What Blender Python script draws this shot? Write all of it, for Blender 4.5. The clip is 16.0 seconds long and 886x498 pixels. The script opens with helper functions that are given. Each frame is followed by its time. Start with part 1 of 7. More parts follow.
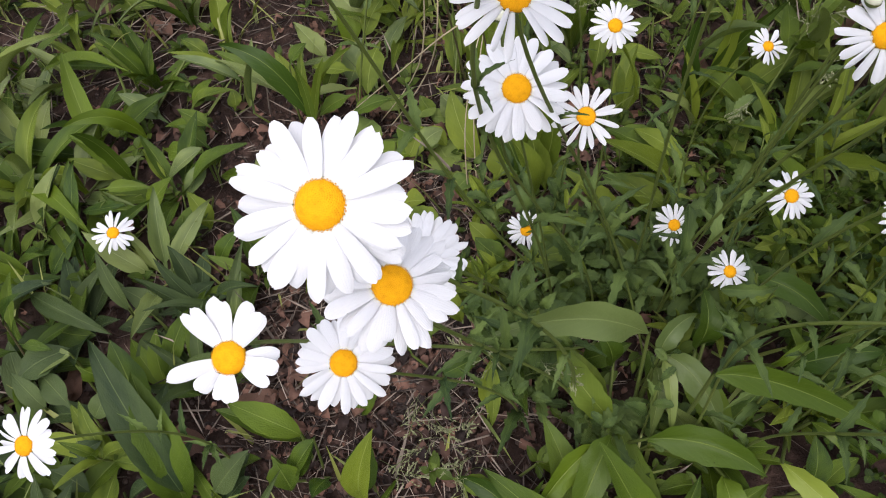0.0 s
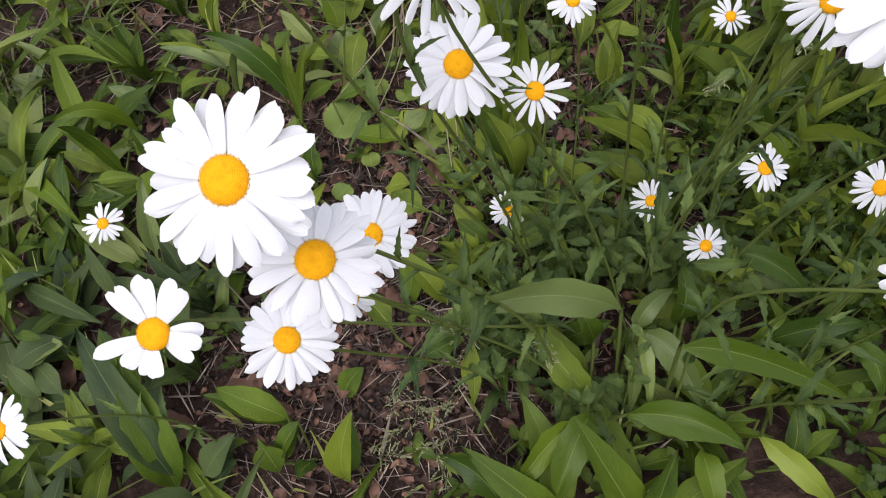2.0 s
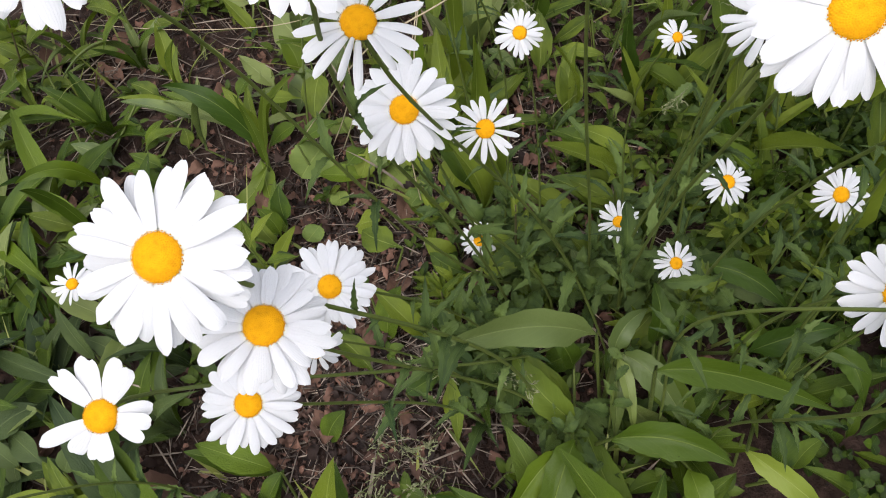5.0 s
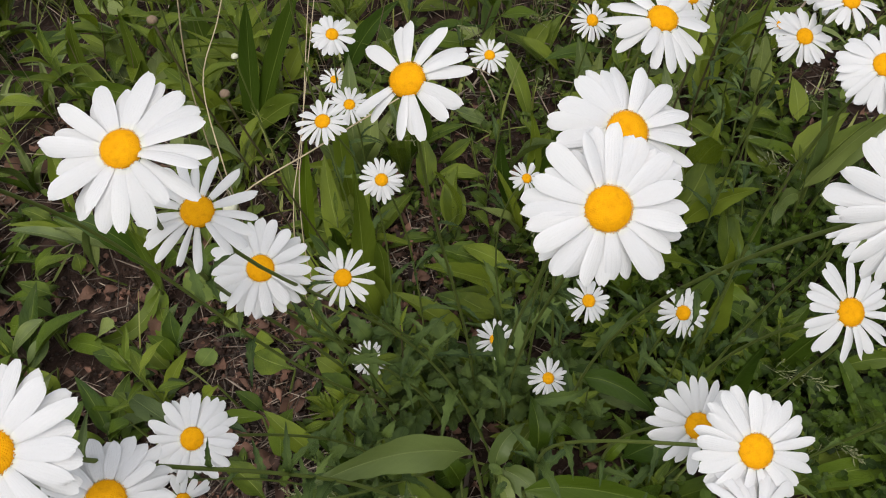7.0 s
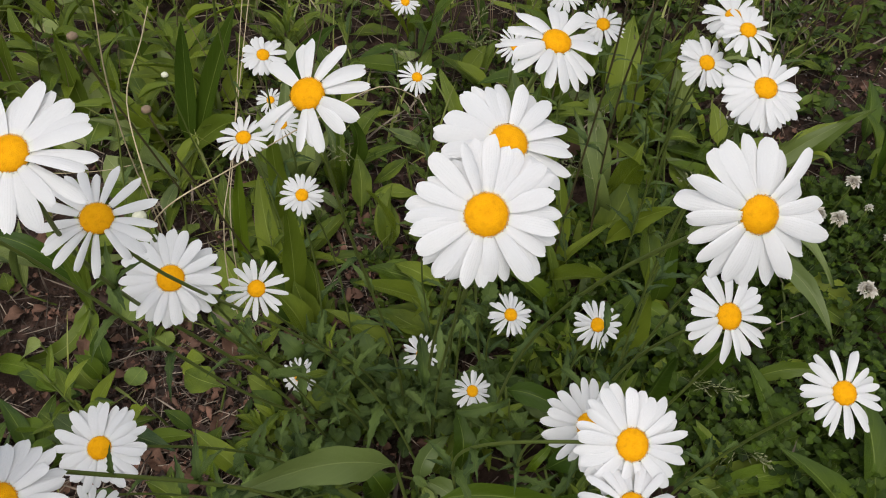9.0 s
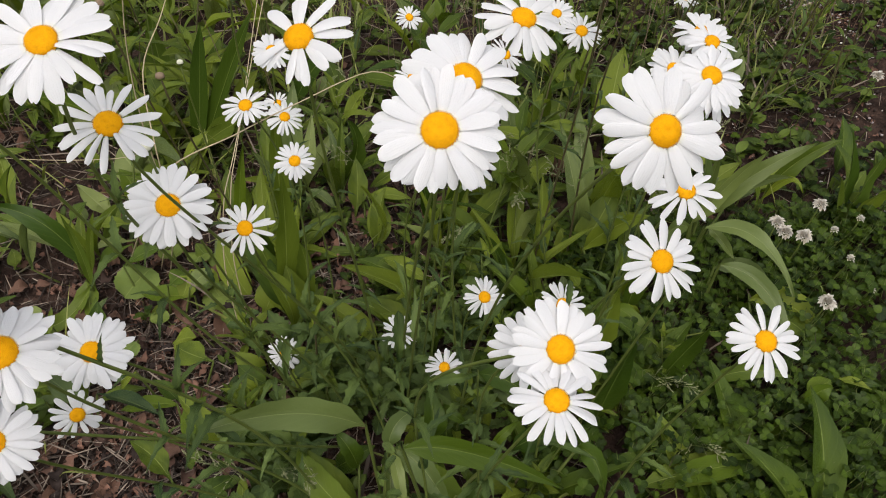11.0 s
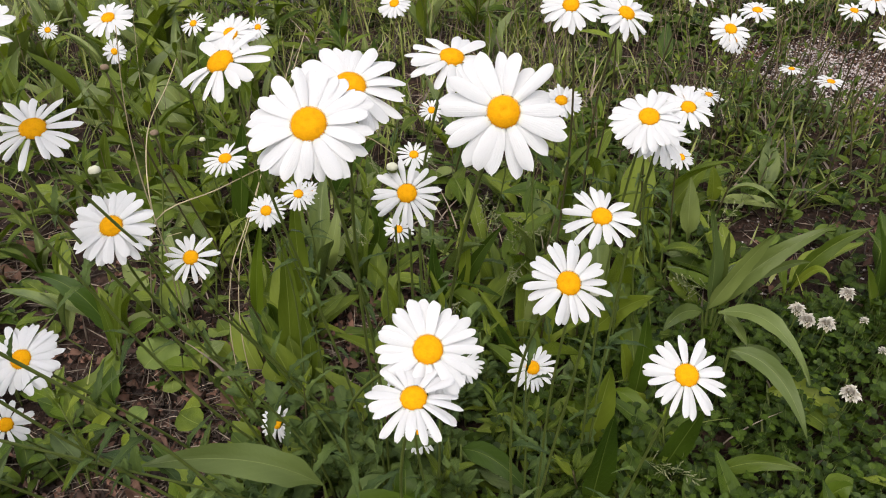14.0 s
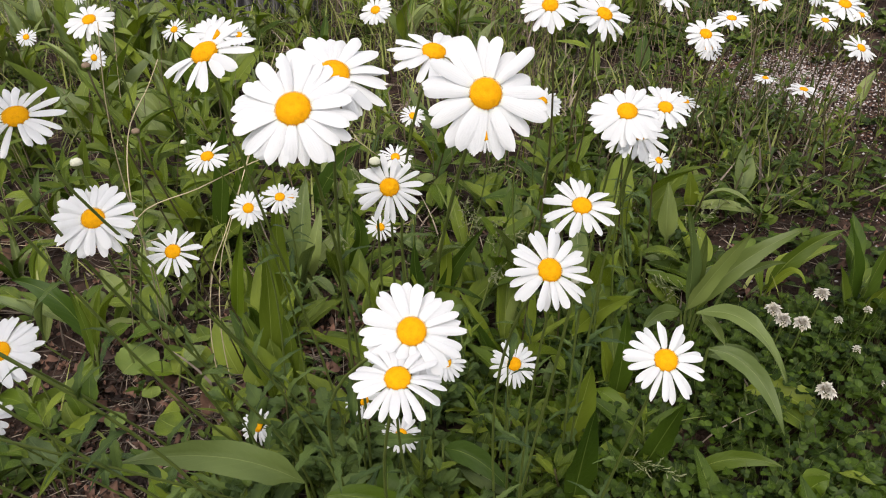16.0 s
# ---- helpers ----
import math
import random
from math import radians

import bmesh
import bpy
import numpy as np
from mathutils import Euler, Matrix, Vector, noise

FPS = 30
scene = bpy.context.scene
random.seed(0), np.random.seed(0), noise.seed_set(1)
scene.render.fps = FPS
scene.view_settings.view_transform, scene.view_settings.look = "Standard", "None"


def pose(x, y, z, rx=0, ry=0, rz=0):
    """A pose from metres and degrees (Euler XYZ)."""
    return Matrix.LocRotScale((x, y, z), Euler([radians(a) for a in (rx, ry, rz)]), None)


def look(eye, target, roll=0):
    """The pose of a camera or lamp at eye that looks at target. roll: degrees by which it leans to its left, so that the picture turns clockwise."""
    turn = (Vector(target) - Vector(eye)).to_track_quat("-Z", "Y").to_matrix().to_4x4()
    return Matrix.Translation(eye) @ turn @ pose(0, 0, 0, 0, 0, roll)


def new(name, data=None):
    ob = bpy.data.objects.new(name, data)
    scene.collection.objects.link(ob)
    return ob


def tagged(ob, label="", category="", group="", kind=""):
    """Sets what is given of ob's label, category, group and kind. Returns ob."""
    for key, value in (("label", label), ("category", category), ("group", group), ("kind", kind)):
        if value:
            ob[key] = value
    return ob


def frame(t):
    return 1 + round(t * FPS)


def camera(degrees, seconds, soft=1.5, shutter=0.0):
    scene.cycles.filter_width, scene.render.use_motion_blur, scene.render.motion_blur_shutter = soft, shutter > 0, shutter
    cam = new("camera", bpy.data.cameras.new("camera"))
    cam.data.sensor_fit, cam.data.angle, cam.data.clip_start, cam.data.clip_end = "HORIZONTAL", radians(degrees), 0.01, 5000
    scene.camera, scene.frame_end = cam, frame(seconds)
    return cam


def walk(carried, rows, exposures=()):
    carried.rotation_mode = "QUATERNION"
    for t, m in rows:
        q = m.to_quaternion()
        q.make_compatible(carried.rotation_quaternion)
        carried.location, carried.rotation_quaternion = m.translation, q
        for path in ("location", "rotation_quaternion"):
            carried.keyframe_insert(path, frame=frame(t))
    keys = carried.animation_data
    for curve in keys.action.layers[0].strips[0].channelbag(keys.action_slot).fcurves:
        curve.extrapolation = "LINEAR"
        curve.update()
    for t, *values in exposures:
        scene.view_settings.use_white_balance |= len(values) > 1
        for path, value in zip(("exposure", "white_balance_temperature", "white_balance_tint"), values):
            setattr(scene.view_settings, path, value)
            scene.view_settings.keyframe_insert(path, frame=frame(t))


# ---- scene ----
cam = camera(61.3, 16.0, soft=1.05)
PATH = [
    (0, (0.034, 0.015, 0.63), (0.007, 1.167, -1.004), -2.3),
    (0.5, (0.042, 0.013, 0.628), (0.011, 1.17, -1.003), -1.2),
    (1, (0.058, 0.007, 0.628), (0.015, 1.162, -1.004), -3.4),
    (1.5, (0.067, 0.004, 0.629), (-0.015, 1.131, -1.021), -6.2),
    (2, (0.067, 0.009, 0.628), (-0.008, 1.134, -1.024), -5.7),
    (2.5, (0.062, 0.015, 0.634), (-0.051, 1.168, -0.997), -6.5),
    (3, (0.054, 0.014, 0.625), (-0.065, 1.099, -1.05), -6.3),
    (3.2, (0.047, 0.012, 0.619), (-0.055, 1.112, -1.049), -6.2),
    (5.3, (0.09, 0.023, 0.636), (0.067, 1.223, -0.964), -8.6),
    (5.5, (0.096, 0.026, 0.642), (0.089, 1.248, -0.941), -8.5),
    (6, (0.106, 0.026, 0.649), (0.228, 1.278, -0.906), -4.3),
    (6.5, (0.112, 0.021, 0.659), (0.286, 1.31, -0.861), -2.9),
    (7, (0.118, 0.018, 0.668), (0.32, 1.347, -0.812), -2.6),
    (7.5, (0.129, 0.02, 0.674), (0.393, 1.348, -0.798), -1.2),
    (8, (0.135, 0.018, 0.676), (0.431, 1.337, -0.798), 0.0),
    (8.5, (0.139, 0.008, 0.675), (0.455, 1.331, -0.791), 1.0),
    (8.7, (0.14, 0.005, 0.674), (0.461, 1.338, -0.782), 0.9),
    (10.8, (0.121, -0.067, 0.67), (0.509, 1.37, -0.666), 5.0),
    (11, (0.145, -0.075, 0.663), (0.479, 1.369, -0.68), 4.0),
    (11.5, (0.224, -0.119, 0.674), (0.45, 1.379, -0.632), 2.7),
    (12, (0.239, -0.121, 0.676), (0.417, 1.407, -0.602), 0.6),
    (12.5, (0.231, -0.105, 0.666), (0.347, 1.425, -0.617), -2.8),
    (13, (0.23, -0.095, 0.655), (0.384, 1.447, -0.609), -2.1),
    (13.5, (0.235, -0.1, 0.632), (0.347, 1.557, -0.482), -1.4),
    (14, (0.24, -0.124, 0.618), (0.344, 1.564, -0.45), 0.1),
    (14.5, (0.238, -0.13, 0.605), (0.396, 1.575, -0.43), 1.6),
    (15, (0.239, -0.138, 0.607), (0.386, 1.595, -0.381), 0.7),
    (15.5, (0.237, -0.139, 0.608), (0.378, 1.588, -0.391), 0.7),
    (16, (0.238, -0.135, 0.608), (0.396, 1.571, -0.424), 0.9),
]
EXPOSURES = ((0.0, 0.95, 6120, 17), (3.2, 0.95, 6120, 17), (5.3, 0.94, 6260, 12), (5.9, 0.72, 6400, 10), (7.0, 0.53, 6480, 10), (8.7, 0.49, 6480, 10), (10.8, 0.58, 6520, 11), (11.5, 0.80, 6560, 12), (12.5, 0.86, 6560, 12), (14.0, 0.82, 6560, 12), (16.0, 0.86, 6560, 12))
walk(cam, [(t, look(eye, target, roll)) for t, eye, target, roll in PATH], EXPOSURES)

# ---- world, sun and exposure ----
SUN_ELEV, SUN_TURN = radians(58), radians(200)
world = bpy.data.worlds.new("overcast_sky")
scene.world = world
world.use_nodes = True
wn, wl = world.node_tree.nodes, world.node_tree.links
sky = wn.new("ShaderNodeTexSky")
sky.sky_type, sky.sun_disc = "NISHITA", False
sky.sun_elevation, sky.sun_rotation = SUN_ELEV, SUN_TURN
sky.air_density, sky.dust_density, sky.ozone_density = 1.0, 6.0, 1.0
veil = wn.new("ShaderNodeMix")
veil.data_type = "RGBA"
veil.inputs[0].default_value = 0.55
veil.inputs[7].default_value = (7.35, 7.45, 7.65, 1)
wl.new(sky.outputs[0], veil.inputs[6])
wl.new(veil.outputs[2], wn["Background"].inputs[0])
wn["Background"].inputs[1].default_value = 0.096
sun = new("sun", bpy.data.lights.new("sun", "SUN"))
sun.data.energy, sun.data.angle, sun.data.color = 1.85, radians(70), (1.0, 0.975, 0.94)
sun.matrix_world = look((0, 0, 0), (-math.sin(SUN_TURN) * math.cos(SUN_ELEV), -math.cos(SUN_TURN) * math.cos(SUN_ELEV), -math.sin(SUN_ELEV)))


# ---- materials ----
def shader(name, rough=0.6, spec=0.4):
    m = bpy.data.materials.new(name)
    m.use_nodes = True
    n, l = m.node_tree.nodes, m.node_tree.links
    b = n["Principled BSDF"]
    b.inputs["Roughness"].default_value = rough
    b.inputs["Specular IOR Level"].default_value = spec
    return m, n, l, b


def math_node(n, l, op, a, b=None, clamp=False):
    k = n.new("ShaderNodeMath")
    k.operation, k.use_clamp = op, clamp
    for i, v in enumerate((a, b)):
        if v is None:
            continue
        if isinstance(v, (int, float)):
            k.inputs[i].default_value = v
        else:
            l.new(v, k.inputs[i])
    return k.outputs[0]


def ramp(n, l, fac, *stops):
    r = n.new("ShaderNodeValToRGB")
    e = r.color_ramp.elements
    e[0].position, e[0].color = stops[0][0], (*stops[0][1], 1)
    e[1].position, e[1].color = stops[-1][0], (*stops[-1][1], 1)
    for p, c in stops[1:-1]:
        k = e.new(p)
        k.color = (*c, 1)
    l.new(fac, r.inputs[0])
    return r.outputs[0]


def blend(n, l, fac, a, b, mode="MIX"):
    k = n.new("ShaderNodeMix")
    k.data_type, k.blend_type = "RGBA", mode
    for i, v in ((0, fac), (6, a), (7, b)):
        if isinstance(v, (int, float)):
            k.inputs[i].default_value = v
        elif isinstance(v, tuple):
            k.inputs[i].default_value = (*v, 1)
        else:
            l.new(v, k.inputs[i])
    return k.outputs[2]


def noise_tex(n, l, scale, detail=4, coord="Object", rough=0.6):
    tc, t = n.new("ShaderNodeTexCoord"), n.new("ShaderNodeTexNoise")
    t.inputs["Scale"].default_value, t.inputs["Detail"].default_value, t.inputs["Roughness"].default_value = scale, detail, rough
    l.new(tc.outputs[coord], t.inputs["Vector"])
    return t.outputs["Fac"]


def bump(n, l, b, height, strength, dist=0.001):
    k = n.new("ShaderNodeBump")
    k.inputs["Strength"].default_value, k.inputs["Distance"].default_value = strength, dist
    l.new(height, k.inputs["Height"])
    l.new(k.outputs[0], b.inputs["Normal"])
    return k.outputs[0]


def see_through(n, l, b, colour, share, normal=None):
    """Adds the light that comes through a thin leaf or petal."""
    t, mix = n.new("ShaderNodeBsdfTranslucent"), n.new("ShaderNodeMixShader")
    mix.inputs[0].default_value = share
    l.new(colour, t.inputs["Color"])
    if normal:
        l.new(normal, t.inputs["Normal"])
    l.new(b.outputs[0], mix.inputs[1])
    l.new(t.outputs[0], mix.inputs[2])
    l.new(mix.outputs[0], n["Material Output"].inputs[0])


def leaf_material(name, dark, light, rib, veins=9, rough=0.5, island=False, rib_width=0.026, share=0.22, spots=True, spec=0.42):
    m, n, l, b = shader(name, rough, spec)
    if island:
        rnd = n.new("ShaderNodeNewGeometry").outputs["Random Per Island"]
    else:
        rnd = n.new("ShaderNodeObjectInfo").outputs["Random"]
    uv = n.new("ShaderNodeUVMap")
    sep = n.new("ShaderNodeSeparateXYZ")
    l.new(uv.outputs[0], sep.inputs[0])
    side = math_node(n, l, "ABSOLUTE", math_node(n, l, "SUBTRACT", sep.outputs[0], 0.5))
    pale = tuple(c * 0.9 + g for c, g in zip(light, (0.012, 0.014, 0.012)))
    colour = ramp(n, l, rnd, (0.0, dark), (0.55, tuple((a + c) / 2 for a, c in zip(dark, light))), (0.90, light), (0.97, pale))
    second = math_node(n, l, "FRACT", math_node(n, l, "MULTIPLY", rnd, 17.3))
    cool = math_node(n, l, "MULTIPLY", math_node(n, l, "SUBTRACT", second, 0.5, True), 1.3, True)
    colour = blend(n, l, cool, colour, tuple(c * k for c, k in zip(dark, (0.9, 1.08, 1.5))))
    patch = noise_tex(n, l, 35 if island else 7, 3)
    colour = blend(n, l, math_node(n, l, "MULTIPLY", patch, 0.24), colour, tuple(c * 0.62 for c in dark), "MIX")
    broad = math_node(n, l, "MULTIPLY", math_node(n, l, "SUBTRACT", noise_tex(n, l, 14 if island else 1.6, 2), 0.42, True), 1.7, True)
    colour = blend(n, l, broad, colour, tuple(c * 1.12 for c in light))
    edge = math_node(n, l, "MULTIPLY", math_node(n, l, "SUBTRACT", sep.outputs[1], 0.45, True), 0.7, True)
    colour = blend(n, l, edge, colour, tuple(c * 0.8 for c in dark))
    wave = math_node(n, l, "SINE", math_node(n, l, "MULTIPLY", math_node(n, l, "SUBTRACT", sep.outputs[1], math_node(n, l, "MULTIPLY", side, 0.55)), veins * 6.28))
    vein = math_node(n, l, "MULTIPLY", math_node(n, l, "SUBTRACT", wave, 0.82, True), 2.4, True)
    colour = blend(n, l, math_node(n, l, "MULTIPLY", vein, 0.09), colour, rib)
    mid = math_node(n, l, "MULTIPLY", math_node(n, l, "SUBTRACT", rib_width, side, True), 1.0 / rib_width * 1.3, True)
    colour = blend(n, l, math_node(n, l, "MULTIPLY", mid, 0.42), colour, rib)
    if spots:
        worn = math_node(n, l, "MULTIPLY", math_node(n, l, "SUBTRACT", noise_tex(n, l, 120, 2), 0.69, True), 7.0, True)
        colour = blend(n, l, math_node(n, l, "MULTIPLY", worn, 0.14), colour, (0.16, 0.12, 0.045))
    l.new(colour, b.inputs["Base Color"])
    l.new(math_node(n, l, "ADD", math_node(n, l, "MULTIPLY", patch, 0.35), rough - 0.20), b.inputs["Roughness"])
    h = math_node(n, l, "ADD", math_node(n, l, "MULTIPLY", wave, -0.022), math_node(n, l, "ADD", math_node(n, l, "MULTIPLY", mid, -1.0), math_node(n, l, "ADD", math_node(n, l, "MULTIPLY", noise_tex(n, l, 260, 3), 0.6), math_node(n, l, "MULTIPLY", noise_tex(n, l, 75 if island else 22, 2), 1.4))))
    nm = bump(n, l, b, h, 0.45, 0.0012)
    see_through(n, l, b, blend(n, l, 1.0, colour, (1.2, 1.25, 0.45), "MULTIPLY"), share, nm)
    return m


LEAF = leaf_material("broad_leaf_green", (0.046, 0.074, 0.009), (0.176, 0.222, 0.022), (0.30, 0.35, 0.10), rough=0.42, share=0.26, spec=0.16)
LEAF_DARK = leaf_material("dark_leaf_green", (0.019, 0.040, 0.005), (0.088, 0.130, 0.008), (0.20, 0.25, 0.06), rough=0.42, share=0.17, spec=0.15)
LEAF_PALE = leaf_material("sage_leaf_green", (0.060, 0.086, 0.022), (0.195, 0.238, 0.064), (0.28, 0.32, 0.13), rough=0.42, share=0.18, spec=0.3)
STRAP_GREEN = leaf_material("strap_leaf_green", (0.046, 0.068, 0.016), (0.150, 0.190, 0.046), (0.24, 0.28, 0.11), rough=0.42, share=0.18, spec=0.26)
LEAF_COOL = leaf_material("cool_leaf_green", (0.016, 0.031, 0.009), (0.070, 0.097, 0.029), (0.15, 0.19, 0.07), rough=0.45, share=0.13, spec=0.16)
TOOTHED = leaf_material("toothed_leaf_green", (0.019, 0.038, 0.010), (0.112, 0.160, 0.036), (0.12, 0.16, 0.04), 7, rough=0.45, share=0.15, spec=0.16)
CLOVER = leaf_material("clover_green", (0.007, 0.017, 0.002), (0.054, 0.090, 0.006), (0.08, 0.12, 0.02), 8, island=True, share=0.2, spec=0.14)
CLOVER_LEAF = leaf_material("clover_leaf_green", (0.007, 0.017, 0.002), (0.054, 0.090, 0.006), (0.08, 0.12, 0.02), 8, share=0.2, spec=0.14)
WEED = leaf_material("weed_green", (0.012, 0.025, 0.004), (0.092, 0.132, 0.018), (0.12, 0.16, 0.04), 7, island=True, share=0.15, spec=0.12)
ROUND_GREEN = leaf_material("round_leaf_green", (0.080, 0.115, 0.020), (0.185, 0.235, 0.048), (0.22, 0.27, 0.08), 5, rough=0.5, share=0.2, spec=0.2)
GRASS = leaf_material("grass_green", (0.108, 0.134, 0.024), (0.270, 0.288, 0.072), (0.22, 0.26, 0.06), 1, island=True)


def stem_material(name, a, b2, rough=0.6):
    m, n, l, b = shader(name, rough, 0.35)
    c = blend(n, l, noise_tex(n, l, 60, 3), a, b2)
    l.new(c, b.inputs["Base Color"])
    bump(n, l, b, noise_tex(n, l, 900, 2), 0.3, 0.0005)
    return m


STEM = stem_material("stem_green", (0.048, 0.070, 0.011), (0.102, 0.128, 0.023))
STEM_DARK = stem_material("stem_reddish_green", (0.042, 0.046, 0.013), (0.075, 0.054, 0.024))
STRAW = stem_material("dry_straw", (0.30, 0.235, 0.14), (0.46, 0.39, 0.26), 0.7)
TWIG = stem_material("dry_twig", (0.10, 0.065, 0.040), (0.23, 0.17, 0.115), 0.8)


def petal_material():
    m, n, l, b = shader("white_petal", 0.55, 0.25)
    uv, sep = n.new("ShaderNodeUVMap"), n.new("ShaderNodeSeparateXYZ")
    l.new(uv.outputs[0], sep.inputs[0])
    rnd = n.new("ShaderNodeObjectInfo").outputs["Random"]
    base = blend(n, l, rnd, (0.680, 0.686, 0.702), (0.722, 0.725, 0.736))
    root = math_node(n, l, "MULTIPLY", math_node(n, l, "SUBTRACT", 0.16, sep.outputs[1], True), 4.0, True)
    base = blend(n, l, root, base, (0.80, 0.82, 0.62))
    l.new(base, b.inputs["Base Color"])
    lines = math_node(n, l, "SINE", math_node(n, l, "MULTIPLY", sep.outputs[0], 44.0))
    h = math_node(n, l, "ADD", math_node(n, l, "MULTIPLY", lines, 0.5), noise_tex(n, l, 400, 3))
    nm = bump(n, l, b, h, 0.2, 0.0005)
    see_through(n, l, b, base, 0.38, nm)
    return m


PETAL = petal_material()


def disc_material():
    m, n, l, b = shader("yellow_disc", 0.75, 0.08)
    tc, sep = n.new("ShaderNodeTexCoord"), n.new("ShaderNodeVectorMath")
    sep.operation = "LENGTH"
    l.new(tc.outputs["Object"], sep.inputs[0])
    c = ramp(n, l, sep.outputs["Value"], (0.0, (0.42, 0.150, 0.002)), (0.25, (0.56, 0.235, 0.002)), (0.6, (0.65, 0.300, 0.002)), (0.9, (0.60, 0.255, 0.002)), (1.05, (0.42, 0.165, 0.003)))
    rnd = n.new("ShaderNodeNewGeometry").outputs["Random Per Island"]
    c = blend(n, l, math_node(n, l, "MULTIPLY", rnd, 0.30), c, (0.78, 0.44, 0.004))
    c = blend(n, l, math_node(n, l, "MULTIPLY", math_node(n, l, "SUBTRACT", noise_tex(n, l, 3.0, 3), 0.5, True), 2.0, True), c, (0.42, 0.17, 0.004))
    l.new(c, b.inputs["Base Color"])
    return m


DISC = disc_material()


def plain_material(name, a, b2, scale, rough=0.8, fine=300, strength=0.5, share=0.0, power=1.0):
    m, n, l, b = shader(name, rough, 0.3)
    rnd = n.new("ShaderNodeNewGeometry").outputs["Random Per Island"]
    c = blend(n, l, math_node(n, l, "POWER", rnd, power), a, b2)
    c = blend(n, l, math_node(n, l, "MULTIPLY", noise_tex(n, l, scale, 4), 0.7), c, tuple(v * 0.55 for v in a))
    l.new(c, b.inputs["Base Color"])
    nm = bump(n, l, b, noise_tex(n, l, fine, 3), strength, 0.001)
    if share:
        see_through(n, l, b, c, share, nm)
    return m


LITTER = plain_material("brown_litter", (0.016, 0.009, 0.0065), (0.26, 0.136, 0.092), 60, power=1.9)
DEAD_LEAF = plain_material("dead_leaf_brown", (0.060, 0.032, 0.022), (0.24, 0.13, 0.085), 45, share=0.08)
STRAW_BITS = plain_material("pale_straw_bits", (0.030, 0.021, 0.016), (0.52, 0.42, 0.33), 80, power=1.8)
CRUMB = plain_material("soil_crumbs", (0.014, 0.009, 0.007), (0.095, 0.064, 0.050), 150)
CHIPS = plain_material("pale_gravel", (0.26, 0.215, 0.205), (0.74, 0.69, 0.68), 90, 0.8)
CLOVER_WHITE = plain_material("clover_flower_white", (0.58, 0.52, 0.42), (0.84, 0.83, 0.79), 200, 0.6, share=0.35)
BUD_CREAM = plain_material("bud_cream", (0.60, 0.60, 0.42), (0.80, 0.80, 0.66), 150, 0.6, share=0.2)
SEED = plain_material("grass_seed", (0.15, 0.17, 0.07), (0.34, 0.34, 0.19), 200, 0.7)


def soil_material():
    m, n, l, b = shader("soil", 0.95, 0.15)
    big, mid, fine = noise_tex(n, l, 5, 5), noise_tex(n, l, 45, 6), noise_tex(n, l, 260, 4)
    c = ramp(n, l, mid, (0.3, (0.009, 0.005, 0.0036)), (0.5, (0.028, 0.0158, 0.0115)), (0.72, (0.096, 0.058, 0.043)))
    c = blend(n, l, math_node(n, l, "MULTIPLY", big, 0.6), c, (0.024, 0.016, 0.0125))
    pale = math_node(n, l, "MULTIPLY", math_node(n, l, "SUBTRACT", fine, 0.60, True), 5.0, True)
    c = blend(n, l, math_node(n, l, "MULTIPLY", pale, 0.35), c, (0.20, 0.14, 0.10))
    tc, dist = n.new("ShaderNodeTexCoord"), n.new("ShaderNodeVectorMath")
    dist.operation = "DISTANCE"
    dist.inputs[1].default_value = (0.1, 0.9, 0)
    l.new(tc.outputs["Object"], dist.inputs[0])
    turf = math_node(n, l, "MULTIPLY", math_node(n, l, "SUBTRACT", math_node(n, l, "ADD", dist.outputs["Value"], big), 2.0, True), 1.2, True)
    c = blend(n, l, math_node(n, l, "MULTIPLY", turf, 0.85), c, blend(n, l, mid, (0.020, 0.034, 0.008), (0.095, 0.115, 0.030)))
    l.new(c, b.inputs["Base Color"])
    bump(n, l, b, math_node(n, l, "ADD", mid, math_node(n, l, "MULTIPLY", fine, 0.6)), 0.9, 0.006)
    return m


SOIL = soil_material()


def timber_material():
    m, n, l, b = shader("weathered_dark_timber", 0.85, 0.25)
    tc, mp, t = n.new("ShaderNodeTexCoord"), n.new("ShaderNodeMapping"), n.new("ShaderNodeTexNoise")
    mp.inputs["Scale"].default_value = (26, 26, 3.2)
    t.inputs["Scale"].default_value, t.inputs["Detail"].default_value, t.inputs["Roughness"].default_value = 1.6, 7, 0.72
    l.new(tc.outputs["Object"], mp.inputs[0])
    l.new(mp.outputs[0], t.inputs["Vector"])
    c = ramp(n, l, t.outputs["Fac"], (0.40, (0.012, 0.011, 0.012)), (0.50, (0.050, 0.047, 0.047)), (0.57, (0.20, 0.195, 0.195)), (0.66, (0.52, 0.51, 0.51)))
    rnd = n.new("ShaderNodeObjectInfo").outputs["Random"]
    c = blend(n, l, math_node(n, l, "MULTIPLY", rnd, 0.4), c, (0.025, 0.023, 0.023))
    l.new(c, b.inputs["Base Color"])
    bump(n, l, b, t.outputs["Fac"], 0.9, 0.006)
    return m


TIMBER = timber_material()
POST = stem_material("grey_brown_wood", (0.055, 0.042, 0.034), (0.12, 0.095, 0.078), 0.85)
PALE_BARK = stem_material("pale_bark", (0.20, 0.19, 0.17), (0.42, 0.41, 0.38), 0.85)


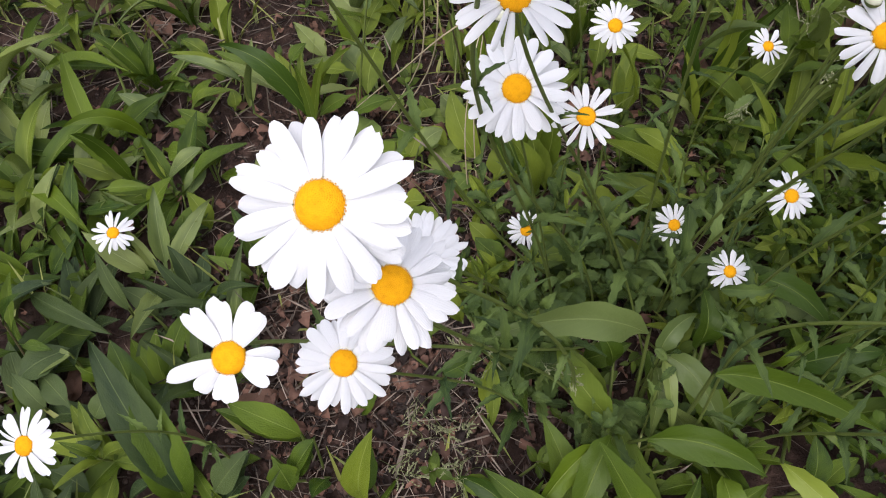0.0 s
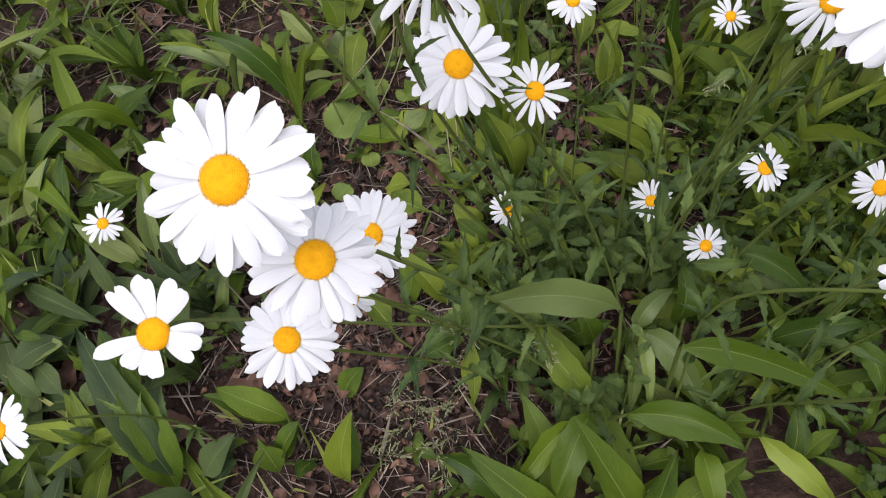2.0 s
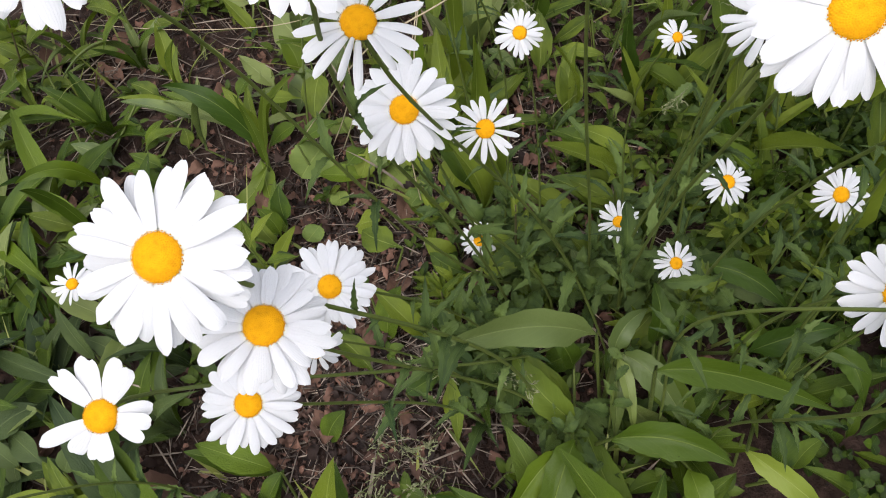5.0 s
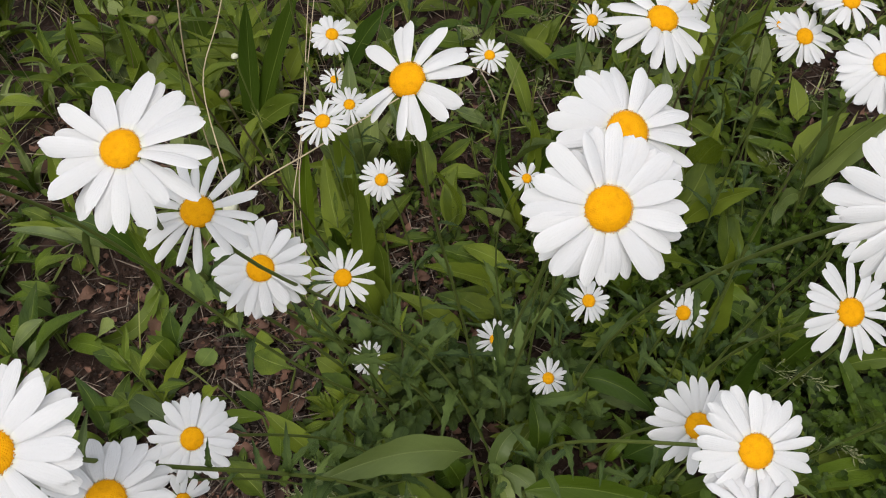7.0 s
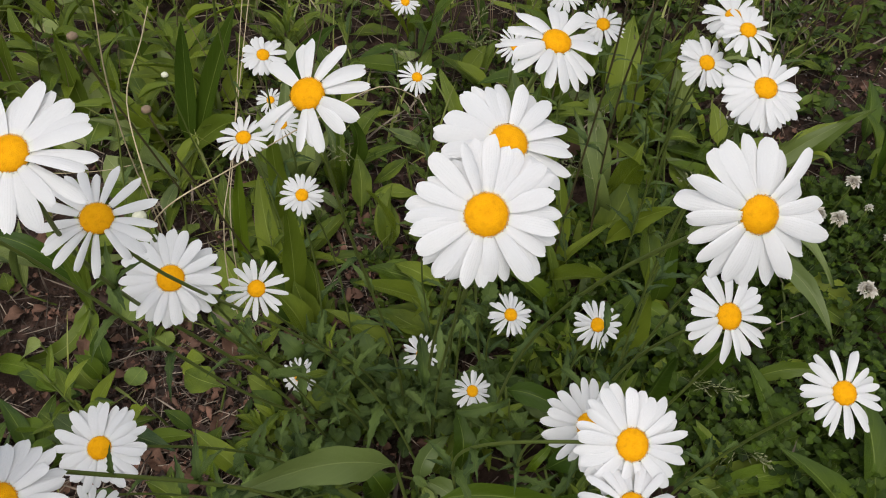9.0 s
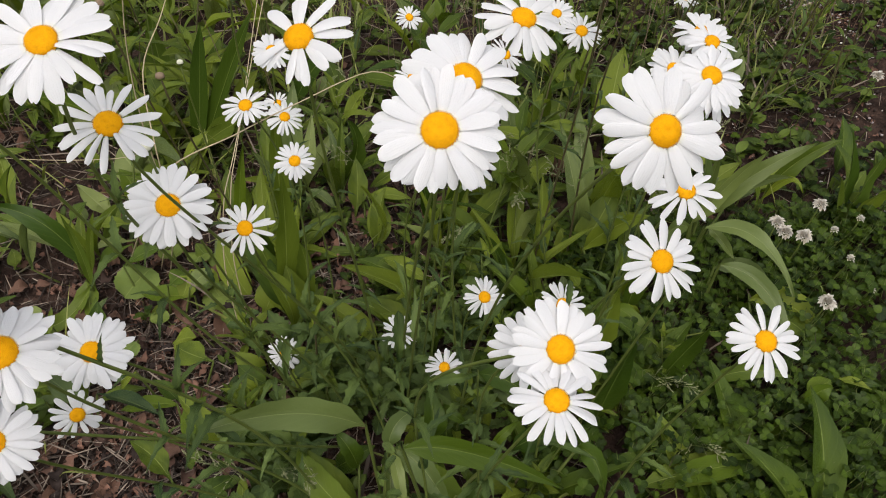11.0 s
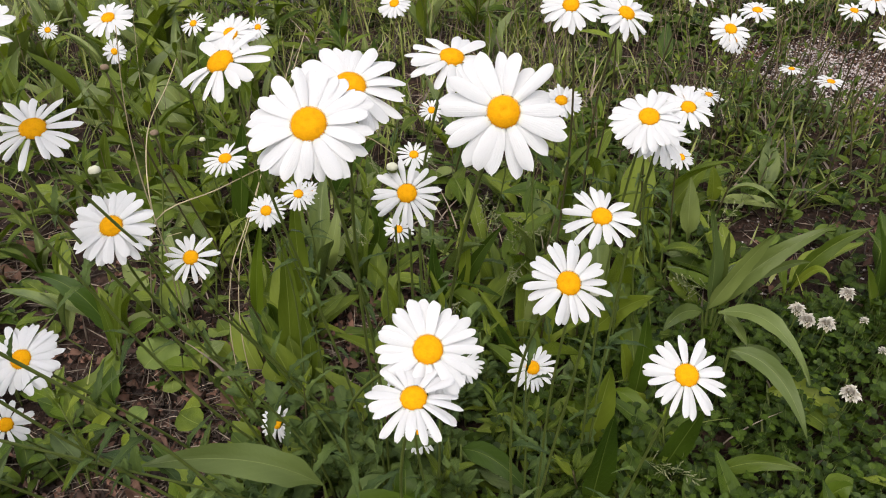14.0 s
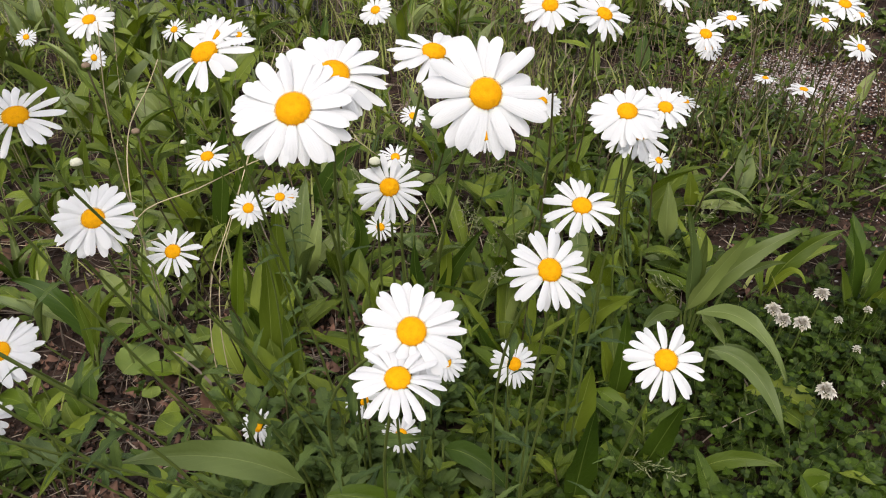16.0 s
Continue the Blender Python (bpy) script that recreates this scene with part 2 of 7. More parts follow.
# ---- building blocks ----
def ground_z(x, y):
    """The lie of the ground: a gentle rise to the east and north."""
    k = 1.0 if abs(x) < 3 and abs(y) < 4 else 0.0
    cx, cy = max(-3.0, min(3.0, x)), max(-2.0, min(4.0, y))
    z = -0.03 + 0.13 * cx + 0.04 * cy
    return z + k * 0.006 * noise.noise((x * 5, y * 5, 0.3))


def mesh_of(name, verts, faces, uv=None, smooth=True):
    me = bpy.data.meshes.new(name)
    me.from_pydata([tuple(v) for v in verts], [], faces)
    if uv is not None:
        layer = me.uv_layers.new(name="UVMap")
        idx = np.empty(len(me.loops), dtype=np.int32)
        me.loops.foreach_get("vertex_index", idx)
        layer.data.foreach_set("uv", np.asarray(uv, dtype=np.float32)[idx].ravel())
    if smooth:
        me.polygons.foreach_set("use_smooth", [True] * len(me.polygons))
    me.update()
    return me


def part(name, me, material, parent, label=""):
    if isinstance(me, bmesh.types.BMesh):
        data = bpy.data.meshes.new(name)
        me.to_mesh(data)
        me.free()
        me = data
    if material and not me.materials:
        me.materials.append(material)
    ob = new(name, me)
    ob.parent = parent
    return tagged(ob, label)


def thing(name, x, y, z, label, category, group="", kind=""):
    ob = new(name)
    ob.empty_display_size = 0.02
    ob.location = (x, y, z)
    return tagged(ob, label, category, group, kind)


def leaf_grid(nu, nv, width, arch=0.12, fold=0.10, curl=0.0, teeth=0.0, nteeth=0, seed=0, wavy=0.0, sag=0.0, twist=0.0):
    """A leaf one long on +Y and one wide at its widest; width(v) gives half its outline. Verts, faces, uv."""
    r = random.Random(seed)
    ph, ph2 = r.uniform(0, 6), r.uniform(0, 6)
    vs, uv, fs = [], [], []
    for j in range(nv + 1):
        v = j / nv
        w = width(v)
        if nteeth:
            w *= 1 - teeth * (0.5 + 0.5 * math.cos(v * nteeth * 2 * math.pi))
        for i in range(nu + 1):
            u = i / nu
            s = 2 * u - 1
            x = s * w
            z = arch * 4 * v * (1 - v) - sag * v * v + fold * abs(s) * w + wavy * abs(s) * math.sin(v * 9 + ph + (s > 0) * ph2)
            z += twist * s * w * (v - 0.25)
            x += curl * math.sin(v * 2.2) * 0.5
            vs.append((x, v, z))
            uv.append((u, v))
    for j in range(nv):
        for i in range(nu):
            a = j * (nu + 1) + i
            fs.append((a, a + 1, a + nu + 2, a + nu + 1))
    return np.array(vs), fs, np.array(uv)


def lance(v):
    return 0.5 * max(0.02, (math.sin(math.pi * min(1, v ** 0.82)) ** 0.85)) if 0 < v < 1 else (0.05 if v <= 0 else 0.004)


def lance_stalked(v):
    if v < 0.22:
        return 0.05 + 0.10 * (v / 0.22) ** 2
    k = (v - 0.22) / 0.78
    return max(0.004, 0.15 * (1 - k) ** 2 + 0.5 * math.sin(math.pi * k ** 0.78) ** 0.9 * 0.98)


def oval(v):
    return max(0.02, 0.5 * math.sin(math.pi * v ** 0.9) ** 0.62) if 0 < v < 1 else 0.02


def disk(v):
    return 0.5 * math.sqrt(max(0.0, 1 - (2 * v - 1) ** 2)) + 0.02


def spoon(v):
    return 0.07 + 0.43 * max(0.0, math.sin(math.pi * min(1.0, v ** 1.9 * 0.92 + 0.02))) ** 0.8 if v < 1 else 0.05


def blade(v):
    return 0.5 * max(0.02, (1 - v ** 2.2)) * (0.6 + 0.4 * min(1, v * 4))


def tube(points, radii, sides=6):
    """A tapered tube along points."""
    vs, fs, uv = [], [], []
    pts = [Vector(p) for p in points]
    side = None
    for k, p in enumerate(pts):
        d = (pts[min(k + 1, len(pts) - 1)] - pts[max(k - 1, 0)]).normalized()
        if side is None:
            side = d.orthogonal().normalized()
        side = (side - d * side.dot(d)).normalized()
        up = d.cross(side)
        for i in range(sides):
            a = 2 * math.pi * i / sides
            vs.append(p + (side * math.cos(a) + up * math.sin(a)) * radii[k])
            uv.append((i / sides, k / (len(pts) - 1)))
    for k in range(len(pts) - 1):
        for i in range(sides):
            a, b = k * sides + i, k * sides + (i + 1) % sides
            fs.append((a, b, b + sides, a + sides))
    fs.append(tuple(range((len(pts) - 1) * sides, len(pts) * sides)))
    fs.append(tuple(reversed(range(sides))))
    return vs, fs, uv


def bezier(p0, p1, p2, p3, n):
    out = []
    for k in range(n + 1):
        t = k / n
        out.append(p0 * (1 - t) ** 3 + p1 * 3 * t * (1 - t) ** 2 + p2 * 3 * t * t * (1 - t) + p3 * t ** 3)
    return out


def frame_from(p, along, up, sx, sy, sz):
    """A pose with local Y on along and Z as near to up as can be, scaled."""
    y = Vector(along).normalized()
    x = y.cross(Vector(up))
    x = x.normalized() if x.length > 1e-5 else y.orthogonal().normalized()
    z = x.cross(y)
    m = Matrix((x * sx, y * sy, z * sz)).transposed().to_4x4()
    m.translation = p
    return m


class Heap:
    """Gathers many small alike shapes into one mesh of kind stuff."""

    def __init__(self):
        self.v, self.f, self.uv, self.n = [], [], [], 0

    def add(self, shape, m):
        vs, fs, uv = shape
        a = np.array(m)
        self.v.append(np.asarray(vs) @ a[:3, :3].T + a[:3, 3])
        self.uv.append(uv)
        k = self.n
        self.f.extend([tuple(i + k for i in f) for f in fs])
        self.n += len(vs)

    def build(self, name, material, label, category):
        me = mesh_of(name, np.concatenate(self.v), self.f, np.concatenate(self.uv))
        me.materials.append(material)
        return tagged(new(name, me), label, category, kind="stuff")


# ---- the ground ----
def ground_lines(lo, hi, step, far):
    """Even steps between lo and hi, then ever longer ones out to far."""
    k = [lo + step * i for i in range(int(round((hi - lo) / step)) + 1)]
    d, a, b = step, lo, hi
    while b < far:
        d *= 1.45
        a, b = a - d, b + d
        k = [a] + k + [b]
    return k


def build_ground():
    xs, ys = ground_lines(-1.0, 1.5, 0.0125, 120), ground_lines(0.0, 1.7, 0.0125, 120)
    vs, uv = [], []
    for y in ys:
        for x in xs:
            z = ground_z(x, y)
            if -1.2 < x < 1.7 and -0.2 < y < 2:
                z += 0.005 * noise.noise((x * 22, y * 22, 1.7)) + 0.003 * noise.noise((x * 60, y * 60, 4.1))
            vs.append((x, y, z))
            uv.append((x, y))
    w = len(xs)
    fs = [(j * w + i, j * w + i + 1, (j + 1) * w + i + 1, (j + 1) * w + i) for j in range(len(ys) - 1) for i in range(w - 1)]
    me = mesh_of("ground", vs, fs, uv)
    me.materials.append(SOIL)
    tagged(new("ground", me), "bare brown soil with leaf litter under the plants", "ground", kind="structure")


build_ground()

# ---- shapes shared by many parts ----
PETALS = []
for k in range(18):
    rr = random.Random(100 + k)
    arch, sag, tw = rr.uniform(0.01, 0.07), rr.uniform(-0.03, 0.15), rr.uniform(-0.35, 0.35) * (2.2 if k % 6 == 5 else 1.0)
    full, foot = rr.uniform(0.58, 0.78), rr.uniform(0.40, 0.54)
    notch, teeth = (0.0, 0) if k % 4 == 0 else (rr.uniform(0.008, 0.028), 2 if k % 4 == 1 else 3)
    oblique, lopsided = rr.uniform(-0.035, 0.035), rr.uniform(-0.07, 0.07)
    rows = [0, 0.12, 0.26, 0.40, 0.54, 0.66, 0.77, 0.86, 0.92, 0.96, 0.985, 1.0]
    vs, uv, fs = [], [], []
    NU, NV = 6, len(rows) - 1
    for v in rows:
        w = 0.5 * (foot + (1 - foot) * math.sin(min(1, v / full) * math.pi / 2) ** 0.9)
        if v > full:
            w *= max(0.14, 1 - ((v - full) / (1.01 - full)) ** 2.5) ** 0.5
        end = max(0.0, (v - 0.82) / 0.18) ** 1.5
        for i in range(NU + 1):
            u = i / NU
            s = 2 * u - 1
            dip = 0.5 - 0.5 * math.cos(3 * math.pi * s) if teeth == 3 else math.exp(-(s / 0.3) ** 2) if teeth else 0.0
            y = v - end * (notch * dip + oblique * s)
            groove = 0.009 * math.cos(3 * math.pi * s) * math.sin(math.pi * min(1, v * 1.02))
            z = arch * math.sin(math.pi * v) - sag * v * v - 0.024 * s * s + groove + tw * s * 0.10 * v
            vs.append((s * w + lopsided * v * v, y, z))
            uv.append((u, v))
    for j in range(NV):
        for i in range(NU):
            a = j * (NU + 1) + i
            fs.append((a, a + 1, a + NU + 2, a + NU + 1))
    me = mesh_of("petal", vs, fs, uv)
    me.materials.append(PETAL)
    PETALS.append(me)


def disc_mesh():
    """A domed disc one in radius, crowded with small florets in two spirals, dimpled in the middle."""
    vs, fs = [], []

    def height(r):
        return 0.42 * (1 - r ** 2.4) - 0.16 * math.exp(-(r / 0.22) ** 2)
    rings = 9
    for j in range(rings + 1):
        r = 1.0 - j / (rings + 0.3)
        for i in range(24):
            a = 2 * math.pi * i / 24
            vs.append((r * math.cos(a), r * math.sin(a), height(r) - 0.03 - (0.25 if j == 0 else 0)))
    for j in range(rings):
        for i in range(24):
            fs.append((j * 24 + i, j * 24 + (i + 1) % 24, (j + 1) * 24 + (i + 1) % 24, (j + 1) * 24 + i))
    fs.append(tuple(rings * 24 + i for i in range(24)))
    total = 420
    for k in range(total):
        r = math.sqrt((k + 0.5) / total) * 0.99
        a = k * 2.39996
        c = Vector((r * math.cos(a), r * math.sin(a), height(r) - 0.018))
        out = Vector((r * 0.9 * math.cos(a), r * 0.9 * math.sin(a), 0.9)).normalized()
        s1 = out.orthogonal().normalized()
        s2 = out.cross(s1)
        size = 0.037 if r > 0.35 else 0.028
        n0 = len(vs)
        for lift, sz in ((0.0, 1.15), ((0.014 if r > 0.35 else 0.008) * (0.6 + 0.8 * ((k * 0.618) % 1)), 0.70)):
            for i in range(5):
                b = 2 * math.pi * i / 5
                vs.append(c + out * lift + (s1 * math.cos(b) + s2 * math.sin(b)) * size * sz)
        for i in range(5):
            fs.append((n0 + i, n0 + (i + 1) % 5, n0 + 5 + (i + 1) % 5, n0 + 5 + i))
        fs.append(tuple(n0 + 5 + i for i in range(5)))
    me = mesh_of("disc", vs, fs, [(0, 0)] * len(vs))
    me.materials.append(DISC)
    return me


DISC_MESH = disc_mesh()


def calyx_mesh():
    """A shallow green cup, one in radius, of overlapping bracts."""
    vs, fs, uv = [], [], []
    for j in range(6):
        a = j / 5 * math.pi / 2
        for i in range(24):
            b = 2 * math.pi * i / 24
            r = math.cos(a) * (1 + 0.06 * (i % 2)) + 0.12
            vs.append((r * math.cos(b), r * math.sin(b), -0.75 * math.sin(a)))
            uv.append((i / 24, j / 5))
    for j in range(5):
        for i in range(24):
            fs.append((j * 24 + i, (j + 1) * 24 + i, (j + 1) * 24 + (i + 1) % 24, j * 24 + (i + 1) % 24))
    me = mesh_of("calyx", vs, fs, uv)
    me.materials.append(STEM)
    return me


CALYX = calyx_mesh()
STEM_LEAVES = []
for k in range(4):
    me = mesh_of("stem_leaf", *leaf_grid(4, 14, blade, 0.10, 0.12, 0.05, 0.45, 5, k, 0.02, 0.15 + 0.1 * k))
    me.materials.append(TOOTHED)
    STEM_LEAVES.append(me)


def hang(ob, root, m):
    """Lays a part of root, which only stands and does not turn, at the world pose m."""
    ob.matrix_basis = Matrix.Translation(-root.location) @ m
    return ob


serial = [0]


def daisy(x, y, z, d, tilt=35, turn=0, bx=None, by=None, n=0, droop=6, label="", bend=0.3, bow=0.0, gaps=0, leaves=7, wide=1.0, dark=False, petals=(), path=(), eye=0.145):
    """An ox-eye daisy: head at x, y, z, d across, its face tilted from straight up towards the path (turn: to the east),
    on a stem rooted at bx, by. eye: the disc's share of d; petals: for an uneven flower, each petal's angle, its length and its width;
    path: two places that draw the stem aside on its way up."""
    serial[0] += 1
    rr = random.Random(serial[0] * 7 + 1)
    if bx is None:
        bx, by = x + rr.uniform(-0.03, 0.03), y + rr.uniform(0.0, 0.06)
    gz = ground_z(bx, by)
    root = thing("daisy", bx, by, gz - 0.004, label or "white ox-eye daisy with a yellow disc on a green stem", "flower", "daisies in the bed")
    az = radians(-90 + turn)
    face = Vector((math.sin(radians(tilt)) * math.cos(az), math.sin(radians(tilt)) * math.sin(az), math.cos(radians(tilt))))
    side = (Vector((1, 0, 0)) - face * face.x).normalized()
    up = face.cross(side)
    head = Vector((x, y, z))
    basis = Matrix((side, up, face)).transposed()
    disc_r = d * eye * rr.uniform(0.955, 1.045)
    m2 = basis.to_4x4() @ Matrix.Diagonal((disc_r * 0.92,) * 3 + (1,))
    m2.translation = head - face * disc_r * 0.12
    bloom = hang(part("flower_head", CALYX, STEM, root, "green cup of bracts under white petals"), root, m2)
    back = m2.inverted()
    m = basis.to_4x4() @ Matrix.Diagonal((disc_r, disc_r, disc_r, 1))
    m.translation = head
    part("disc", DISC_MESH, DISC, bloom, "domed yellow disc").matrix_basis = back @ m @ Matrix.Rotation(rr.uniform(0, 6), 4, "Z")
    n = round(n * 1.12) + 1 if n else rr.randint(20, 25)
    if wide == 1.0 and d < 0.042:
        wide = 0.84
    length = d / 2 - disc_r * 0.78
    turn0 = rr.uniform(0, 6.3)
    if petals:
        spread = [(radians(a), lr, wr) for a, lr, wr in petals]
    else:
        spread = [(turn0 + 2 * math.pi * (i + rr.uniform(-0.30, 0.30)) / n, rr.uniform(0.88, 1.06) if rr.random() < 0.86 else rr.uniform(0.72, 0.90), rr.uniform(0.78, 1.18)) for i in range(n)]
    for i, (a, lr, wr) in enumerate(spread):
        if gaps and rr.random() < gaps:
            continue
        low = i % 2
        out = side * math.cos(a) + up * math.sin(a)
        dip = radians(-droop * rr.uniform(0.1, 1.7) + (3 if not low else -3) + rr.uniform(-5, 5))
        along = out * math.cos(dip) + face * math.sin(dip)
        ln = length * lr
        wd = wr * min(length * wide * 0.285, d * wide * 3.4 / len(spread))
        lean = rr.uniform(-0.20, 0.20) * (2.5 if rr.random() < 0.1 else 1.0)
        up2 = (face + out.cross(face) * lean).normalized()
        p = head + out * disc_r * 0.80 - face * disc_r * (0.02 + 0.12 * low + 0.05 * rr.random())
        part("petal", rr.choice(PETALS), PETAL, bloom).matrix_basis = back @ frame_from(p, along, up2, wd, ln, ln)
    bow = bow or random.Random(serial[0] * 13).uniform(-0.045, 0.045)
    base = Vector((bx, by, gz - 0.004))
    end = head - face * disc_r * 0.7
    dist = (end - base).length
    pts = bezier(base, base + Vector((0, 0, dist * bend)), end - (face * 0.6 + Vector((0, 0, 0.4))).normalized() * dist * 0.33 + Vector((bow, abs(bow) * 0.5, 0)), end, 18)
    if path:
        pts = bezier(base, Vector(path[0]), Vector(path[1]), end, 18)
    thick = 0.0005 + 0.0105 * d
    stem = mesh_of("stem", *tube([p - base for p in pts], [thick * (1.25 - 0.4 * k / 18) for k in range(19)], 7))
    stalk = part("stem", stem, STEM_DARK if dark else STEM, root)
    for k in range(leaves if dist > 0.12 else 0):
        j = rr.randint(2, 13)
        dirn = (pts[j + 1] - pts[j]).normalized()
        a = rr.uniform(0, 2 * math.pi)
        o = dirn.orthogonal().normalized()
        o = (Matrix.Rotation(a, 3, dirn) @ o + dirn * rr.uniform(0.3, 1.2)).normalized()
        ln = rr.uniform(0.024, 0.056) * (1.15 - j / 18)
        hang(part("stem_leaf", rr.choice(STEM_LEAVES), TOOTHED, stalk), root, frame_from(pts[j], o, (0, 0, 1), ln * 0.27, ln, ln))
    return root


LEAVES = []
for k in range(12):
    rr = random.Random(500 + k)
    me = mesh_of("leaf", *leaf_grid(6, 24, lance_stalked if k % 3 else lance, rr.uniform(0.02, 0.12), rr.uniform(0.05, 0.16), rr.uniform(-0.8, 0.8), rr.uniform(0.02, 0.09), rr.choice((4, 5, 6)), k, rr.uniform(0.008, 0.026), rr.uniform(0, 0.14), rr.uniform(-0.16, 0.16)))
    LEAVES.append(me)
for k in range(3):
    LEAVES.append(mesh_of("leaf", *leaf_grid(6, 20, lance, 0.16 + 0.07 * k, 0.10, 0.6 - 0.6 * k, 0, 0, k, 0.014, 0.0, 0.1 - 0.1 * k)))
LEAF_SETS = {}
for mat in (LEAF, LEAF_DARK, LEAF_PALE, LEAF_COOL):
    LEAF_SETS[mat.name] = []
    for me in LEAVES:
        c = me.copy()
        c.materials.append(mat)
        LEAF_SETS[mat.name].append(c)
STALK = mesh_of("stalk", *tube([(0, 0, 0), (0, 0.35, 0.03), (0, 0.7, 0.03), (0, 1, 0)], [1, 0.9, 0.8, 0.7], 5))
STALK.materials.append(STEM)


def add_leaf(root, base, tip, width, rr, mat, sway=0.4, arched=None):
    base, tip = Vector(base), Vector(tip)
    chord = tip - base
    ln = chord.length
    up = Vector((rr.uniform(-sway, sway), rr.uniform(-sway, sway) - 0.15, 1))
    shape = LEAF_SETS[mat.name][12 + arched] if arched is not None else rr.choice(LEAF_SETS[mat.name][:12])
    hang(part("leaf", shape, mat, root), root, frame_from(base, chord, up, width, ln, ln))


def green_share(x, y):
    """Share of the lighter kind of leaf: common farther back, scarce among the daisies' feet, where dark greens also
    stand in for the dense foliage's shade.
    """
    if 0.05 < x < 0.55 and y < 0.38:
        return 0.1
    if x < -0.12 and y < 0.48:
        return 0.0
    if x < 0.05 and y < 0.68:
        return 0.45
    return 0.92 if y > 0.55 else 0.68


def leaf_kind(x, y, rr):
    """The kind of leaf that grows at a place: cool and dark in the near west, sage ones among those farther back, else by the share of light ones."""
    if x < -0.10 and y < 0.50 and rr.random() < 0.8:
        return LEAF_COOL
    if x < -0.28 and y < 1.2 and rr.random() < 0.45:
        return LEAF_DARK
    if y > 0.55 and rr.random() < (0.62 if y > 0.85 else 0.36):
        return LEAF_PALE
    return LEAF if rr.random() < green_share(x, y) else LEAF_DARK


PLACED = []


def broadleaf_plant(*rows, mat=None, label="clump of broad lance-shaped green leaves on the soil"):
    """A clump of single leaves: each row a leaf's foot, its tip and its width; short stalks join them to the root."""
    serial[0] += 1
    rr = random.Random(serial[0])
    x, y = sum(r[0] for r in rows) / len(rows), sum(r[1] for r in rows) / len(rows)
    root = thing("broadleaf_plant", x, y, ground_z(x, y) - 0.003, label, "plant", "leafy plants in the bed")
    PLACED.append((x, y))
    for r in rows:
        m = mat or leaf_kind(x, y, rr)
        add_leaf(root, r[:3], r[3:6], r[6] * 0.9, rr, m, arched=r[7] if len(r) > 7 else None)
        top = Vector(r[:3])
        foot = top.lerp(root.location, min(1.0, 0.025 / max(0.001, (top - root.location).length)))
        foot.z = ground_z(foot.x, foot.y) - 0.003
        chord = top - foot
        if chord.length > 0.008:
            hang(part("stalk", STALK, STEM, root), root, frame_from(foot, chord, (0, 0, 1), 0.0016, chord.length, 0.0016))
    return root


def strap_plant(*rows, mat=None, label="clump of long arching strap-shaped green leaves"):
    """Long leaves that bend on their way: each row a leaf's foot, its middle, its tip and its width."""
    serial[0] += 1
    rr = random.Random(serial[0] + 300)
    x, y = sum(r[0] for r in rows) / len(rows), sum(r[1] for r in rows) / len(rows)
    root = thing("strap_leaf_plant", x, y, ground_z(x, y) - 0.003, label, "plant", "leafy plants in the bed")
    for r in rows:
        p0, pm, p2, width = Vector(r[0:3]), Vector(r[3:6]), Vector(r[6:9]), r[9]
        p1 = pm * 2 - (p0 + p2) * 0.5
        wave, lean, ph = rr.uniform(0.04, 0.14), rr.uniform(-0.35, 0.35), rr.uniform(0, 6)
        vs, uv, fs = [], [], []
        rows_n = 28
        for j in range(rows_n + 1):
            v = j / rows_n
            p = p0 * (1 - v) ** 2 + p1 * 2 * v * (1 - v) + p2 * v * v
            tan = ((p1 - p0) * (1 - v) + (p2 - p1) * v).normalized()
            up = Vector((lean, -0.75, 0.85))
            side = tan.cross(up).normalized()
            nrm = side.cross(tan)
            half = (1 + 0.035 * math.sin(v * 27 + ph * 2) + 0.025 * math.sin(v * 43 + ph)) * width * lance(0.06 + 0.94 * v) * min(1.0, 0.22 + 4.5 * v) if v < 1 else width * 0.01
            for i in range(7):
                s = i / 3 - 1
                lift = abs(s) * half * 0.35 + width * wave * abs(s) * math.sin(v * 11 + ph + (2 if s > 0 else 0)) - (width * 0.03 if i == 3 else 0)
                vs.append(p + side * s * half + nrm * lift - root.location)
                uv.append((i / 6, v))
        for j in range(rows_n):
            for i in range(6):
                a = j * 7 + i
                fs.append((a, a + 1, a + 8, a + 7))
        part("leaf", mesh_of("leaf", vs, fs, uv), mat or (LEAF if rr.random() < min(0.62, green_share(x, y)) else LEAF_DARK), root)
        foot, chord = root.location.copy(), p0 - root.location
        if chord.length > 0.008:
            hang(part("stalk", STALK, STEM, root), root, frame_from(foot, chord, (0, 0, 1), 0.002, chord.length, 0.002))
    return root


